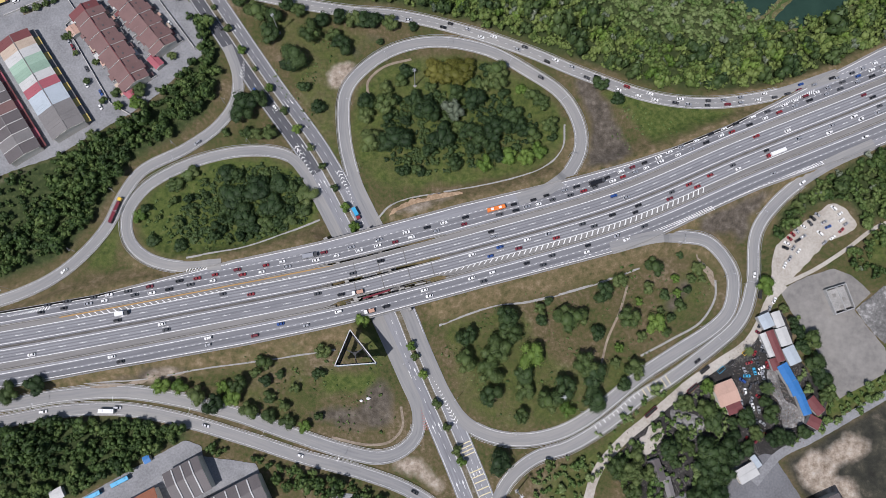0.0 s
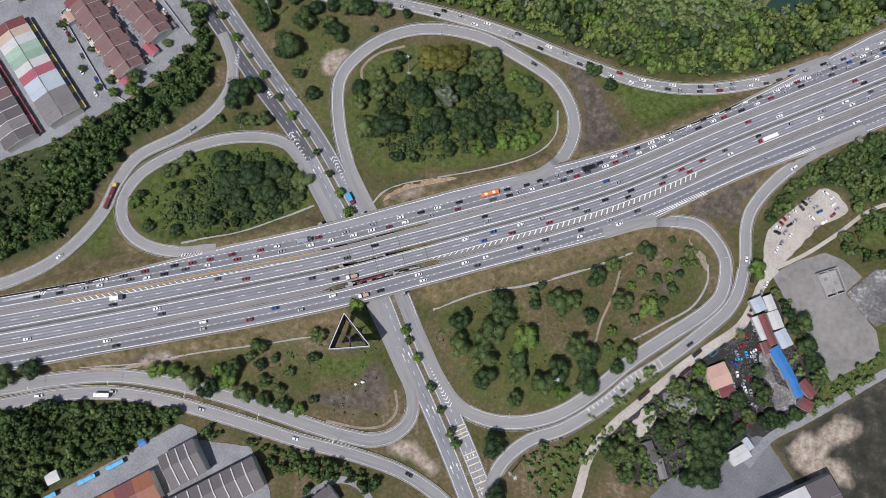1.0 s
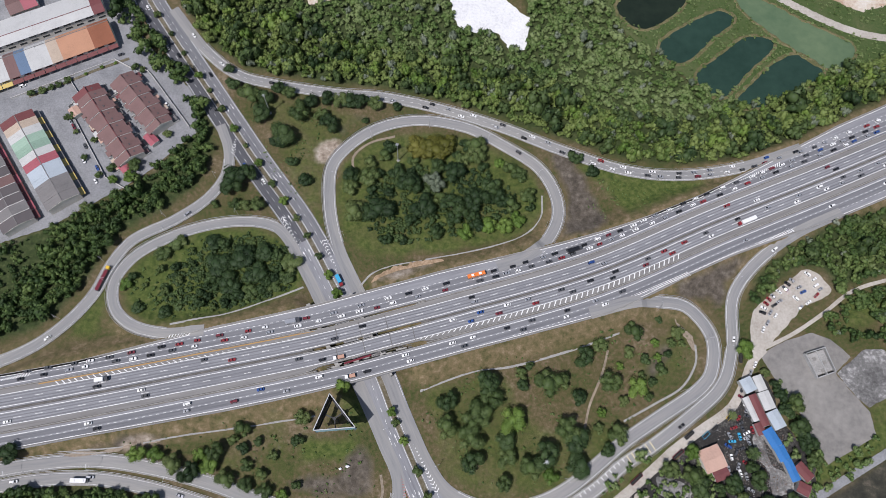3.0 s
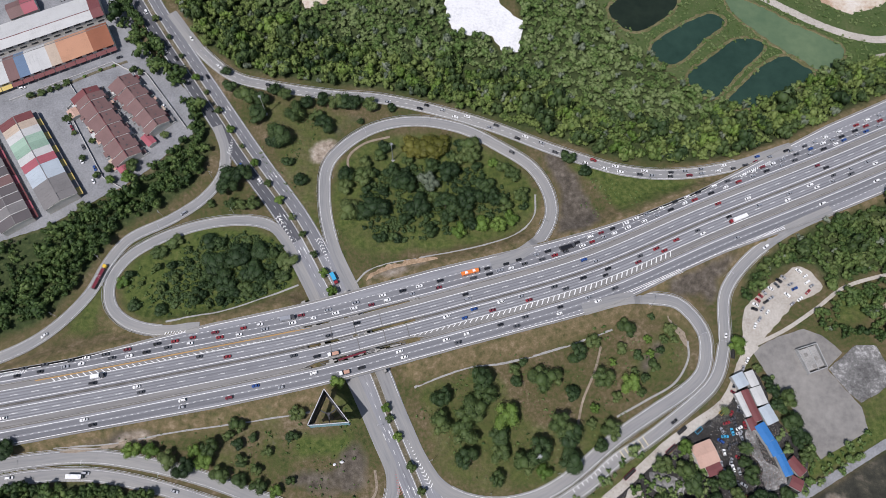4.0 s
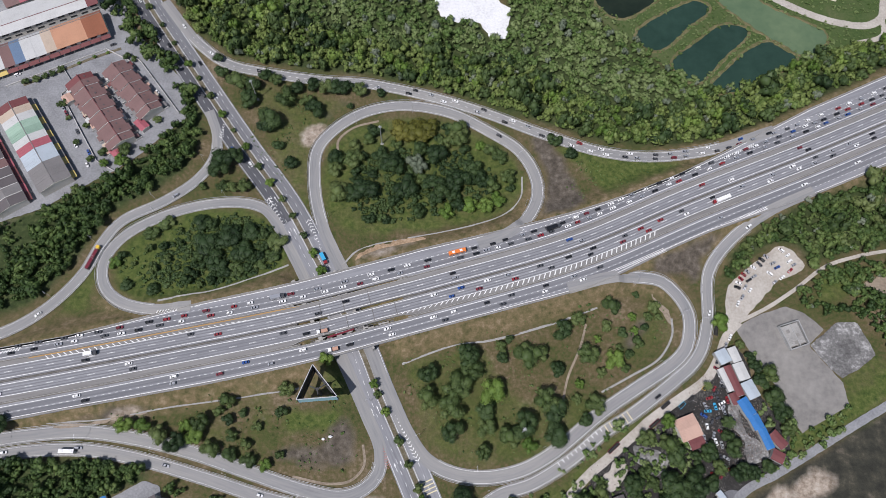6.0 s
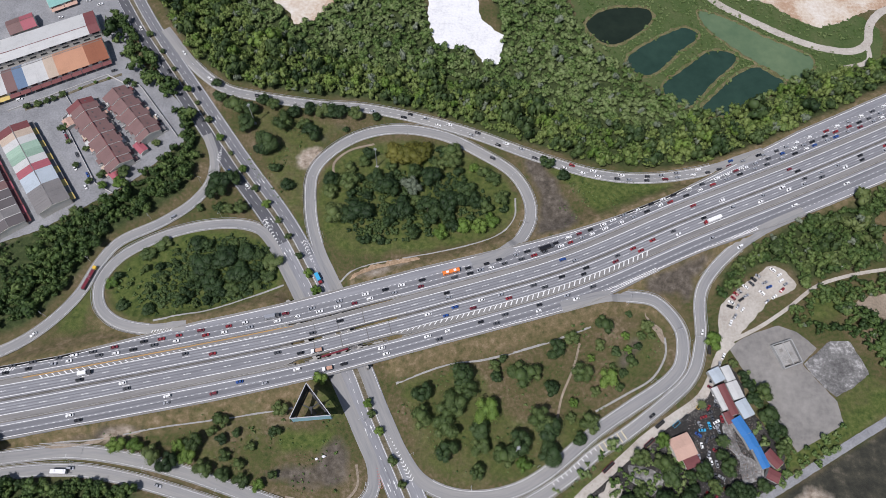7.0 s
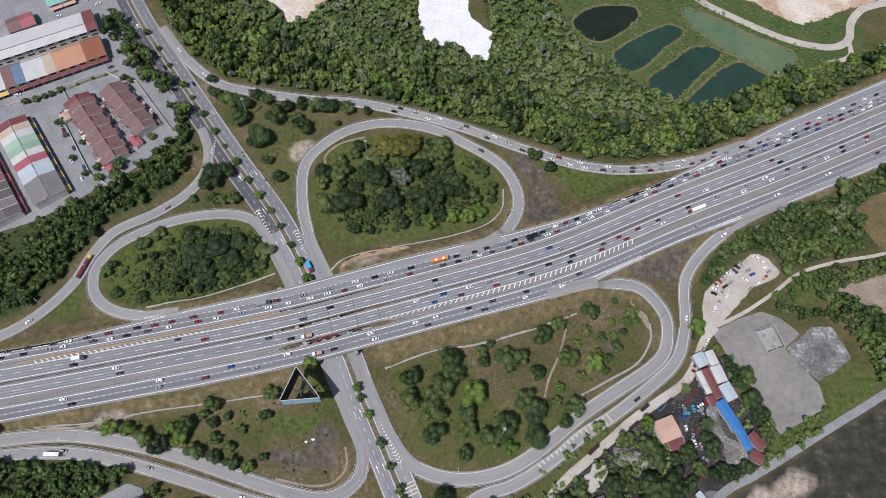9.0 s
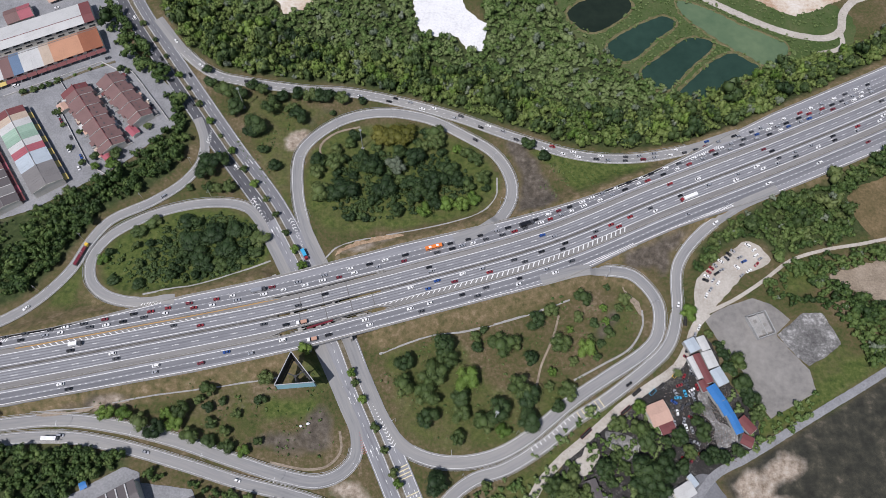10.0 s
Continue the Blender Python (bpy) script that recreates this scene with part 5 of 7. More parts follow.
NE_WOOD = [(-216, 412), (-196, 374), (-165, 332), (-140, 313.5), (-118, 307.5), (-73, 299.5), (-38, 297), (5, 287), (47, 273), (88, 257), (130, 242), (170, 239), (212, 245), (250, 260), (290, 279), (364, 317), (420, 347),
           (420, 380), (372, 342), (340, 333), (307, 326), (283, 316), (240, 290), (216, 288), (184, 308), (157, 333), (140, 346), (128, 366), (122, 390), (95, 440), (57, 440), (69, 360), (63, 330), (48, 331), (43, 343), (15, 347),
           (6, 374), (3, 430), (-58, 440), (-66, 394), (-82, 369), (-98, 367), (-121, 396), (-128, 450), (-200, 450)]
NE_FRONT = [(-216, 412), (-196, 374), (-165, 332), (-140, 313.5), (-118, 307.5), (-73, 299.5), (-38, 297), (5, 287), (47, 273), (88, 257), (130, 242), (170, 239), (212, 245), (250, 260), (290, 279), (364, 317), (420, 347),
            (420, 380), (372, 342), (300, 318), (240, 290), (216, 285), (170, 268), (120, 280), (80, 300), (40, 312), (-20, 325), (-70, 335), (-120, 350), (-150, 400), (-200, 450)]
wood("woodland", [NE_FRONT], 5.0, (2.4, 4.4), LEAF_WOOD, "dense mixed green woodland beside the slip road", 3, (), 1.15)
wood("taller_trees", [NE_FRONT], 15.0, (4.5, 6.6), LEAF_DARK, "taller dark trees standing out of the woodland", 31, (), 1.35)
wood("taller_trees", [NE_FRONT], 19.0, (3.2, 5.2), LEAF_LIGHT, "fresh green trees standing out of the woodland", 32, (), 1.45)
wood("pale_shrubs", [NE_WOOD], 17.0, (1.8, 3.4), LEAF_GREY, "pale grey-green shrubs among the woodland", 33, (), 1.7)
SCRUB = foliage("low_scrub_green", (0.044, 0.082, 0.021), (0.088, 0.143, 0.036), (0.163, 0.210, 0.082))
wood("scrub_woodland", [NE_WOOD], 4.7, (2.2, 3.8), SCRUB, "low tangled green scrub and young trees", 4, (NE_FRONT,), 0.9)
wood("woodland", [[(-172, 288), (-157, 263), (-155, 241), (-161, 219), (-180, 202), (-206, 186), (-218, 164), (-228, 142), (-246, 122), (-276, 109), (-330, 103), (-330, 150), (-280, 172), (-265, 150), (-252, 172), (-253, 186), (-231, 196), (-207, 211), (-195, 224), (-178, 243), (-168, 256), (-168, 273), (-182, 289)],
                  [(-243, 378), (-229, 372), (-174, 294), (-184, 292), (-213, 322), (-234, 350)]], 5.0, (2.6, 4.6), LEAF_MID, "dense dark green belt of trees", 5, ([(-300, 168), (-262, 182), (-250, 172), (-250, 158), (-270, 138), (-300, 140)],), 1.1)
wood("low_shrubs", [[(-300, 168), (-262, 182), (-250, 172), (-250, 158), (-270, 138), (-300, 140)]], 5.5, (1.2, 2.8), LEAF_MID, "scattered shrubs on stony ground", 51, (), 0.9)
wood("woodland", [[(-330, 8), (-262, 19), (-232, 25), (-197, 26.5), (-165, 22), (-149, 18), (-158, 15.5), (-171, 8), (-211, -14), (-237, -30), (-330, -75)],
                  [(-146, 13), (-120, 8), (-92, -1), (-60, -9), (-42, -16), (-40, -24), (-70, -18), (-98, -12), (-112, 2), (-140, 8)],
                  [(-90, -24), (-60, -22), (-40, -30), (-30, -60), (-80, -60)]], 4.6, (2.4, 4.0), LEAF_MID, "dense green trees beside the factory yard", 6, ([(-231, -22), (-222, -24), (-216, -12), (-226, -10)], [(-80, -34), (-52, -16), (-40, -34), (-60, -60)]), 1.0)
SE_WOOD = [[(262, 193), (228, 174), (206, 157), (199, 137), (208, 145), (227, 161), (240, 167), (252, 164), (259, 151), (290, 159), (318, 166), (316, 196), (330, 208), (420, 250), (420, 262), (345, 228), (300, 203)],
           [(262, 143), (296, 152), (330, 160), (400, 172), (400, 112), (330, 82), (304, 70), (294, 94), (286, 112), (262, 114), (240, 126)]]
SE_GAPS = [[(289.5, 135.2), (306, 142), (329, 150), (352, 150), (340, 122), (319, 119), (301.7, 126.7)], [(258, 122), (280, 118), (284, 128), (265, 136)]]
wood("woodland", SE_WOOD, 4.8, (2.3, 4.2), LEAF_MID, "dense green roadside trees and scrub", 7, SE_GAPS, 1.0)
wood("taller_trees", SE_WOOD[:1], 13.0, (4.0, 6.2), LEAF, "taller green trees standing out of the scrub", 71, (), 1.2)
wood("pale_shrubs", SE_WOOD, 15.0, (1.6, 3.0), LEAF_GREY, "pale grey-green shrubs among the scrub", 72, SE_GAPS, 1.2)
wood("undergrowth", [[(110, 20), (125, 33), (150, 50), (165, 25), (150, -15), (112, -22), (88, 0)], [(205, 40), (222, 55), (215, 80), (205, 95), (210, 66)], [(190, 10), (216, 20), (262, 44), (264, 57), (230, 40), (222, 54), (214, 30)],
                     [(45, 0), (80, 10), (96, 12), (78, -10), (60, -30), (40, -12)], [(130, 53), (112, 40), (98, 30), (80, 17), (82, 14), (100, 24), (114, 35), (132, 48)]], 4.6, (1.4, 2.8), SCRUB, "patchy green scrub round the scrapyard", 8, (), 0.8)
MARSH_POLY = [(118, 420), (130, 390), (132, 365), (142, 349), (162, 330), (188, 305), (216, 288), (245, 288), (285, 314), (312, 328), (350, 338), (366, 372), (330, 392), (280, 410), (240, 440)]
wood("marsh_reeds", [MARSH_POLY], 4.0, (0.7, 1.7), SCRUB, "tufted marsh reeds and low shrubs round ponds", 34, [p[1] for p in PATCHES if p[0] in ("pond", "sand_quarry")] + [[(232, 405), (273, 370), (301, 353), (344, 343), (362, 352), (370, 380), (352, 358), (300, 364), (250, 398)]], 0.7, kinds=LOW_KINDS)
wood("undergrowth", [[(-52, 192), (-42, 180), (-20, 177), (10, 182), (38, 188), (50, 200), (52, 216), (36, 230), (10, 236), (-20, 232), (-46, 226)]], 4.2, (1.6, 2.8), LEAF_DARK, "dark undergrowth between the loop trees", 9, (), 0.7)
wood("low_shrubs", [[(-176, 140), (-160, 130), (-118, 135), (-92, 147), (-89, 158), (-99, 174), (-120, 183), (-146, 180), (-160, 168)]], 3.3, (1.3, 2.5), LEAF_DARK, "low dark green shrubs covering the loop", 91, (), 0.5)
wood("low_shrubs", [NW_POLY], 5.5, (0.8, 1.8), LEAF_MID, "scattered green shrubs in lush grass", 92, (), 0.5)
wood("grass_tufts", [[(-15, 85), (30, 98), (110, 122), (158, 125), (160, 100), (120, 66), (80, 35), (40, 24), (10, 30), (-8, 60)], [(-200, 48), (-75, 72), (-45, 70), (-30, 30), (-50, 14), (-110, 28), (-170, 44)], [(-130, 290), (-80, 270), (-82, 230), (-95, 205), (-130, 255)], [(100, 190), (180, 222), (100, 236)]],
     3.4, (0.3, 1.0), SCRUB, "low weedy tufts in rough grass", 10, (), 0.6, 0.08, LOW_KINDS)
# ------------------------------------------------------------------ vehicles
def paint(name, rgb, rough=0.28, metal=0.0):
    m = bpy.data.materials.new(name)
    m.use_nodes = True
    b = m.node_tree.nodes["Principled BSDF"]
    b.inputs["Base Color"].default_value = (*rgb, 1)
    b.inputs["Roughness"].default_value, b.inputs["Metallic"].default_value = rough, metal
    b.inputs["Coat Weight"].default_value = 0.5
    n, l = m.node_tree.nodes, m.node_tree.links
    t, tc, r = n.new("ShaderNodeTexNoise"), n.new("ShaderNodeTexCoord"), n.new("ShaderNodeMapRange")
    t.inputs["Scale"].default_value = 3.0
    r.inputs["To Min"].default_value, r.inputs["To Max"].default_value = rough * 0.8, rough * 1.5
    l.new(tc.outputs["Object"], t.inputs["Vector"]), l.new(t.outputs["Fac"], r.inputs["Value"]), l.new(r.outputs[0], b.inputs["Roughness"])
    return m


PAINTS = {"white": paint("white_car_paint", (0.80, 0.80, 0.79)), "silver": paint("silver_car_paint", (0.42, 0.43, 0.45), 0.3, 0.5), "black": paint("black_car_paint", (0.012, 0.012, 0.014)),
          "grey": paint("dark_grey_car_paint", (0.06, 0.062, 0.068)), "red": paint("red_car_paint", (0.24, 0.02, 0.025)), "peach": paint("peach_paint", (0.48, 0.27, 0.19), 0.5), "blue": paint("blue_car_paint", (0.02, 0.07, 0.26)), "orange": paint("orange_paint", (0.75, 0.20, 0.04)),
          "yellow": paint("yellow_paint", (0.75, 0.48, 0.04)), "maroon": paint("maroon_paint", (0.16, 0.02, 0.03)), "cyan": paint("light_blue_paint", (0.05, 0.36, 0.60))}
GLASS = paint("tinted_car_glass", (0.010, 0.012, 0.014), 0.06)
RUBBER = paint("tyre_rubber", (0.015, 0.015, 0.015), 0.8)
LENS = paint("clear_lamp_lens", (0.75, 0.76, 0.78), 0.1)


def rounded(L, W, cut, z, x=0.0):
    a, b = L / 2, W / 2
    return [(x + a, b - cut, z), (x + a - cut, b, z), (x - a + cut, b, z), (x - a, b - cut, z), (x - a, -b + cut, z), (x - a + cut, -b, z), (x + a - cut, -b, z), (x + a, -b + cut, z)]


def loft(rings):
    """Closed solid through rings of equal length, given from below upwards."""
    v = [p for r in rings for p in r]
    k = len(rings[0])
    f = [(i * k + j, i * k + (j + 1) % k, (i + 1) * k + (j + 1) % k, (i + 1) * k + j) for i in range(len(rings) - 1) for j in range(k)]
    return v, f + [tuple(reversed(range(k))), tuple(range((len(rings) - 1) * k, len(rings) * k))]


def part(name, vf, mat, parent, label=""):
    ob = mesh_object(name, vf[0], vf[1], mat, parent)
    if label:
        tagged(ob, label)
    return ob


def wheel_mesh():
    k = 12
    ring = lambda r, y: [(math.cos(a) * r, y, math.sin(a) * r) for a in np.linspace(0, 2 * math.pi, k + 1)[:-1]]
    return loft([ring(0.30, 0.11), ring(0.32, 0.06), ring(0.32, -0.06), ring(0.30, -0.11)])


WHEEL = bpy.data.meshes.new("wheel")
WHEEL.from_pydata(*[wheel_mesh()[0], [], wheel_mesh()[1]])
WHEEL.materials.append(RUBBER)


def wheels(root, xs, half, scale=1.0):
    for x in xs:
        for sg in (-1, 1):
            w = new("wheel", WHEEL)
            w.parent = root
            w.matrix_basis = Matrix.LocRotScale((x, sg * half, 0.32 * scale), None, (scale, 1.4, scale))


def car_proto(kind, colour):
    """A parked or driving car, nose towards +x, wheels on z = 0."""
    L, W, H, c0, c1, r0, r1 = {"saloon": (4.5, 1.76, 1.45, -1.75, 0.95, -1.05, 0.25), "hatchback": (3.85, 1.70, 1.50, -1.80, 0.85, -1.45, 0.15), "van": (4.5, 1.78, 1.78, -2.15, 1.35, -1.95, 0.65)}[kind]
    root = new("car")
    p = PAINTS[colour]
    part("body", loft([rounded(L - 0.25, W - 0.2, 0.25, 0.22), rounded(L, W, 0.32, 0.42), rounded(L, W, 0.34, 0.66), rounded(L - 0.12, W - 0.08, 0.36, 0.88), rounded(L - 0.5, W - 0.22, 0.4, 0.95)]), p, root)
    hw, rw, zb = W / 2 - 0.10, W / 2 - 0.26, 0.93
    cabin = part("cabin", loft([[(c1, hw, zb), (c0, hw, zb), (c0, -hw, zb), (c1, -hw, zb)], [(r1, rw, H - 0.06), (r0, rw, H - 0.06), (r0, -rw, H - 0.06), (r1, -rw, H - 0.06)],
                        [(r1 - 0.12, rw - 0.1, H), (r0 + 0.1, rw - 0.1, H), (r0 + 0.1, -rw + 0.1, H), (r1 - 0.12, -rw + 0.1, H)]]), p, root)

    def pane(name, q):
        q = [np.array(v, float) for v in q]
        n = np.cross(q[1] - q[0], q[2] - q[0])
        n /= np.linalg.norm(n)
        mid = sum(q) / 4
        o = [mid + (v - mid) * 0.88 + n * 0.015 for v in q]
        i = [v - n * 0.03 for v in o]
        part(name, loft([i, o]), GLASS, cabin, "dark tinted glass")

    zt = H - 0.06
    pane("windscreen", [(c1, -hw, zb), (c1, hw, zb), (r1, rw, zt), (r1, -rw, zt)])
    pane("rear_window", [(c0, hw, zb), (c0, -hw, zb), (r0, -rw, zt), (r0, rw, zt)])
    pane("side_window", [(c1, hw, zb), (c0, hw, zb), (r0, rw, zt), (r1, rw, zt)])
    pane("side_window", [(c0, -hw, zb), (c1, -hw, zb), (r1, -rw, zt), (r0, -rw, zt)])
    wheels(root, (L * 0.31, -L * 0.30), W / 2 - 0.10)
    kinds = {"saloon": "saloon car", "hatchback": "small hatchback", "van": "people carrier"}
    words = {"grey": "dark grey", "maroon": "dark maroon", "cyan": "light blue"}.get(colour, colour)
    return tagged(root, f"glossy {words} {kinds[kind]} standing on the ground", "car", "cars on the roads")


def boxy(root, name, L, W, z0, z1, x, mat, bevel=0.12, label=""):
    return part(name, loft([rounded(L - bevel, W - bevel, bevel, z0, x), rounded(L, W, bevel, z0 + bevel, x), rounded(L, W, bevel, z1 - bevel, x), rounded(L - bevel, W - bevel, bevel, z1, x)]), mat, root, label)


def lorry_proto(cab, box, L, label, low=False):
    root = new("lorry")
    cab_ob = boxy(root, "cab", 2.0, 2.3, 0.5, 2.7, L / 2 - 1.0, PAINTS[cab], 0.18)
    boxy(cab_ob, "windscreen", 0.12, 1.9, 1.6, 2.4, L / 2 + 0.01, GLASS, 0.04, "dark tinted glass")
    boxy(root, "chassis", L - 0.4, 1.0, 0.5, 0.85, -0.1, RUBBER, 0.05)
    if low:
        boxy(root, "load_bed", L - 2.4, 2.4, 0.85, 1.25, -1.2, PAINTS["grey"], 0.06)
        boxy(root, "load", L - 3.0, 2.1, 1.26, 2.3, -1.2, PAINTS[box], 0.12)
    else:
        boxy(root, "cargo_box", L - 2.4, 2.45, 0.9, 3.3, -1.2, PAINTS[box], 0.06)
    wheels(root, (L / 2 - 1.1, -L / 2 + 1.0, -L / 2 + 2.3), 1.05, 1.5)
    return tagged(root, label, "lorry", "lorries on the roads")


def bus_proto(colour, label, L=11.5):
    root = new("bus")
    shell = boxy(root, "body", L, 2.5, 0.45, 3.0, 0, PAINTS[colour], 0.2)
    boxy(shell, "windscreen", 0.1, 2.1, 1.5, 2.6, L / 2 + 0.01, GLASS, 0.04, "dark tinted glass")
    for sg in (-1, 1):
        for i in range(7):
            w = boxy(shell, "side_window", 1.2, 0.06, 1.6, 2.5, -L / 2 + 1.4 + i * 1.45, GLASS, 0.02, "dark tinted glass")
            w.location = (0, sg * 1.255, 0)
    for i in range(2):
        boxy(shell, "roof_unit", 1.8, 1.5, 3.0, 3.22, -2.5 + i * 5, PAINTS["white"] if colour == "orange" else PAINTS[colour], 0.06)
    wheels(root, (L / 2 - 2.4, -L / 2 + 2.8), 1.15, 1.5)
    return tagged(root, label, "bus", "buses")


PROTO = {}
crng = random.Random(11)
COLOURS = ["white"] * 9 + ["silver"] * 4 + ["black"] * 5 + ["grey"] * 4 + ["red"] * 2 + ["blue"] + ["maroon"]


def put(proto_key, make, x, y, z, ang):
    """Places the first of a kind itself and copies of it after that."""
    m = pose(x, y, z, 0, 0, ang)
    if proto_key not in PROTO:
        PROTO[proto_key] = make()
        PROTO[proto_key].matrix_basis = m
        return PROTO[proto_key]
    return copy_thing(PROTO[proto_key], m)


def car_at(x, y, z, ang, colour=None, kind=None):
    colour, kind = colour or crng.choice(COLOURS), kind or crng.choice(["saloon", "saloon", "saloon", "hatchback", "hatchback", "van"])
    return put((kind, colour), lambda: car_proto(kind, colour), x, y, z, ang)


def lane_cars(c, off, s0, s1, gap, way, z, skip=()):
    """Cars along the offset of a line; gap: (least, most) metres from nose to nose."""
    S = lengths(c)
    s = s0 + crng.uniform(0, gap[1])
    while s < s1:
        if not any(a < s < b for a, b in skip):
            p = cut_line(c, s - 1, s + 1, 1.0)
            n = normals(p)[1]
            ang = math.degrees(math.atan2(p[2, 1] - p[0, 1], p[2, 0] - p[0, 0])) + (0 if way > 0 else 180)
            zz = z if np.isscalar(z) else float(np.interp(s, S, z))
            o = off + crng.uniform(-0.35, 0.35)
            car_at(p[1, 0] + n[0] * o, p[1, 1] + n[1] * o, zz, ang + crng.uniform(-1, 1))
        s += crng.uniform(*gap)


def mx(x):
    return at_x(MEDIAN, x)


bus_s = mx(30)
RZ = HWY_Z + 0.01
lane_cars(MEDIAN, 16.5, mx(-250), mx(20), (8.5, 18), 1, RZ)
lane_cars(MEDIAN, 16.5, mx(20), mx(375), (7.2, 13), 1, RZ)
lane_cars(MEDIAN, 20.1, mx(-250), mx(20), (9, 18), 1, RZ)
lane_cars(MEDIAN, 20.1, mx(20), mx(375), (7.2, 13), 1, RZ, ((bus_s - 10, bus_s + 10),))
lane_cars(MEDIAN, 23.8, mx(252), mx(375), (8, 15), 1, RZ)
lane_cars(MEDIAN, 3.7, mx(-250), mx(380), (60, 130), 1, RZ)
lane_cars(MEDIAN, 7.3, mx(-250), mx(380), (60, 140), 1, RZ)
lane_cars(MEDIAN, -3.7, mx(-250), mx(0), (55, 130), -1, RZ)
lane_cars(MEDIAN, -7.2, mx(-250), mx(0), (60, 140), -1, RZ)
lane_cars(MEDIAN, -3.7, mx(0), mx(370), (11, 26), -1, RZ)
lane_cars(MEDIAN, -7.2, mx(0), mx(370), (12, 30), -1, RZ, ((mx(188), mx(212)),))
lane_cars(MEDIAN, -17.2, mx(-250), mx(0), (30, 60), -1, RZ)
lane_cars(MEDIAN, -17.2, mx(0), mx(120), (12, 26), -1, RZ)
lane_cars(MEDIAN, -21.0, mx(-250), mx(120), (24, 55), -1, RZ, ((mx(-66), mx(-48)),))
lane_cars(MEDIAN, -18.5, mx(130), mx(370), (28, 70), -1, RZ)
cn, zn, _ = TRACKS["ramp_ne"]
sn = nearest_s(cn, -50, 289)
lane_cars(cn, -1.7, sn, sn + 130, (12, 30), 1, zn + 0.07)
lane_cars(cn, -1.7, sn + 130, lengths(cn)[-1] - 4, (7.5, 14), 1, zn + 0.07)
lane_cars(cn, 1.7, sn + 20, lengths(cn)[-1] - 4, (10, 26), 1, zn + 0.07)
lane_cars(cn, 0.0, 20, sn - 60, (26, 50), 1, zn + 0.07)
for key, way, gap in (("ramp_nw", 1, (38, 60)), ("road_sw", 1, (34, 70)), ("ramp_se", 1, (50, 90)), ("loop_ne", 1, (130, 200))):
    c, z, _ = TRACKS[key]
    q0, q1 = {"ramp_nw": (20, 250), "road_sw": (160, 470), "ramp_se": (30, 260), "loop_ne": (90, 300)}[key]
    lane_cars(c, 0.8, q0, q1, gap, way, z + 0.07, ((nearest_s(c, -214, 165) - 14, nearest_s(c, -222, 143) + 4),) if key == "ramp_nw" else ())
for off, way, gap, q0, q1 in ((3.7, 1, (24, 60), 130, 330), (7.4, 1, (16, 40), 130, 300), (-3.7, -1, (30, 80), 130, 560), (-7.4, -1, (40, 90), 130, 560), (7.4, 1, (70, 130), 400, 560)):
    lane_cars(ART, off, q0, q1, gap, way, AZ + 0.01)


def on_line(c, s, off, way=1):
    p = cut_line(c, s - 1, s + 1, 1.0)
    n = normals(p)[1]
    ang = math.degrees(math.atan2(p[2, 1] - p[0, 1], p[2, 0] - p[0, 0])) + (0 if way > 0 else 180)
    return p[1, 0] + n[0] * off, p[1, 1] + n[1] * off, ang


def big(key, make, c, s, off, z, way=1):
    x, y, a = on_line(c, s, off, way)
    return put(key, make, x, y, z, a)


big("orange_bus", lambda: bus_proto("orange", "orange coach in the queue of traffic"), MEDIAN, bus_s, 20.3, RZ)
big("white_lorry", lambda: lorry_proto("red", "white", 13.0, "long white box lorry with a red cab"), MEDIAN, mx(200), -7.2, RZ, -1)
big("box_lorry", lambda: lorry_proto("grey", "white", 7.5, "white box lorry with a dark cab"), MEDIAN, mx(-196), 7.0, RZ)
big("dark_lorry", lambda: lorry_proto("grey", "black", 10.0, "dark lorry with a covered load"), MEDIAN, mx(94), 18.6, RZ)
big("tanker", lambda: lorry_proto("grey", "silver", 9.0, "grey lorry with a silver load"), MEDIAN, mx(-84), 20.2, RZ)
big("peach_lorry", lambda: lorry_proto("white", "peach", 6.5, "small white lorry with a peach-coloured load", True), MEDIAN, mx(-57), -21.0, RZ, -1)
cw, zw, _ = TRACKS["ramp_nw"]
sw = nearest_s(cw, -218, 153)
big("trailer_lorry", lambda: lorry_proto("yellow", "maroon", 17.0, "long maroon trailer lorry with a yellow cab", True), cw, sw, 0.6, float(np.interp(sw, lengths(cw), zw)) + 0.07, -1)
c2, z2, _ = TRACKS["road_sw"]
s2 = nearest_s(c2, -203, 31)
big("white_bus", lambda: bus_proto("white", "white bus on the side road", 9.0), c2, s2, -1.2, float(np.interp(s2, lengths(c2), z2)) + 0.07)
sa = nearest_s(ART, -66, 149)
big("blue_lorry", lambda: lorry_proto("red", "cyan", 8.0, "blue tipper lorry with a red cab"), ART, sa, 4.4, AZ + 0.01, 1)
for x, y in ((-191, -9), (-206, -17), (-227, -27)):
    put("blue_bus", lambda: bus_proto("cyan", "bright blue bus parked in the factory yard", 10.5), x, y, 0.12, 28)
# the works vehicle and girders in the gap of the bridge
big("works_lorry", lambda: lorry_proto("white", "peach", 7.0, "white works lorry with a rusty load", True), MEDIAN, mx(-61), -8.2, RZ, -1)
girder = new("steel_girder")
for dz in (0.0, 0.9):
    boxy(girder, "flange", 17.0, 0.9, 5.6 + dz, 5.75 + dz, 0, PAINTS["maroon"], 0.03)
boxy(girder, "web", 17.0, 0.14, 5.7, 6.55, 0, PAINTS["maroon"], 0.02)
gx0, gy0, ga = on_line(MEDIAN, mx(-51), -11.8)
girder.matrix_basis = pose(gx0, gy0, 0.0, 0, 0, ga + 3)
tagged(girder, "dark red steel bridge girder between the decks", "girder")
pad = new("girder_trestle")
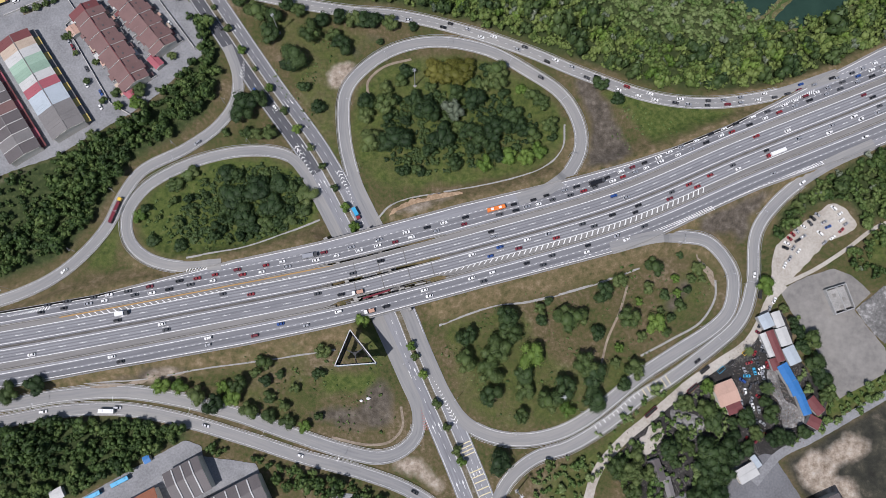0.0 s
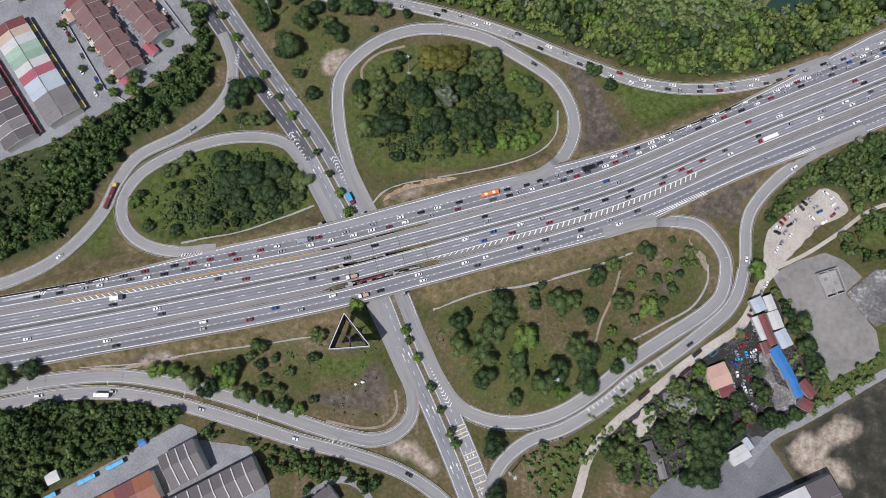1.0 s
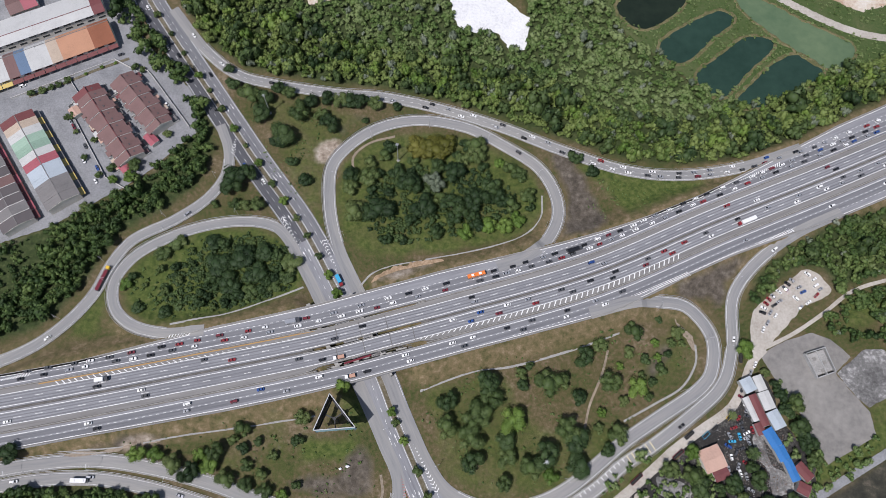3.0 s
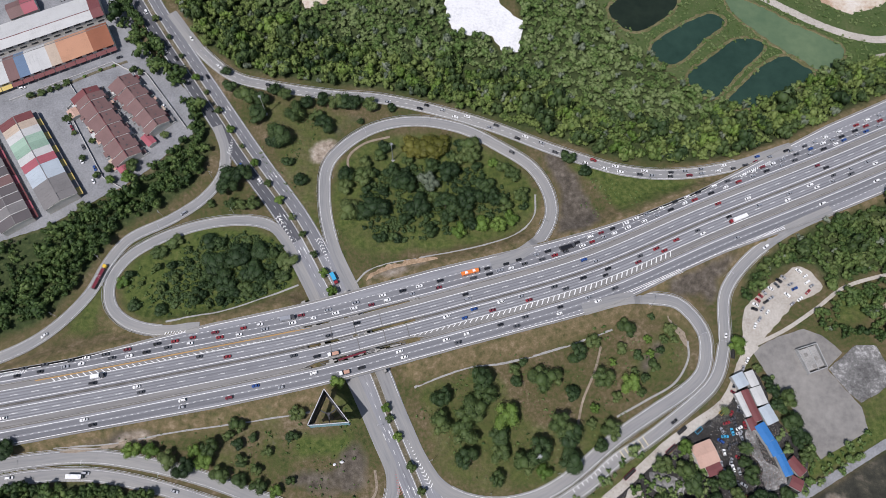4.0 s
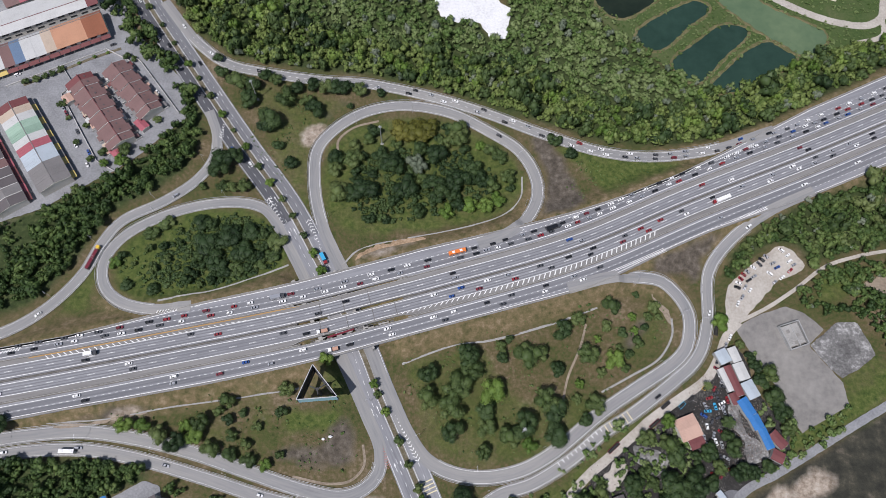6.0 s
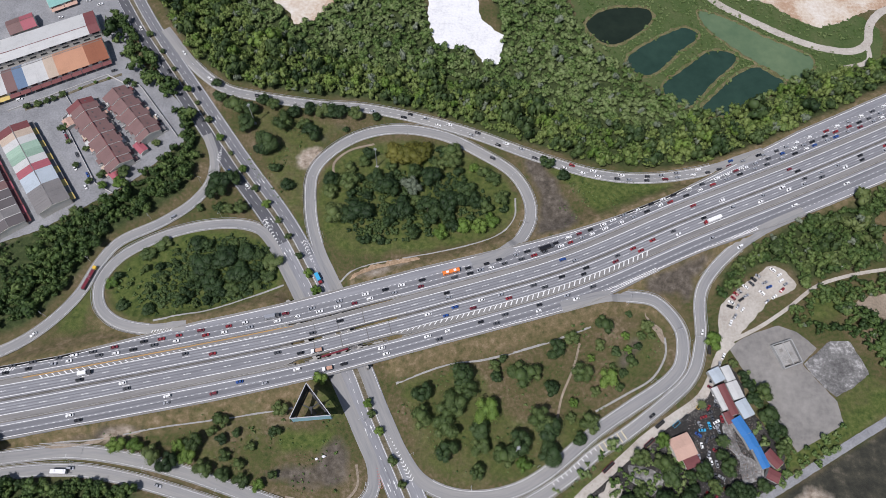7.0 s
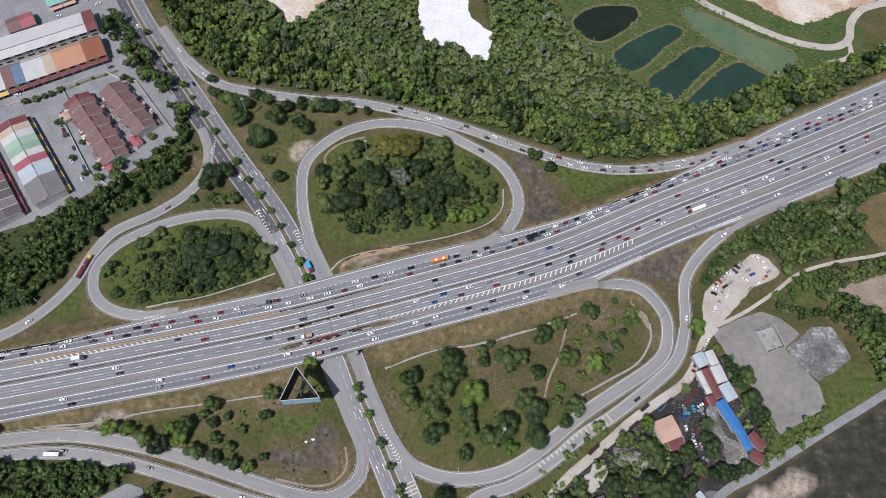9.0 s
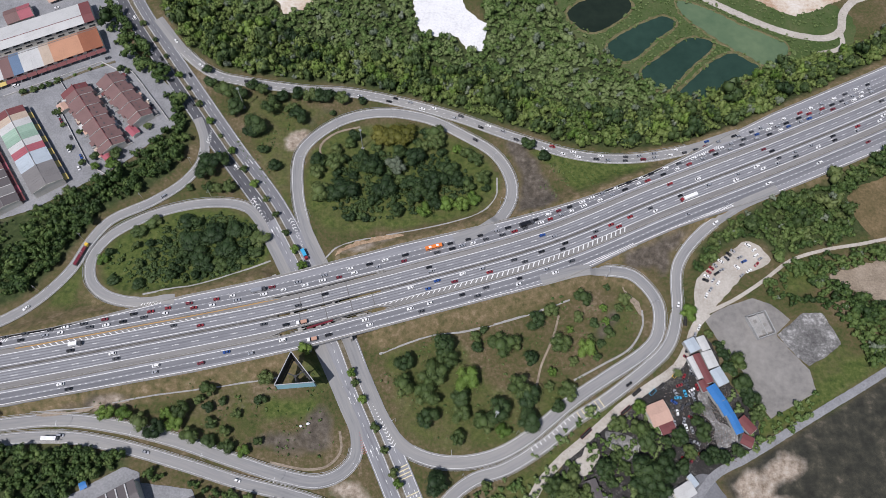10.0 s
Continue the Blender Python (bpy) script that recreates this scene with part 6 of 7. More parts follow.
for dx in (-6, 6):
    boxy(pad, "trestle_post", 0.8, 1.2, 0.0, 5.6, dx, CONCRETE, 0.05)
pad.matrix_basis = girder.matrix_basis
works = new("falsework")
wrng = random.Random(4)
for i in range(16):
    x, y, a = on_line(MEDIAN, mx(-68 + i * 3.2), -12.2 + wrng.uniform(-0.9, 0.9))
    q = np.array([x, y])
    d = np.array([math.cos(math.radians(a + wrng.uniform(-25, 25))), math.sin(math.radians(a))]) * wrng.uniform(0.8, 1.9)
    e = np.array([-d[1], d[0]]) * wrng.uniform(0.2, 0.5)
    part("plank", loft([[(*(q - d - e), 5.1), (*(q + d - e), 5.1), (*(q + d + e), 5.1), (*(q - d + e), 5.1)], [(*(q - d - e), 5.3), (*(q + d - e), 5.35), (*(q + d + e), 5.3), (*(q - d + e), 5.35)]]), CONCRETE if i % 3 else DARK_CONC, works)
x, y, a = on_line(MEDIAN, mx(-43), -12.2)
d = np.array([math.cos(math.radians(a)), math.sin(math.radians(a))])
for o in (-1.0, 1.0):
    nn = np.array([-d[1], d[0]]) * o
    part("bearer", loft([[(*(np.array([x, y]) + d * s_ + nn * k), z_) for s_, k in ((-29, 0.85), (29, 0.85), (29, 1.15), (-29, 1.15))] for z_ in (4.7, 5.1)]), DARK_CONC, works)
tagged(works, "concrete planks on bearers in the gap of the bridge", "falsework")
tagged(pad, "concrete posts carrying a loose girder", "trestle")

# parked cars: sandy car park, estate streets, scrapyard
for x, y, a in ((240.3, 159.3, 140), (244, 155.7, 35), (244.4, 151.5, 40), (246.8, 149, 35), (243.6, 144.8, 35), (233, 150, 30), (235.3, 147, 30), (229.6, 142.7, 140), (237.4, 140, 30), (231.8, 136.6, 30), (218.7, 140.6, 35), (215, 138, 35), (215, 144, 135),
                (219.3, 147.2, 150), (224, 149.3, 135), (229.3, 154.8, 145), (226, 152.4, 140), (212.2, 141.9, 140), (209.9, 139, 140), (208, 136, 150), (206.6, 133, 150), (214.6, 131, 50), (211.6, 133, 50), (208.7, 126.2, 60), (205.2, 122, 60)):
    car_at(x, y, 0.14, a + crng.uniform(-8, 8))
for x, y, a in ((-291.8, 292.7, 25), (-279.5, 302.2, 25), (-228.4, 320.4, 25), (-250.5, 260.5, -58), (-253.4, 264.5, -58), (-239.9, 245.4, -58), (-228.1, 219.2, -58), (-243.8, 225.2, -58), (-241, 220, -58), (-229, 229.2, -58), (-309.5, 367, 20), (-299.9, 364.5, 20),
                (-237, 257.4, -58), (-189.7, 279.3, -50), (-187.5, 274.8, 20), (-288.4, 299, 115), (-185, 270, 15), (-226, 336, 120), (-252, 386, 30), (-262, 390, 20), (-280, 372, 30)):
    car_at(x, y, 0.03, a)
car_at(-238.8, 234.5, 0.03, -58, "white", "van")
# ------------------------------------------------------------------ buildings
def sheet(name, rgb, wear=0.25, rough=0.55, stretch=(1, 1, 1)):
    c = np.array(rgb)
    return material(name, [(0.3, tuple(c * (1 - wear))), (0.5, tuple(c)), (0.72, tuple(np.clip(c * (1 + wear * 0.4), 0, 0.85)))], rough, (0.12, 1.6), 0.5, 0.15, stretch=stretch)


ROOF = {k: sheet("roof_" + k, v) for k, v in {
    "brown": (0.185, 0.112, 0.104), "maroon": (0.17, 0.06, 0.06), "beige": (0.46, 0.37, 0.29), "white": (0.50, 0.50, 0.485), "pale_green": (0.30, 0.42, 0.33), "green": (0.25, 0.36, 0.28), "red": (0.34, 0.10, 0.12),
    "pale_blue": (0.40, 0.45, 0.49), "grey": (0.19, 0.18, 0.175), "dark_grey": (0.115, 0.102, 0.102), "orange": (0.47, 0.25, 0.155), "rust": (0.26, 0.10, 0.055), "slate_blue": (0.13, 0.19, 0.28), "teal": (0.22, 0.42, 0.38),
    "blue": (0.04, 0.17, 0.42), "pink": (0.50, 0.33, 0.26), "yellow": (0.55, 0.42, 0.14)}.items()}
WALL = material("painted_render_wall", [(0.3, (0.42, 0.39, 0.34)), (0.5, (0.60, 0.57, 0.51)), (0.7, (0.68, 0.66, 0.61))], 0.85, (0.15, 1.5), 0.5, 0.15)
WALL_GREY = material("grey_render_wall", [(0.3, (0.22, 0.22, 0.22)), (0.5, (0.34, 0.34, 0.33)), (0.7, (0.42, 0.42, 0.41))], 0.85, (0.15, 1.5), 0.5, 0.15)
DARK_GLASS = paint("dark_window_glass", (0.02, 0.024, 0.028), 0.08)
TRIM = material("pale_parapet_render", [(0.3, (0.48, 0.46, 0.43)), (0.7, (0.70, 0.69, 0.66))], 0.8, (0.3, 2.0), 0.5, 0.1)


def prism(points, z0, z1):
    """An upright solid over a four-cornered plan."""
    return loft([[(x, y, z0) for x, y in points], [(x, y, z1) for x, y in points]])


def slab(q, thick):
    """A sloping plate with thickness: q are its four upper corners."""
    q = [np.array(p, float) for p in q]
    if np.cross(q[1] - q[0], q[2] - q[0])[2] < 0:
        q = q[::-1]
    return loft([[tuple(p - (0, 0, thick)) for p in q], [tuple(p) for p in q]])


def row_building(name, p0, p1, depth, h, rise, units, label, walls=WALL, ridge=0.5, parapet=None, fire=0.35, step=0.0, eave=0.7, windows=True, storeys=2, ribs=False, category="building", canopy=None, yards=0, jog=0.0):
    """A row of units along p0-p1, reaching depth to the left of that line. units: roof colour of each."""
    p0, p1 = np.array(p0, float), np.array(p1, float)
    L = np.linalg.norm(p1 - p0)
    d = (p1 - p0) / L
    root = new(name)
    root.matrix_basis = Matrix.LocRotScale((*p0, 0), Euler((0, 0, math.atan2(d[1], d[0]))), None)
    n = len(units)
    w = L / n
    part("wall", prism([(0, 0), (L, 0), (L, depth), (0, depth)], 0, h), walls, root)
    yr = depth * ridge
    for gx_, nm in ((0.0, "gable"), (L, "gable")):
        part(nm, loft([[(gx_ + 0.01, 0, h), (gx_ + 0.01, yr, h + rise), (gx_ + 0.01, depth, h)], [(gx_ - 0.15, 0, h), (gx_ - 0.15, yr, h + rise), (gx_ - 0.15, depth, h)]]), walls, root)
    for i, colour in enumerate(units):
        a, b = i * w, (i + 1) * w
        dz = step * (i % 2) + 0.03 * (i % 3)
        m = ROOF[colour]
        e0, e1 = eave + jog * (i % 2), eave + jog * ((i + 1) % 2)
        if jog:
            part("skylight", slab([(a + w * 0.4, yr * 0.5, h + rise * 0.5 + 0.45 + dz), (a + w * 0.6, yr * 0.5, h + rise * 0.5 + 0.45 + dz), (a + w * 0.6, yr * 0.62, h + rise * 0.62 + 0.45 + dz), (a + w * 0.4, yr * 0.62, h + rise * 0.62 + 0.45 + dz)], 0.2), ROOF["dark_grey"], root)
        for lo, zlo in ((-e0, h - rise * e0 / max(yr, 0.1)), (depth + e1, h - rise * e1 / max(depth - yr, 0.1))):
            part("roof", slab([(a, lo, zlo + 0.2 + dz), (b, lo, zlo + 0.2 + dz), (b, yr, h + rise + 0.2 + dz), (a, yr, h + rise + 0.2 + dz)], 0.18), m, root)
            if ribs:
                for j in range(1, 3):
                    x = a + (b - a) * j / 3
                    part("roof_rib", slab([(x - 0.08, lo, zlo + 0.28 + dz), (x + 0.08, lo, zlo + 0.28 + dz), (x + 0.08, yr, h + rise + 0.28 + dz), (x - 0.08, yr, h + rise + 0.28 + dz)], 0.1), m, root)
        if parapet is not None and i:
            for lo, zlo in ((-0.3, h), (depth + 0.3, h)):
                part("party_wall", slab([(a - fire / 2, lo, zlo + 0.65), (a + fire / 2, lo, zlo + 0.65), (a + fire / 2, yr, h + rise + 0.65), (a - fire / 2, yr, h + rise + 0.65)], 0.5), parapet, root)
        if windows:
            for k in range(storeys):
                z = (k + 0.35) * h / storeys
                for y0, y1 in ((-0.06, 0.0),):
                    part("window", prism([(a + w * 0.2, y0), (a + w * 0.8, y0), (a + w * 0.8, y1), (a + w * 0.2, y1)], z, z + h / storeys * 0.45), DARK_GLASS, root)
        if canopy:
            part("canopy", slab([(a + 0.2, -3.2, h * 0.48), (b - 0.2, -3.2, h * 0.48), (b - 0.2, -0.1, h * 0.6), (a + 0.2, -0.1, h * 0.6)], 0.12), ROOF[canopy[i % len(canopy)]], root)
    yrng = random.Random(int(L * 10) + yards)
    for i in range(n + 1 if yards else 0):
        for y0, sg in ((0, -1), (depth, 1)):
            far = y0 + sg * yards
            part("yard_wall", prism([(i * w - 0.1, min(y0, far)), (i * w + 0.1, min(y0, far)), (i * w + 0.1, max(y0, far)), (i * w - 0.1, max(y0, far))], 0, 1.7), TRIM, root)
            if i < n:
                a, b, dp = i * w + 0.3, i * w + w * yrng.choice((0.55, 0.75, 0.92)), yards * yrng.choice((0.5, 0.75, 0.95))
                part("lean_to", slab([(a, y0 + sg * dp, 2.5), (b, y0 + sg * dp, 2.5), (b, y0 + sg * 0.1, 3.3), (a, y0 + sg * 0.1, 3.3)], 0.14), ROOF[yrng.choice(("grey", "beige", "brown", "maroon", "white", "grey", "brown", "pink"))], root)
    part("ridge_cap", slab([(0, yr - 0.25, h + rise + 0.3 + step), (L, yr - 0.25, h + rise + 0.3 + step), (L, yr + 0.25, h + rise + 0.3 + step), (0, yr + 0.25, h + rise + 0.3 + step)], 0.1), ROOF["grey" if len(set(units)) > 2 else units[-1]], root)
    return tagged(root, label, category)


# workshop row with bands of coloured roofing
row_building("workshop_row", (-234, 207), (-278.5, 270), 21.5, 6.5, 2.2, ["grey", "grey", "grey", "pale_blue", "pale_blue", "red", "white", "green", "pale_green", "white", "beige", "maroon"],
             "long workshop row with bands of coloured sheet roofing", step=0.15, ribs=True, canopy=["yellow", "grey"])
row_building("workshop_row", (-260, 190), (-304, 252), 20, 5.5, 1.8, ["dark_grey", "grey", "dark_grey", "dark_grey", "brown", "dark_grey", "grey", "dark_grey", "maroon", "dark_grey"],
             "dark-roofed workshop row with maroon awnings", parapet=TRIM, step=0.1, canopy=["maroon", "red", "maroon"])
row_building("workshop_row", (-318, 284), (-231, 328), 21, 6.5, 2.0, ["red", "red", "white", "brown", "slate_blue", "white", "white", "beige", "orange", "orange", "orange", "rust", "rust"],
             "long workshop row with orange, grey and red roofs", step=0.1, canopy=["yellow", "yellow", "yellow", "maroon", "maroon", "maroon", "maroon", "maroon", "maroon", "maroon", "maroon", "maroon", "maroon"], ridge=0.82, ribs=True)
row_building("workshop_row", (-331, 311), (-243, 354), 21, 6.8, 1.8, ["white"] * 11 + ["maroon"], "long workshop row under a pale sheet roof", ribs=True, step=0.05, ridge=0.3)
# terraced houses
row_building("terrace", (-197.5, 239), (-238, 292.5), 17.5, 5.6, 2.8, ["brown"] * 10 + ["maroon"], "brown-tiled terrace of two-storey houses", parapet=TRIM, fire=0.36, step=0.75, yards=4.0, jog=1.3)
row_building("terrace", (-182.5, 264), (-216, 303), 16, 5.6, 2.8, ["brown"] * 9, "brown-tiled terrace of two-storey houses", parapet=TRIM, fire=0.36, step=0.75, yards=4.0, jog=1.3)
for (a, b), k in ((((-205, 228), (-211, 234)), "red"), (((-190, 249), (-197, 256)), "red"), (((-246, 270), (-251, 276)), "pink")):
    row_building("house_extension", a, b, 5.5, 3.0, 0.6, [k], "low house extension with a red roof", windows=False)
# planted island along the estate street, with clipped bushes
c = cut_line(np.array([(-286, 284), (-259.5, 298), (-244.6, 306.8), (-222, 317.5)], float), 0, 72, 3.0)
v, f, uv = solid_strip(c, -1.1, 1.1, 0.2, 0.5)
tagged(mesh_object("planted_island", v, f, SOIL_STRIP, None, uv), "raised soil strip with clipped bushes", "road island", kind="structure")
for x, y, r in ((-284, 286, 2.6), (-277.3, 288.6, 2.8), (-271.7, 291, 2.4), (-266.9, 293.8, 2.6), (-261.4, 296.8, 2.8), (-250, 303.5, 1.3), (-240, 309, 1.4), (-231, 313, 1.3), (-255.9, 267, 2.6), (-248, 256, 2.2), (-233.8, 249.7, 2.6), (-226, 223.3, 2.6), (-218, 228.6, 3.4),
                (-229.6, 199, 4.2), (-202.8, 231, 4.8), (-185.3, 254.7, 3.0), (-215.8, 309, 2.8), (-210.6, 306.8, 2.4)):
    tree(x, y, r, "green" if r > 2 else "light", "bushes and trees round the estate", 0.8)
# garden walls of the terraces
for pts in ([(-246, 288), (-257, 276), (-222, 222), (-208, 214)], [(-172, 262), (-206, 306), (-214, 310)], [(-260, 298), (-222, 246)], [(-298, 282), (-232, 316), (-214, 306)]):
    c = cut_line(np.array(pts, float), 0, lengths(np.array(pts, float))[-1], 4.0)
    v, f, uv = solid_strip(c, -0.12, 0.12, 1.6, 1.7)
    tagged(mesh_object("garden_wall", v, f, TRIM, None, uv), "low pale rendered garden wall", "wall")
# houses beyond
row_building("house", (-300, 372), (-318, 362), -1 * -14, 5.0, 2.6, ["red", "brown"], "red-tiled detached house among trees", walls=WALL)
row_building("house", (-322, 392), (-306, 402), 14, 5.0, 2.6, ["brown", "red"], "red-tiled detached house among trees")
row_building("house", (-288, 378), (-270, 388), 16, 5.0, 2.6, ["teal", "teal"], "detached house with a pale green roof", canopy=["pink"])
row_building("house", (-344, 366), (-330, 373), 14, 5.0, 2.6, ["maroon", "maroon"], "maroon-tiled detached house by the road")
# factory units in the south-west
row_building("factory_units", (-156, -21.5), (-137, -11), 19, 8.0, 1.6, ["dark_grey"] * 4, "dark-roofed factory units with white fire walls", walls=WALL, parapet=ROOF["white"], fire=0.7, ridge=0.6)
row_building("factory_units", (-198, -68), (-104, -19), 17, 8.0, 1.6, ["dark_grey"] * 16, "dark-roofed factory units with white fire walls", walls=WALL, parapet=ROOF["white"], fire=0.7, ridge=0.6)
row_building("factory", (-240, -68), (-162, -26), 16, 6.0, 1.8, ["rust", "maroon", "rust", "rust", "maroon", "rust", "maroon", "rust"], "long shed under a rust-red sheet roof", ribs=True, canopy=["white", "maroon"])
row_building("white_hut", (-227.5, -20), (-221, -16.5), 5, 2.8, 0.3, ["white"], "small white flat-roofed hut", windows=False)
row_building("blue_hut", (-178, 1), (-174.5, 3), 3, 2.5, 0.3, ["blue"], "small blue steel cabin in the yard", windows=False)
# warehouse and yard in the south-east
row_building("warehouse", (150, -64), (228, -32), 21, 8.0, 1.4, ["white", "pale_blue", "white", "white", "pale_blue", "white", "white", "white", "dark_grey", "dark_grey"], "big warehouse with white and dark sheet roofing", walls=WALL_GREY, ribs=True)
row_building("shed", (166, -8), (177, -2), 7, 3.2, 0.5, ["white"], "white flat-roofed canopy shed", windows=False)
row_building("shed", (176, 1), (179, 3), 6, 2.8, 0.4, ["pale_blue"], "small pale blue shed", windows=False)
J = Joined()
for i in range(26):
    for p, q in (((126 + i * 2.4, -27 + i * 0.98), (-1.9, 4.6)), ((116 + i * 2.4, -20.5 + i * 1.18), (-2, 4.2))):
        a = np.array(p)
        b = a + q
        e = np.array([0.12, 0.05])
        J.add([(*(a - e), 0.115), (*(a + e), 0.115), (*(b + e), 0.115), (*(b - e), 0.115)], [(0, 1, 2, 3)])
tagged(J.make("parking_bay_lines", DARK_CONC), "dark painted parking bay lines", "road marking", kind="structure")
# house and paved turning loop by the south-western road
row_building("house", (-78, -40), (-62, -27), 10, 4.5, 1.6, ["dark_grey", "dark_grey"], "low house under a dark grey roof")
path("lane", [(-95, -42), (-78, -24), (-64, -17), (-52, -20), (-44, -30), (-40, -44), (-42, -70)], 4.0, ESTATE, "narrow pale paved lane", 0.15, 0.1)
# scrapyard sheds
SHEDS = [((193.5, 84), (190, 92), 7, "pale_blue", 4.2), ((199.5, 84), (196.5, 93), 5, "white", 4.6), ((203, 73), (199.8, 83.5), 6.5, "white", 4.4), ((207.5, 62.5), (203.2, 72.5), 7, "pale_blue", 4.5), ((198, 63), (192, 81.5), 4.2, "maroon", 4.0),
         ((193, 66), (188, 80), 3.8, "white", 3.4), ((195.5, 58), (193.2, 65), 4.5, "maroon", 3.2), ((203.5, 52), (198.5, 62), 6.2, "blue", 3.8), ((207, 44), (203.8, 51.8), 6.0, "blue", 3.6), ((211, 32), (207.2, 43.8), 4.6, "blue", 3.6), ((219.5, 34), (213, 42.5), 5.5, "maroon", 3.4), ((217, 28), (210.5, 31.5), 6, "maroon", 3.2)]
for a, b, w, k, h in SHEDS:
    row_building("scrapyard_shed", a, b, w, h, 0.35, [k] * 2, f"low {k.replace('_', ' ')} sheet-roofed scrapyard shed", walls=WALL_GREY, windows=False, ribs=True, eave=0.4, step=0.06)
row_building("cottage", (165.2, 51.5), (152.6, 46.8), 12.2, 3.6, 1.0, ["pink", "pink"], "low house with a rusty pink sheet roof", ribs=True)
row_building("cottage_annex", (169, 39.2), (160, 36), 5.4, 3.0, 0.4, ["maroon"], "maroon-roofed annex beside the cottage", windows=False, ribs=True)
row_building("hut", (122, -6), (118, 6), 6, 3.0, 0.5, ["dark_grey"], "dark-roofed shack beside the dirt road", windows=False)
row_building("hut", (126.5, -15), (124, -4), 3.4, 2.6, 0.3, ["grey"], "narrow shack with a grey sheet roof", windows=False)
# roofless concrete pump house on the slab
pump = new("pump_house")
for q in ([(229, 109), (242, 113), (242.2, 112.5), (229.2, 108.5)], [(229, 109), (229.6, 109), (234.6, 94), (234, 94)], [(242, 113), (242.6, 113), (246.6, 98), (246, 98)], [(234, 94), (246, 98), (246.2, 97.4), (234.2, 93.4)], [(236, 111), (236.5, 111), (241, 96), (240.5, 96)]):
    part("wall", prism(q, 0, 3.2), WALL_GREY, pump)
part("roof", prism([(230, 108), (241, 111.5), (244.5, 99), (234.5, 95.5)], 2.5, 2.75), CONCRETE, pump)
for x, y in ((233, 106), (239, 104), (237, 99)):
    part("roof_hatch", prism([(x, y), (x + 2, y + 0.6), (x + 2.6, y - 1.4), (x + 0.6, y - 2)], 2.75, 3.1), SLABM, pump)
pump.location = (-1.3, -2.4, 0)
tagged(pump, "abandoned grey concrete building on a slab", "building")

# ------------------------------------------------------------------ billboard, masts, lamps, small clutter
BOARD = paint("pale_blue_board", (0.30, 0.55, 0.66), 0.5)
STEEL = material("dark_steel", [(0.3, (0.035, 0.037, 0.04)), (0.7, (0.09, 0.09, 0.095))], 0.6, (0.4, 3.0), 0.5, 0.0, metal=0.3)


def bar(a, b, t=0.18):
    a, b = np.array(a, float), np.array(b, float)
    d = (b - a) / np.linalg.norm(b - a)
    s = np.cross(d, (0, 0, 1) if abs(d[2]) < 0.9 else (1, 0, 0))
    s /= np.linalg.norm(s)
    u = np.cross(s, d)
    return loft([[tuple(p + (s * i + u * j) * t) for i, j in ((-1, -1), (1, -1), (1, 1), (-1, 1))] for p in (a, b)])


tri = [np.array(p, float) for p in ((-61.3, 76.8), (-69.2, 56.3), (-45.9, 58.2))]
mid = sum(tri) / 3
board = new("billboard")
Z0, Z1 = 12.5, 22.0
for i in range(3):
    a, b = tri[i], tri[(i + 1) % 3]
    d = (b - a) / np.linalg.norm(b - a)
    n = np.array([d[1], -d[0]])
    n = n if n @ (mid - a) < 0 else -n
    part("panel", prism([tuple(a), tuple(b), tuple(b - n * 0.35), tuple(a - n * 0.35)], Z0, Z1), BOARD if i == 1 else STEEL, board, "pale blue printed panel" if i == 1 else "dark weathered panel")
    part("catwalk", prism([tuple(a - n * 0.4), tuple(b - n * 0.4), tuple(b - n * 1.3), tuple(a - n * 1.3)], Z0 - 0.3, Z0 - 0.1), STEEL, board)
    part("top_rail", bar((*(a), Z1 + 0.1), (*(b), Z1 + 0.1), 0.22), METAL, board, "pale steel rail")
    for k in (0.15, 0.38, 0.62, 0.85):
        p = a + (b - a) * k - n * 0.8
        part("upright", bar((*p, Z0), (*p, Z1 - 0.5), 0.12), STEEL, board)
    part("arm", bar((*mid, 14), (*((a + b) / 2), 14), 0.3), STEEL, board)
k = 12
ring = lambda r, z: [(mid[0] + math.cos(t) * r, mid[1] + math.sin(t) * r, z) for t in np.linspace(0, 2 * math.pi, k + 1)[:-1]]
part("column", loft([ring(1.1, -0.3), ring(1.0, 14.5)]), STEEL, board)
tagged(board, "three-sided billboard on a steel column in rough grass", "billboard")


def mast(x, y, h=22.5):
    root = new("high_mast_light")
    z = gz(x, y)
    rr = lambda r, q: [(math.cos(t) * r, math.sin(t) * r, q) for t in np.linspace(0, 2 * math.pi, 9)[:-1]]
    part("pole", loft([rr(0.38, 0), rr(0.22, h)]), METAL, root)
    part("base_plinth", prism([(-1, -1), (1, -1), (1, 1), (-1, 1)], -0.3, 0.25), CONCRETE, root)
    part("ring", loft([rr(0.55, h - 0.5), rr(0.65, h - 0.3), rr(0.55, h - 0.1)]), METAL, root)
    for i in range(6):
        t = i * math.pi / 3
        c, s = math.cos(t), math.sin(t)
        part("floodlight", prism([(c * 0.7 - s * 0.2, s * 0.7 + c * 0.2), (c * 0.7 + s * 0.2, s * 0.7 - c * 0.2), (c * 1.25 + s * 0.24, s * 1.25 - c * 0.24), (c * 1.25 - s * 0.24, s * 1.25 + c * 0.24)], h - 0.6, h - 0.3), METAL, root)
    root.matrix_basis = pose(x, y, z - 0.05, 0, 0, x * 7 % 60)
    return tagged(root, "tall steel lighting mast with a ring of floodlights", "light mast", "high masts")


for x, y in ((-27.3, 238.2), (-117.5, 274), (61, 40), (35.8, -13.2)):
    mast(x, y)


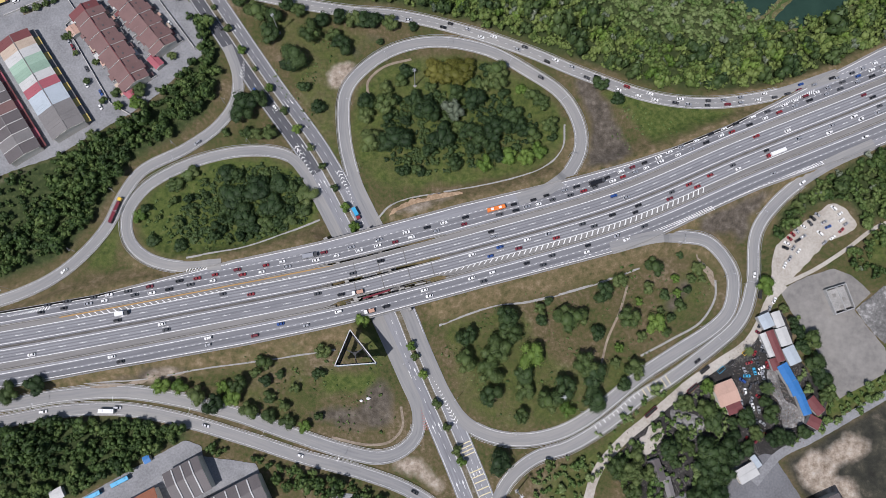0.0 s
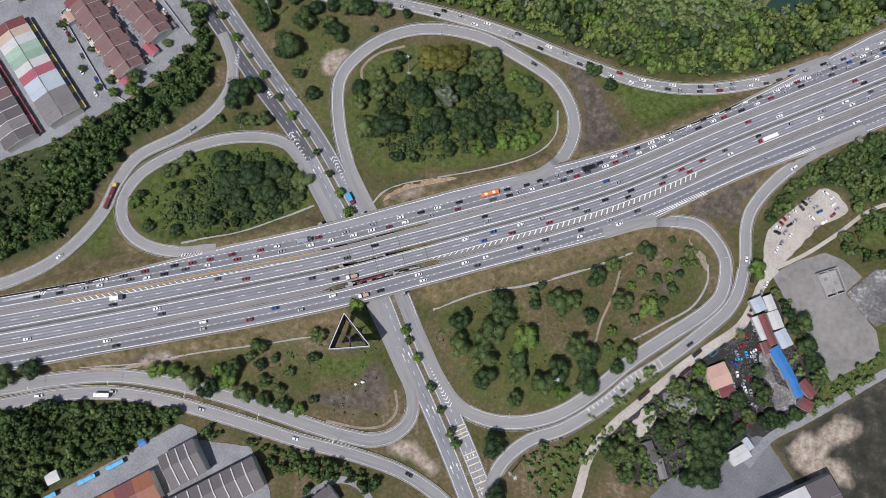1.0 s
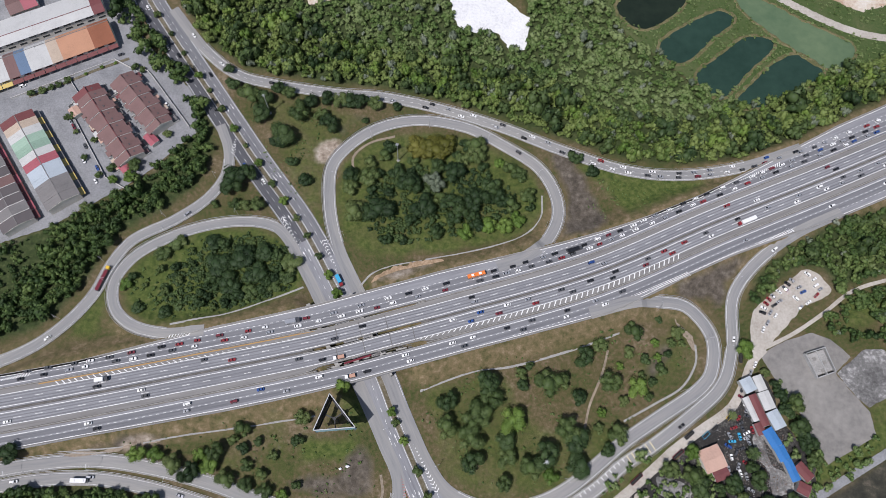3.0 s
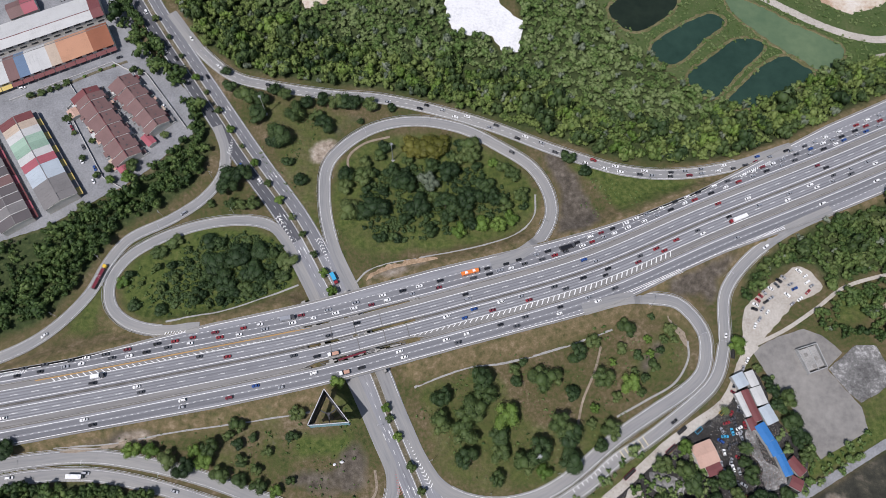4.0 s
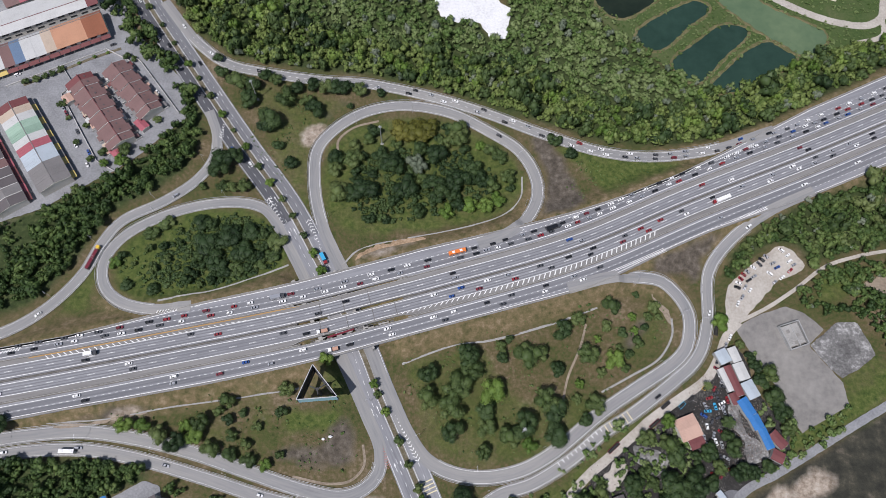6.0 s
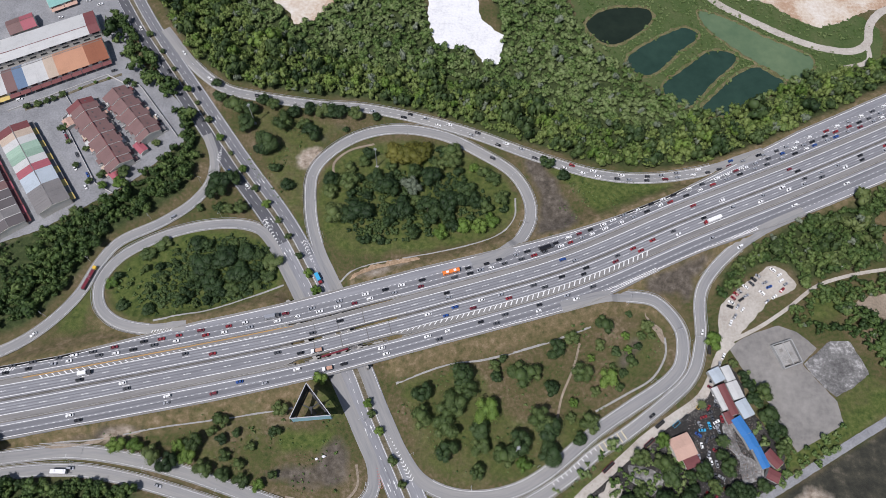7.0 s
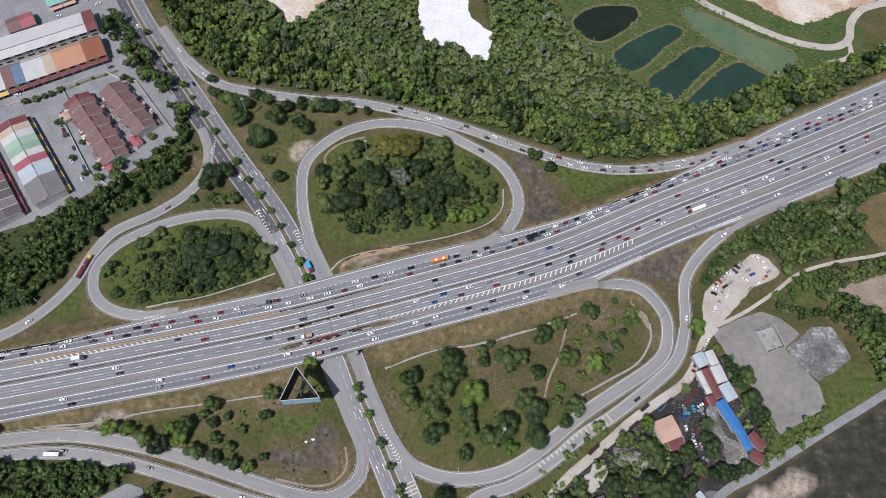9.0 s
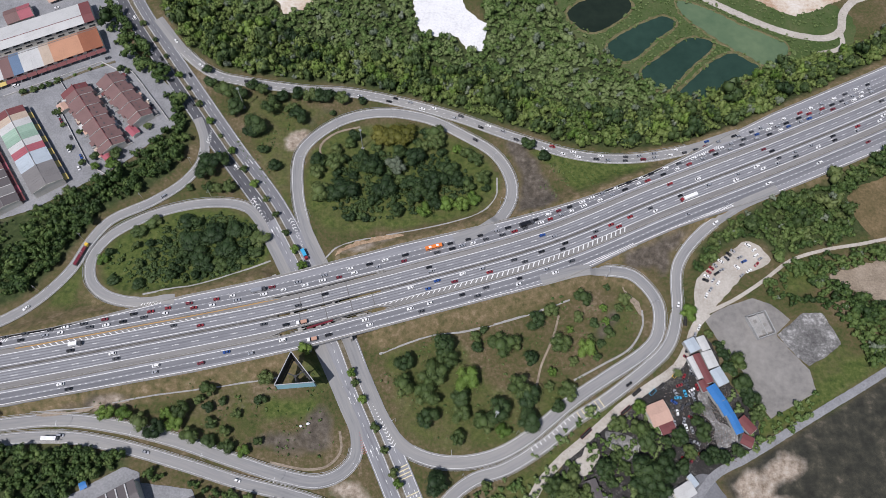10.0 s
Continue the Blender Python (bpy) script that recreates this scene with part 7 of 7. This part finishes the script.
def street_lamp(h=10.0):
    root = new("street_lamp")
    rr = lambda r, q: [(math.cos(t) * r, math.sin(t) * r, q) for t in np.linspace(0, 2 * math.pi, 7)[:-1]]
    part("pole", loft([rr(0.11, 0), rr(0.07, h)]), METAL, root)
    part("arm", bar((0, 0, h - 0.1), (2.2, 0, h + 0.35), 0.05), METAL, root)
    head = part("lamp_head", loft([rounded(0.9, 0.35, 0.1, h + 0.25, 2.4), rounded(0.8, 0.3, 0.1, h + 0.45, 2.4)]), METAL, root)
    part("lens", loft([rounded(0.6, 0.24, 0.06, h + 0.2, 2.4), rounded(0.6, 0.24, 0.06, h + 0.26, 2.4)]), LENS, head)
    return tagged(root, "slim galvanised street lamp with one arm", "street lamp", "street lamps")


lamp = None
LAMPS = []
for key, step in (("loop_ne", 45), ("loop_se", 45), ("loop_nw", 45), ("ramp_se", 45), ("ramp_sw", 45), ("ramp_nw", 45)):
    c, z, w = TRACKS[key]
    s = 45.0
    while s < lengths(c)[-1] - 40:
        x, y, a = on_line(c, s, -(w / 2 + 1.6))
        LAMPS.append((x, y, float(np.interp(s, lengths(c), z)), a + 90))
        s += step
s = 130.0
while s < 600:
    x, y, a = on_line(ART, s, 0.6)
    if not (-75 < x < -30):
        LAMPS.append((x, y, AZ + 0.15, a + 90))
    s += 36
for x, y, z, a in LAMPS:
    if lamp is None:
        lamp = street_lamp()
        lamp.matrix_basis = pose(x, y, z - 0.05, 0, 0, a)
    else:
        copy_thing(lamp, pose(x, y, z - 0.05, 0, 0, a))

# scrap cars, skips and bins in the yard
WRECKS = [(181.4, 67.2), (181.7, 64.2), (182.9, 60.5), (184.9, 58.6), (184.5, 56), (185.3, 53.6), (174.5, 56.9), (175.5, 53.7), (172.6, 51), (180.4, 56.5), (177.6, 61.5), (180.9, 49.6), (173.7, 44.6), (183.4, 46.5), (177, 39.5), (177.7, 35.6), (176.1, 31.3),
          (173.6, 27.4), (179, 27), (174.7, 23.4), (180.2, 22.4), (184, 19.6), (173, 16.5), (178, 16.2), (182.5, 26.4), (188.5, 60.4), (187, 68.4), (186.6, 76.5), (184.6, 79.8), (171, 38), (172, 33.5), (181, 34), (181.4, 41.5), (177, 47.6), (187, 72.4)]
for x, y in WRECKS:
    car_at(x, y, 0.17, crng.choice((15, 60, 150, 105)) + crng.uniform(-15, 15), crng.choice(["white", "white", "blue", "red", "silver", "cyan", "grey", "maroon", "grey", "silver"]))
for x, y, a in ((196.5, 99.7, 60), (193, 94.5, 70), (186, 84.5, 65)):
    car_at(x, y, 0.2, a)

def skip(x, y, a, colour, L=5.5):
    root = new("skip")
    o = rounded(L, 2.2, 0.1, 1.3)
    part("shell", loft([rounded(L - 1.0, 1.9, 0.1, 0.05), o]), PAINTS[colour], root)
    part("scrap_heap", loft([rounded(L - 0.3, 1.9, 0.2, 1.25), rounded(L - 1.2, 1.0, 0.3, 1.7)]), SHADED_OIL_SOIL, root, "heaped dark scrap")
    root.matrix_basis = pose(x, y, 0.2, 0, 0, a)
    return tagged(root, f"open {colour} steel skip heaped with scrap", "skip", "skips")


for x, y, a, k, L in ((142, 46, 38, "maroon", 8), (116, 32, 40, "maroon", 9), (150, 57, 38, "grey", 7), (160, 57, 40, "cyan", 5), (166, 61, 40, "grey", 5), (188, 104, 80, "black", 7), (176, 68, 40, "yellow", 5)):
    skip(x, y, a, k, L)
# scattered rubble and scrap too small to count
J = Joined()
srng = np.random.RandomState(3)
for i in range(1700):
    x, y = (srng.uniform(189, 207), srng.uniform(24, 58)) if i % 3 == 0 else (srng.uniform(165, 208), srng.uniform(15, 75)) if srng.rand() < 0.7 else (srng.uniform(98, 135), srng.uniform(-15, 25))
    s, h, a = srng.uniform(0.12, 0.6), srng.uniform(0.1, 0.5), srng.uniform(0, 3)
    c, d = math.cos(a) * s, math.sin(a) * s
    q = [(x - c, y - d), (x + d * 0.6, y - c * 0.6), (x + c, y + d), (x - d * 0.6, y + c * 0.6)]
    J.add(*loft([[(px, py, 0.05) for px, py in q], [(px * 0.7 + x * 0.3, py * 0.7 + y * 0.3, h) for px, py in q]]))
SCRAP = material("mixed_scrap", [(0.25, (0.03, 0.03, 0.03)), (0.42, (0.12, 0.07, 0.045)), (0.57, (0.20, 0.20, 0.20)), (0.72, (0.50, 0.50, 0.49))], 0.7, (0.35, 2.5), 0.3, 0.0)
tagged(J.make("scrap_pieces", SCRAP), "scattered scrap metal and rubble", "scrap", kind="stuff")
for x, y, w in ((-51.5, 38.5, 1.5), (-55.5, 37, 1.1)):
    b = new("white_rock")
    v = ICO_V * np.array([w, w * 0.8, w * 0.7]) * np.random.RandomState(int(w * 10)).uniform(0.7, 1.2, (len(ICO_V), 1))
    part("stone", (v, [tuple(f) for f in ICO_F]), WHITE_SAND, b)
    b.matrix_basis = pose(x, y, w * 0.35)
    tagged(b, "white painted rock lying in rough grass", "rock")
